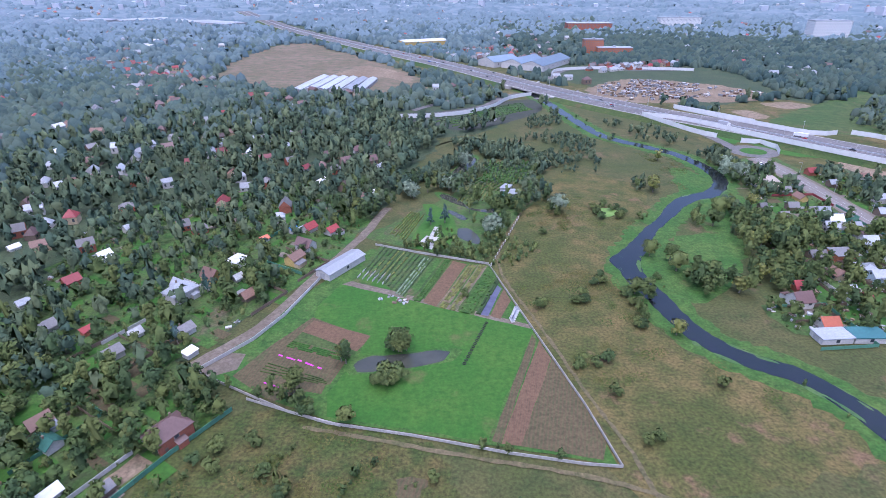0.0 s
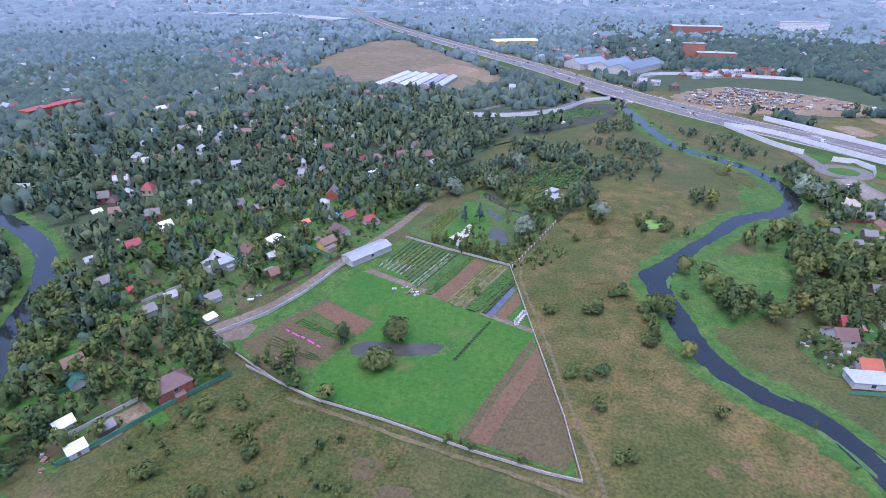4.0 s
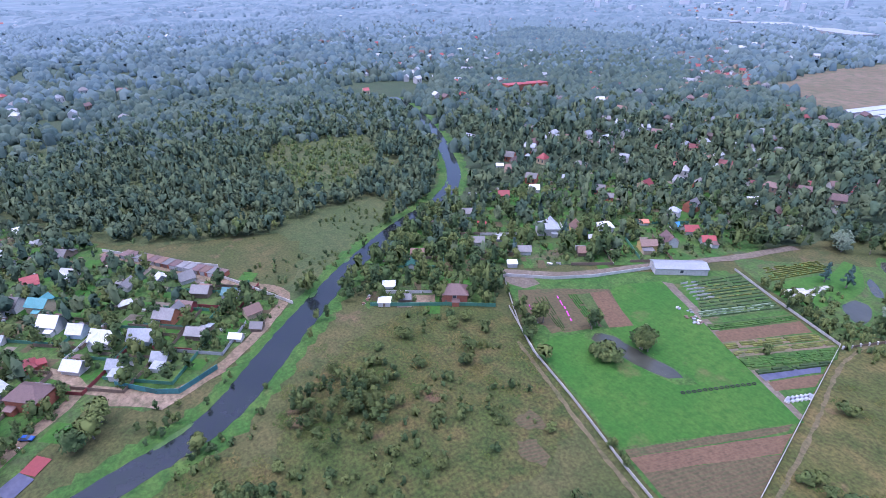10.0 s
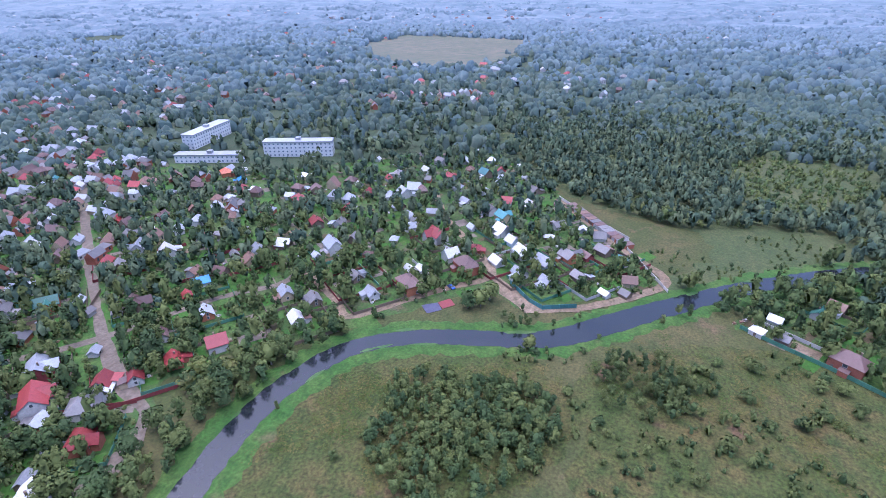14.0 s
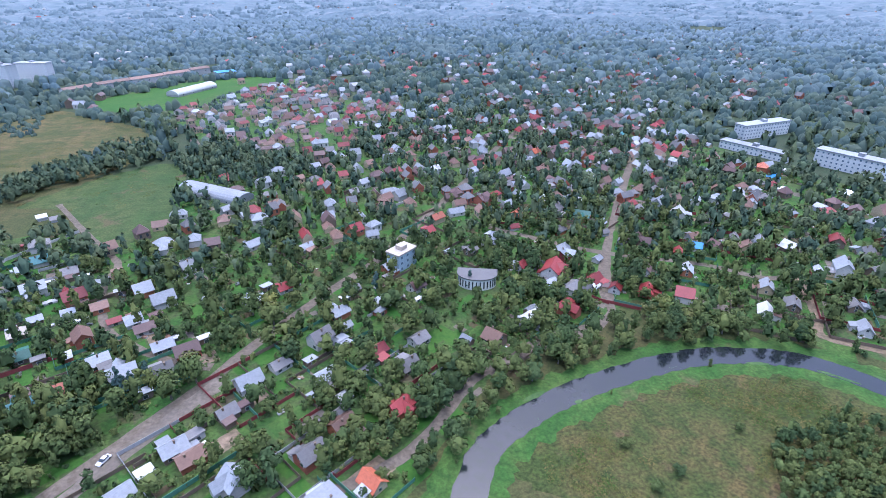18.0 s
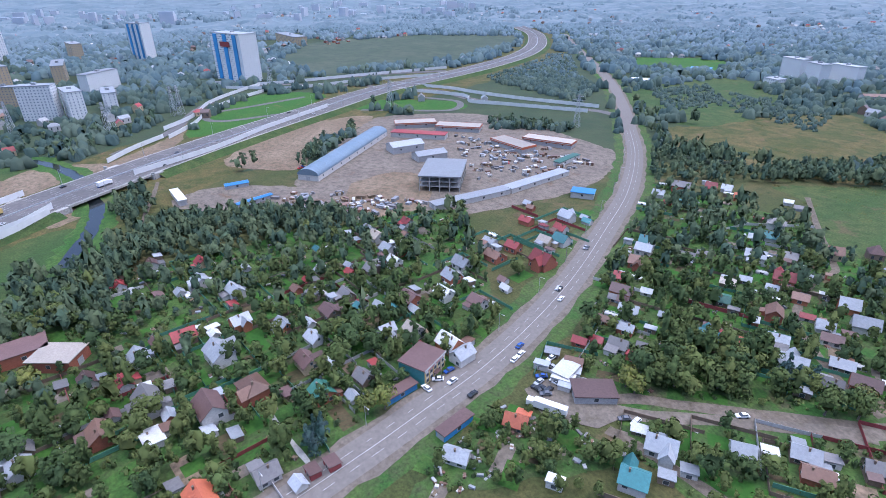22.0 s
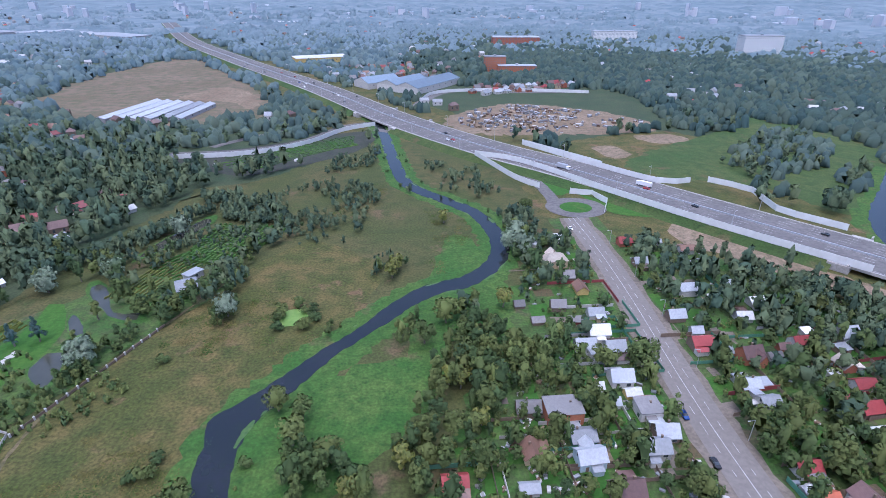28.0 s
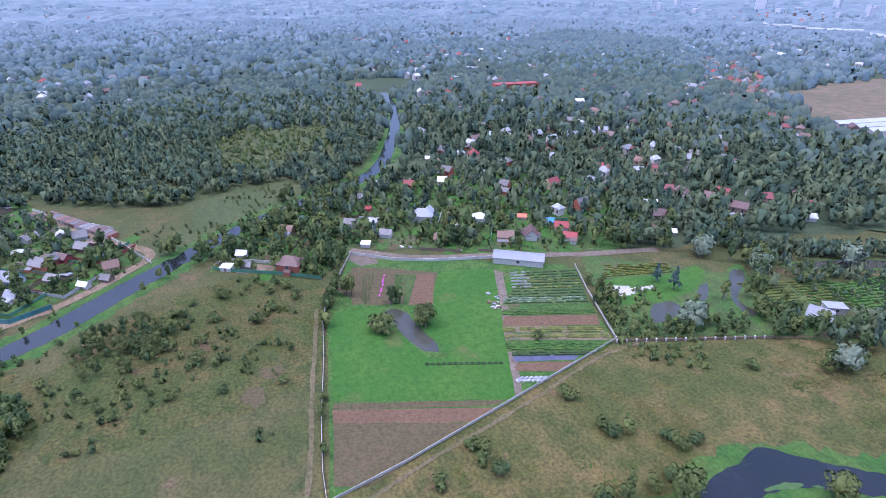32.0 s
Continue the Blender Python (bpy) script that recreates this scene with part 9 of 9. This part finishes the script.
def truck(x, y, z, yaw, mat, word, ln=11):
    ob = tagged(new("truck"), f"{word} lorry on the road", "truck", "lorries")
    ob.matrix_world = pose(x, y, z, 0, 0, yaw)
    part("cargo_box", boxes("cargo_box", mat, (-ln / 2, -1.25, 1.0, ln / 2 - 2.6, 1.25, 3.8)), ob)
    part("cab", boxes("cab", CARS[0], (ln / 2 - 2.4, -1.2, 0.6, ln / 2, 1.2, 3.0)), ob)
    part("windscreen", boxes("windscreen", GLASS, (ln / 2 - 0.02, -1.05, 1.8, ln / 2 + 0.03, 1.05, 2.8)), ob)
    part("chassis", boxes("chassis", TYRE, (-ln / 2, -0.6, 0.6, ln / 2 - 0.5, 0.6, 1.0)), ob)
    for wx in (-ln / 2 + 1, -ln / 2 + 2.3, ln / 2 - 1.4):
        for wy in (-1.05, 1.05):
            part("wheel", BIGWHEEL, ob, m=pose(wx, wy, 0.5))


cr = random.Random(9)
hline = smooth_line(HIGHWAY, 4)
idx = [i for i in range(len(hline) - 2) if -150 < hline[i][0] < 800]
for k in range(52):
    i = cr.choice(idx)
    d = hline[i + 1] - hline[i]
    side = cr.choice((-1, 1))
    off = side * cr.choice((3.2, 6.8, 10.4, 14.1, 17.8))
    q = offset_line(hline[i:i + 2], off)[0]
    yaw = math.degrees(math.atan2(d[1], d[0])) + (180 if side > 0 else 0)
    if k % 11 == 0:
        truck(q[0], q[1], HZ + 0.04, yaw, cr.choice((CARS[0], CARS[2], WALLS["y"][1])), "long pale")
    else:
        car(cr.choice((0, 0, 1, 1, 2, 2, 3, 4, 5)), q[0], q[1], HZ + 0.04, yaw, "the motorway")
rline = smooth_line(ROAD, 4)
for k, (x, y) in enumerate([(289, -28), (279, -24), (313, -69), (337, -113), (268, 4), (285, 8), (242, 238), (235, 386), (242, 237), (242, 218), (245, 189), (306, -65), (312, -69), (338, -113), (279, -23)]):
    i = int(np.argmin(np.hypot(rline[:, 0] - x, rline[:, 1] - y)))
    i = min(i, len(rline) - 2)
    d = rline[i + 1] - rline[i]
    nrm = np.array((-d[1], d[0])) / np.linalg.norm(d)
    s = (np.array((x, y)) - rline[i]) @ nrm
    q = rline[i] + nrm * max(-7, min(7, s))
    car((4, 0, 2, 5, 1, 0, 4, 0, 4, 1, 4, 0, 1, 2, 0)[k], q[0], q[1], 0.28, math.degrees(math.atan2(d[1], d[0])) + (180 if s > 0 else 0), "the village road")
for k, (x, y) in enumerate([(287, 17), (289, 11), (291, 5), (274, 153), (261, 175), (276, -32), (272, -29), (270, -22), (263, -19), (265, -24), (239, -31), (236, -33), (232, -32), (219, -65), (174, -30), (265, -18), (262, -17), (268, -19), (266, -16), (236, 350), (237, 347), (237, 342), (-84, -38)]):
    car((0, 0, 4, 0, 0, 0, 2, 4, 1, 0, 5, 0, 1, 0, 0, 1, 5, 2, 1, 4, 4, 4, 4)[k % 23], x, y, 0.28, (10, 60, 100)[k % 3], "a dusty forecourt")
lx, ly = 256, -12
truck(lx, ly, 0.28, 30, CARS[0], "long white", 14)
# parked rows at the market
for k in range(18):
    (ta, tb) = ([(512, -17), (602, -110)], [(524, -187), (480, -171)], [(493, -126), (464, -122)])[k % 3] if k % 3 else ([(559, -26), (658, -123)])
    t = cr.random()
    car(cr.randrange(6), ta[0] + (tb[0] - ta[0]) * t, ta[1] + (tb[1] - ta[1]) * t, 0.15, cr.uniform(0, 180), "the market yard")

POLE = mesh_of("pole", [(r * math.cos(i * math.pi / 3), r * math.sin(i * math.pi / 3), z) for z, r in ((0, 0.13), (8.5, 0.08)) for i in range(6)], [(i, (i + 1) % 6, 6 + (i + 1) % 6, 6 + i) for i in range(6)], STEEL)
ARM = boxes("arm", STEEL, (0, -0.05, 8.35, 1.9, 0.05, 8.47))
HEAD = boxes("lamp_head", WW, (1.6, -0.16, 8.25, 2.4, 0.16, 8.4))
run = 0.0
for i in range(1, len(rline) - 1):
    run += np.linalg.norm(rline[i] - rline[i - 1])
    if run > 34 and rline[i][1] > -330:
        run = 0.0
        d = rline[i + 1] - rline[i]
        nrm = np.array((-d[1], d[0])) / np.linalg.norm(d)
        q = rline[i] + nrm * 8.6
        ob = tagged(new("street_lamp"), "slim grey street lamp beside the village road", "lamp", "street lamps")
        ob.matrix_world = pose(q[0], q[1], 0.2, 0, 0, math.degrees(math.atan2(-nrm[1], -nrm[0])))
        part("pole", POLE, ob)
        part("arm", ARM, ob)
        part("lamp_head", HEAD, ob)
for i in range(8, len(hline) - 2, 18):
    if -100 < hline[i][0] < 900:
        d = hline[i + 1] - hline[i]
        for s in (-1, 1):
            q = offset_line(hline[i:i + 2], s * 21.0)[0]
            ob = tagged(new("street_lamp"), "tall grey motorway lamp", "lamp", "motorway lamps")
            ob.matrix_world = pose(q[0], q[1], HZ, 0, 0, math.degrees(math.atan2(d[1], d[0])) - 90 * s) @ Matrix.Diagonal((1.3, 1.3, 1.3, 1))
            part("pole", POLE, ob)
            part("arm", ARM, ob)
            part("lamp_head", HEAD, ob)


def strut(v, f, a, b, t):
    """A square bar from a to b."""
    a, b = Vector(a), Vector(b)
    d = (b - a).normalized()
    u = d.orthogonal().normalized() * t
    w = d.cross(u)
    n = len(v)
    v += [tuple(p + k) for p in (a, b) for k in (u, w, -u, -w)]
    f += [(n + i, n + (i + 1) % 4, n + 4 + (i + 1) % 4, n + 4 + i) for i in range(4)]


def pylon(x, y, yaw, h=32):
    ob = tagged(new("power_pylon"), "grey steel lattice power pylon with three cross-arms", "pylon", "power pylons")
    ob.matrix_world = pose(x, y, 0, 0, 0, yaw)
    for sx in (-1, 1):
        for sy in (-1, 1):
            v, f = [], []
            strut(v, f, (sx * 3, sy * 3, 0), (sx * 0.5, sy * 0.5, h), 0.16)
            part("leg", mesh_of("leg", v, f, STEEL), ob)
    v, f = [], []
    for k in range(8):
        z0, z1 = h * k / 8, h * (k + 1) / 8
        r0, r1 = 3 - 2.5 * k / 8, 3 - 2.5 * (k + 1) / 8
        for q in range(4):
            c = [(1, 1), (-1, 1), (-1, -1), (1, -1)]
            p, o = c[q], c[(q + 1) % 4]
            strut(v, f, (p[0] * r0, p[1] * r0, z0), (o[0] * r1, o[1] * r1, z1), 0.08)
            strut(v, f, (o[0] * r0, o[1] * r0, z0), (p[0] * r1, p[1] * r1, z1), 0.08)
    part("bracing", mesh_of("bracing", v, f, STEEL), ob)
    for z, w in ((h * 0.68, 5), (h * 0.8, 6.5), (h * 0.92, 4.5)):
        v, f = [], []
        for s in (-1, 1):
            strut(v, f, (0, -0.5, z), (s * w, 0, z + 0.4), 0.12)
            strut(v, f, (0, 0.5, z + 1.4), (s * w, 0, z + 0.4), 0.1)
        part("cross_arm", mesh_of("cross_arm", v, f, STEEL), ob)


for x, y in ([(821, 29), (763, 95), (538, -301), (726, -189), (916, -104), (821, 175), (770, 91), (823, 22)]):
    pylon(x, y, 30)
# pole sign at the motorway
x, y = 416, 363
ob = tagged(new("pole_sign"), "tall white pole sign beside the motorway", "sign")
ob.matrix_world = pose(x, y, 0, 0, 0, 30)
part("pole", boxes("pole", STEEL, (-0.4, -0.4, 0, 0.4, 0.4, 14)), ob)
part("sign_panel", boxes("sign_panel", WW, (-2.2, -0.25, 14, 2.2, 0.25, 21)), ob, "plain white sign panel")
part("sign_bar", boxes("sign_bar", RR, (-1.6, -0.3, 16, 1.6, -0.26, 17.2)), ob)
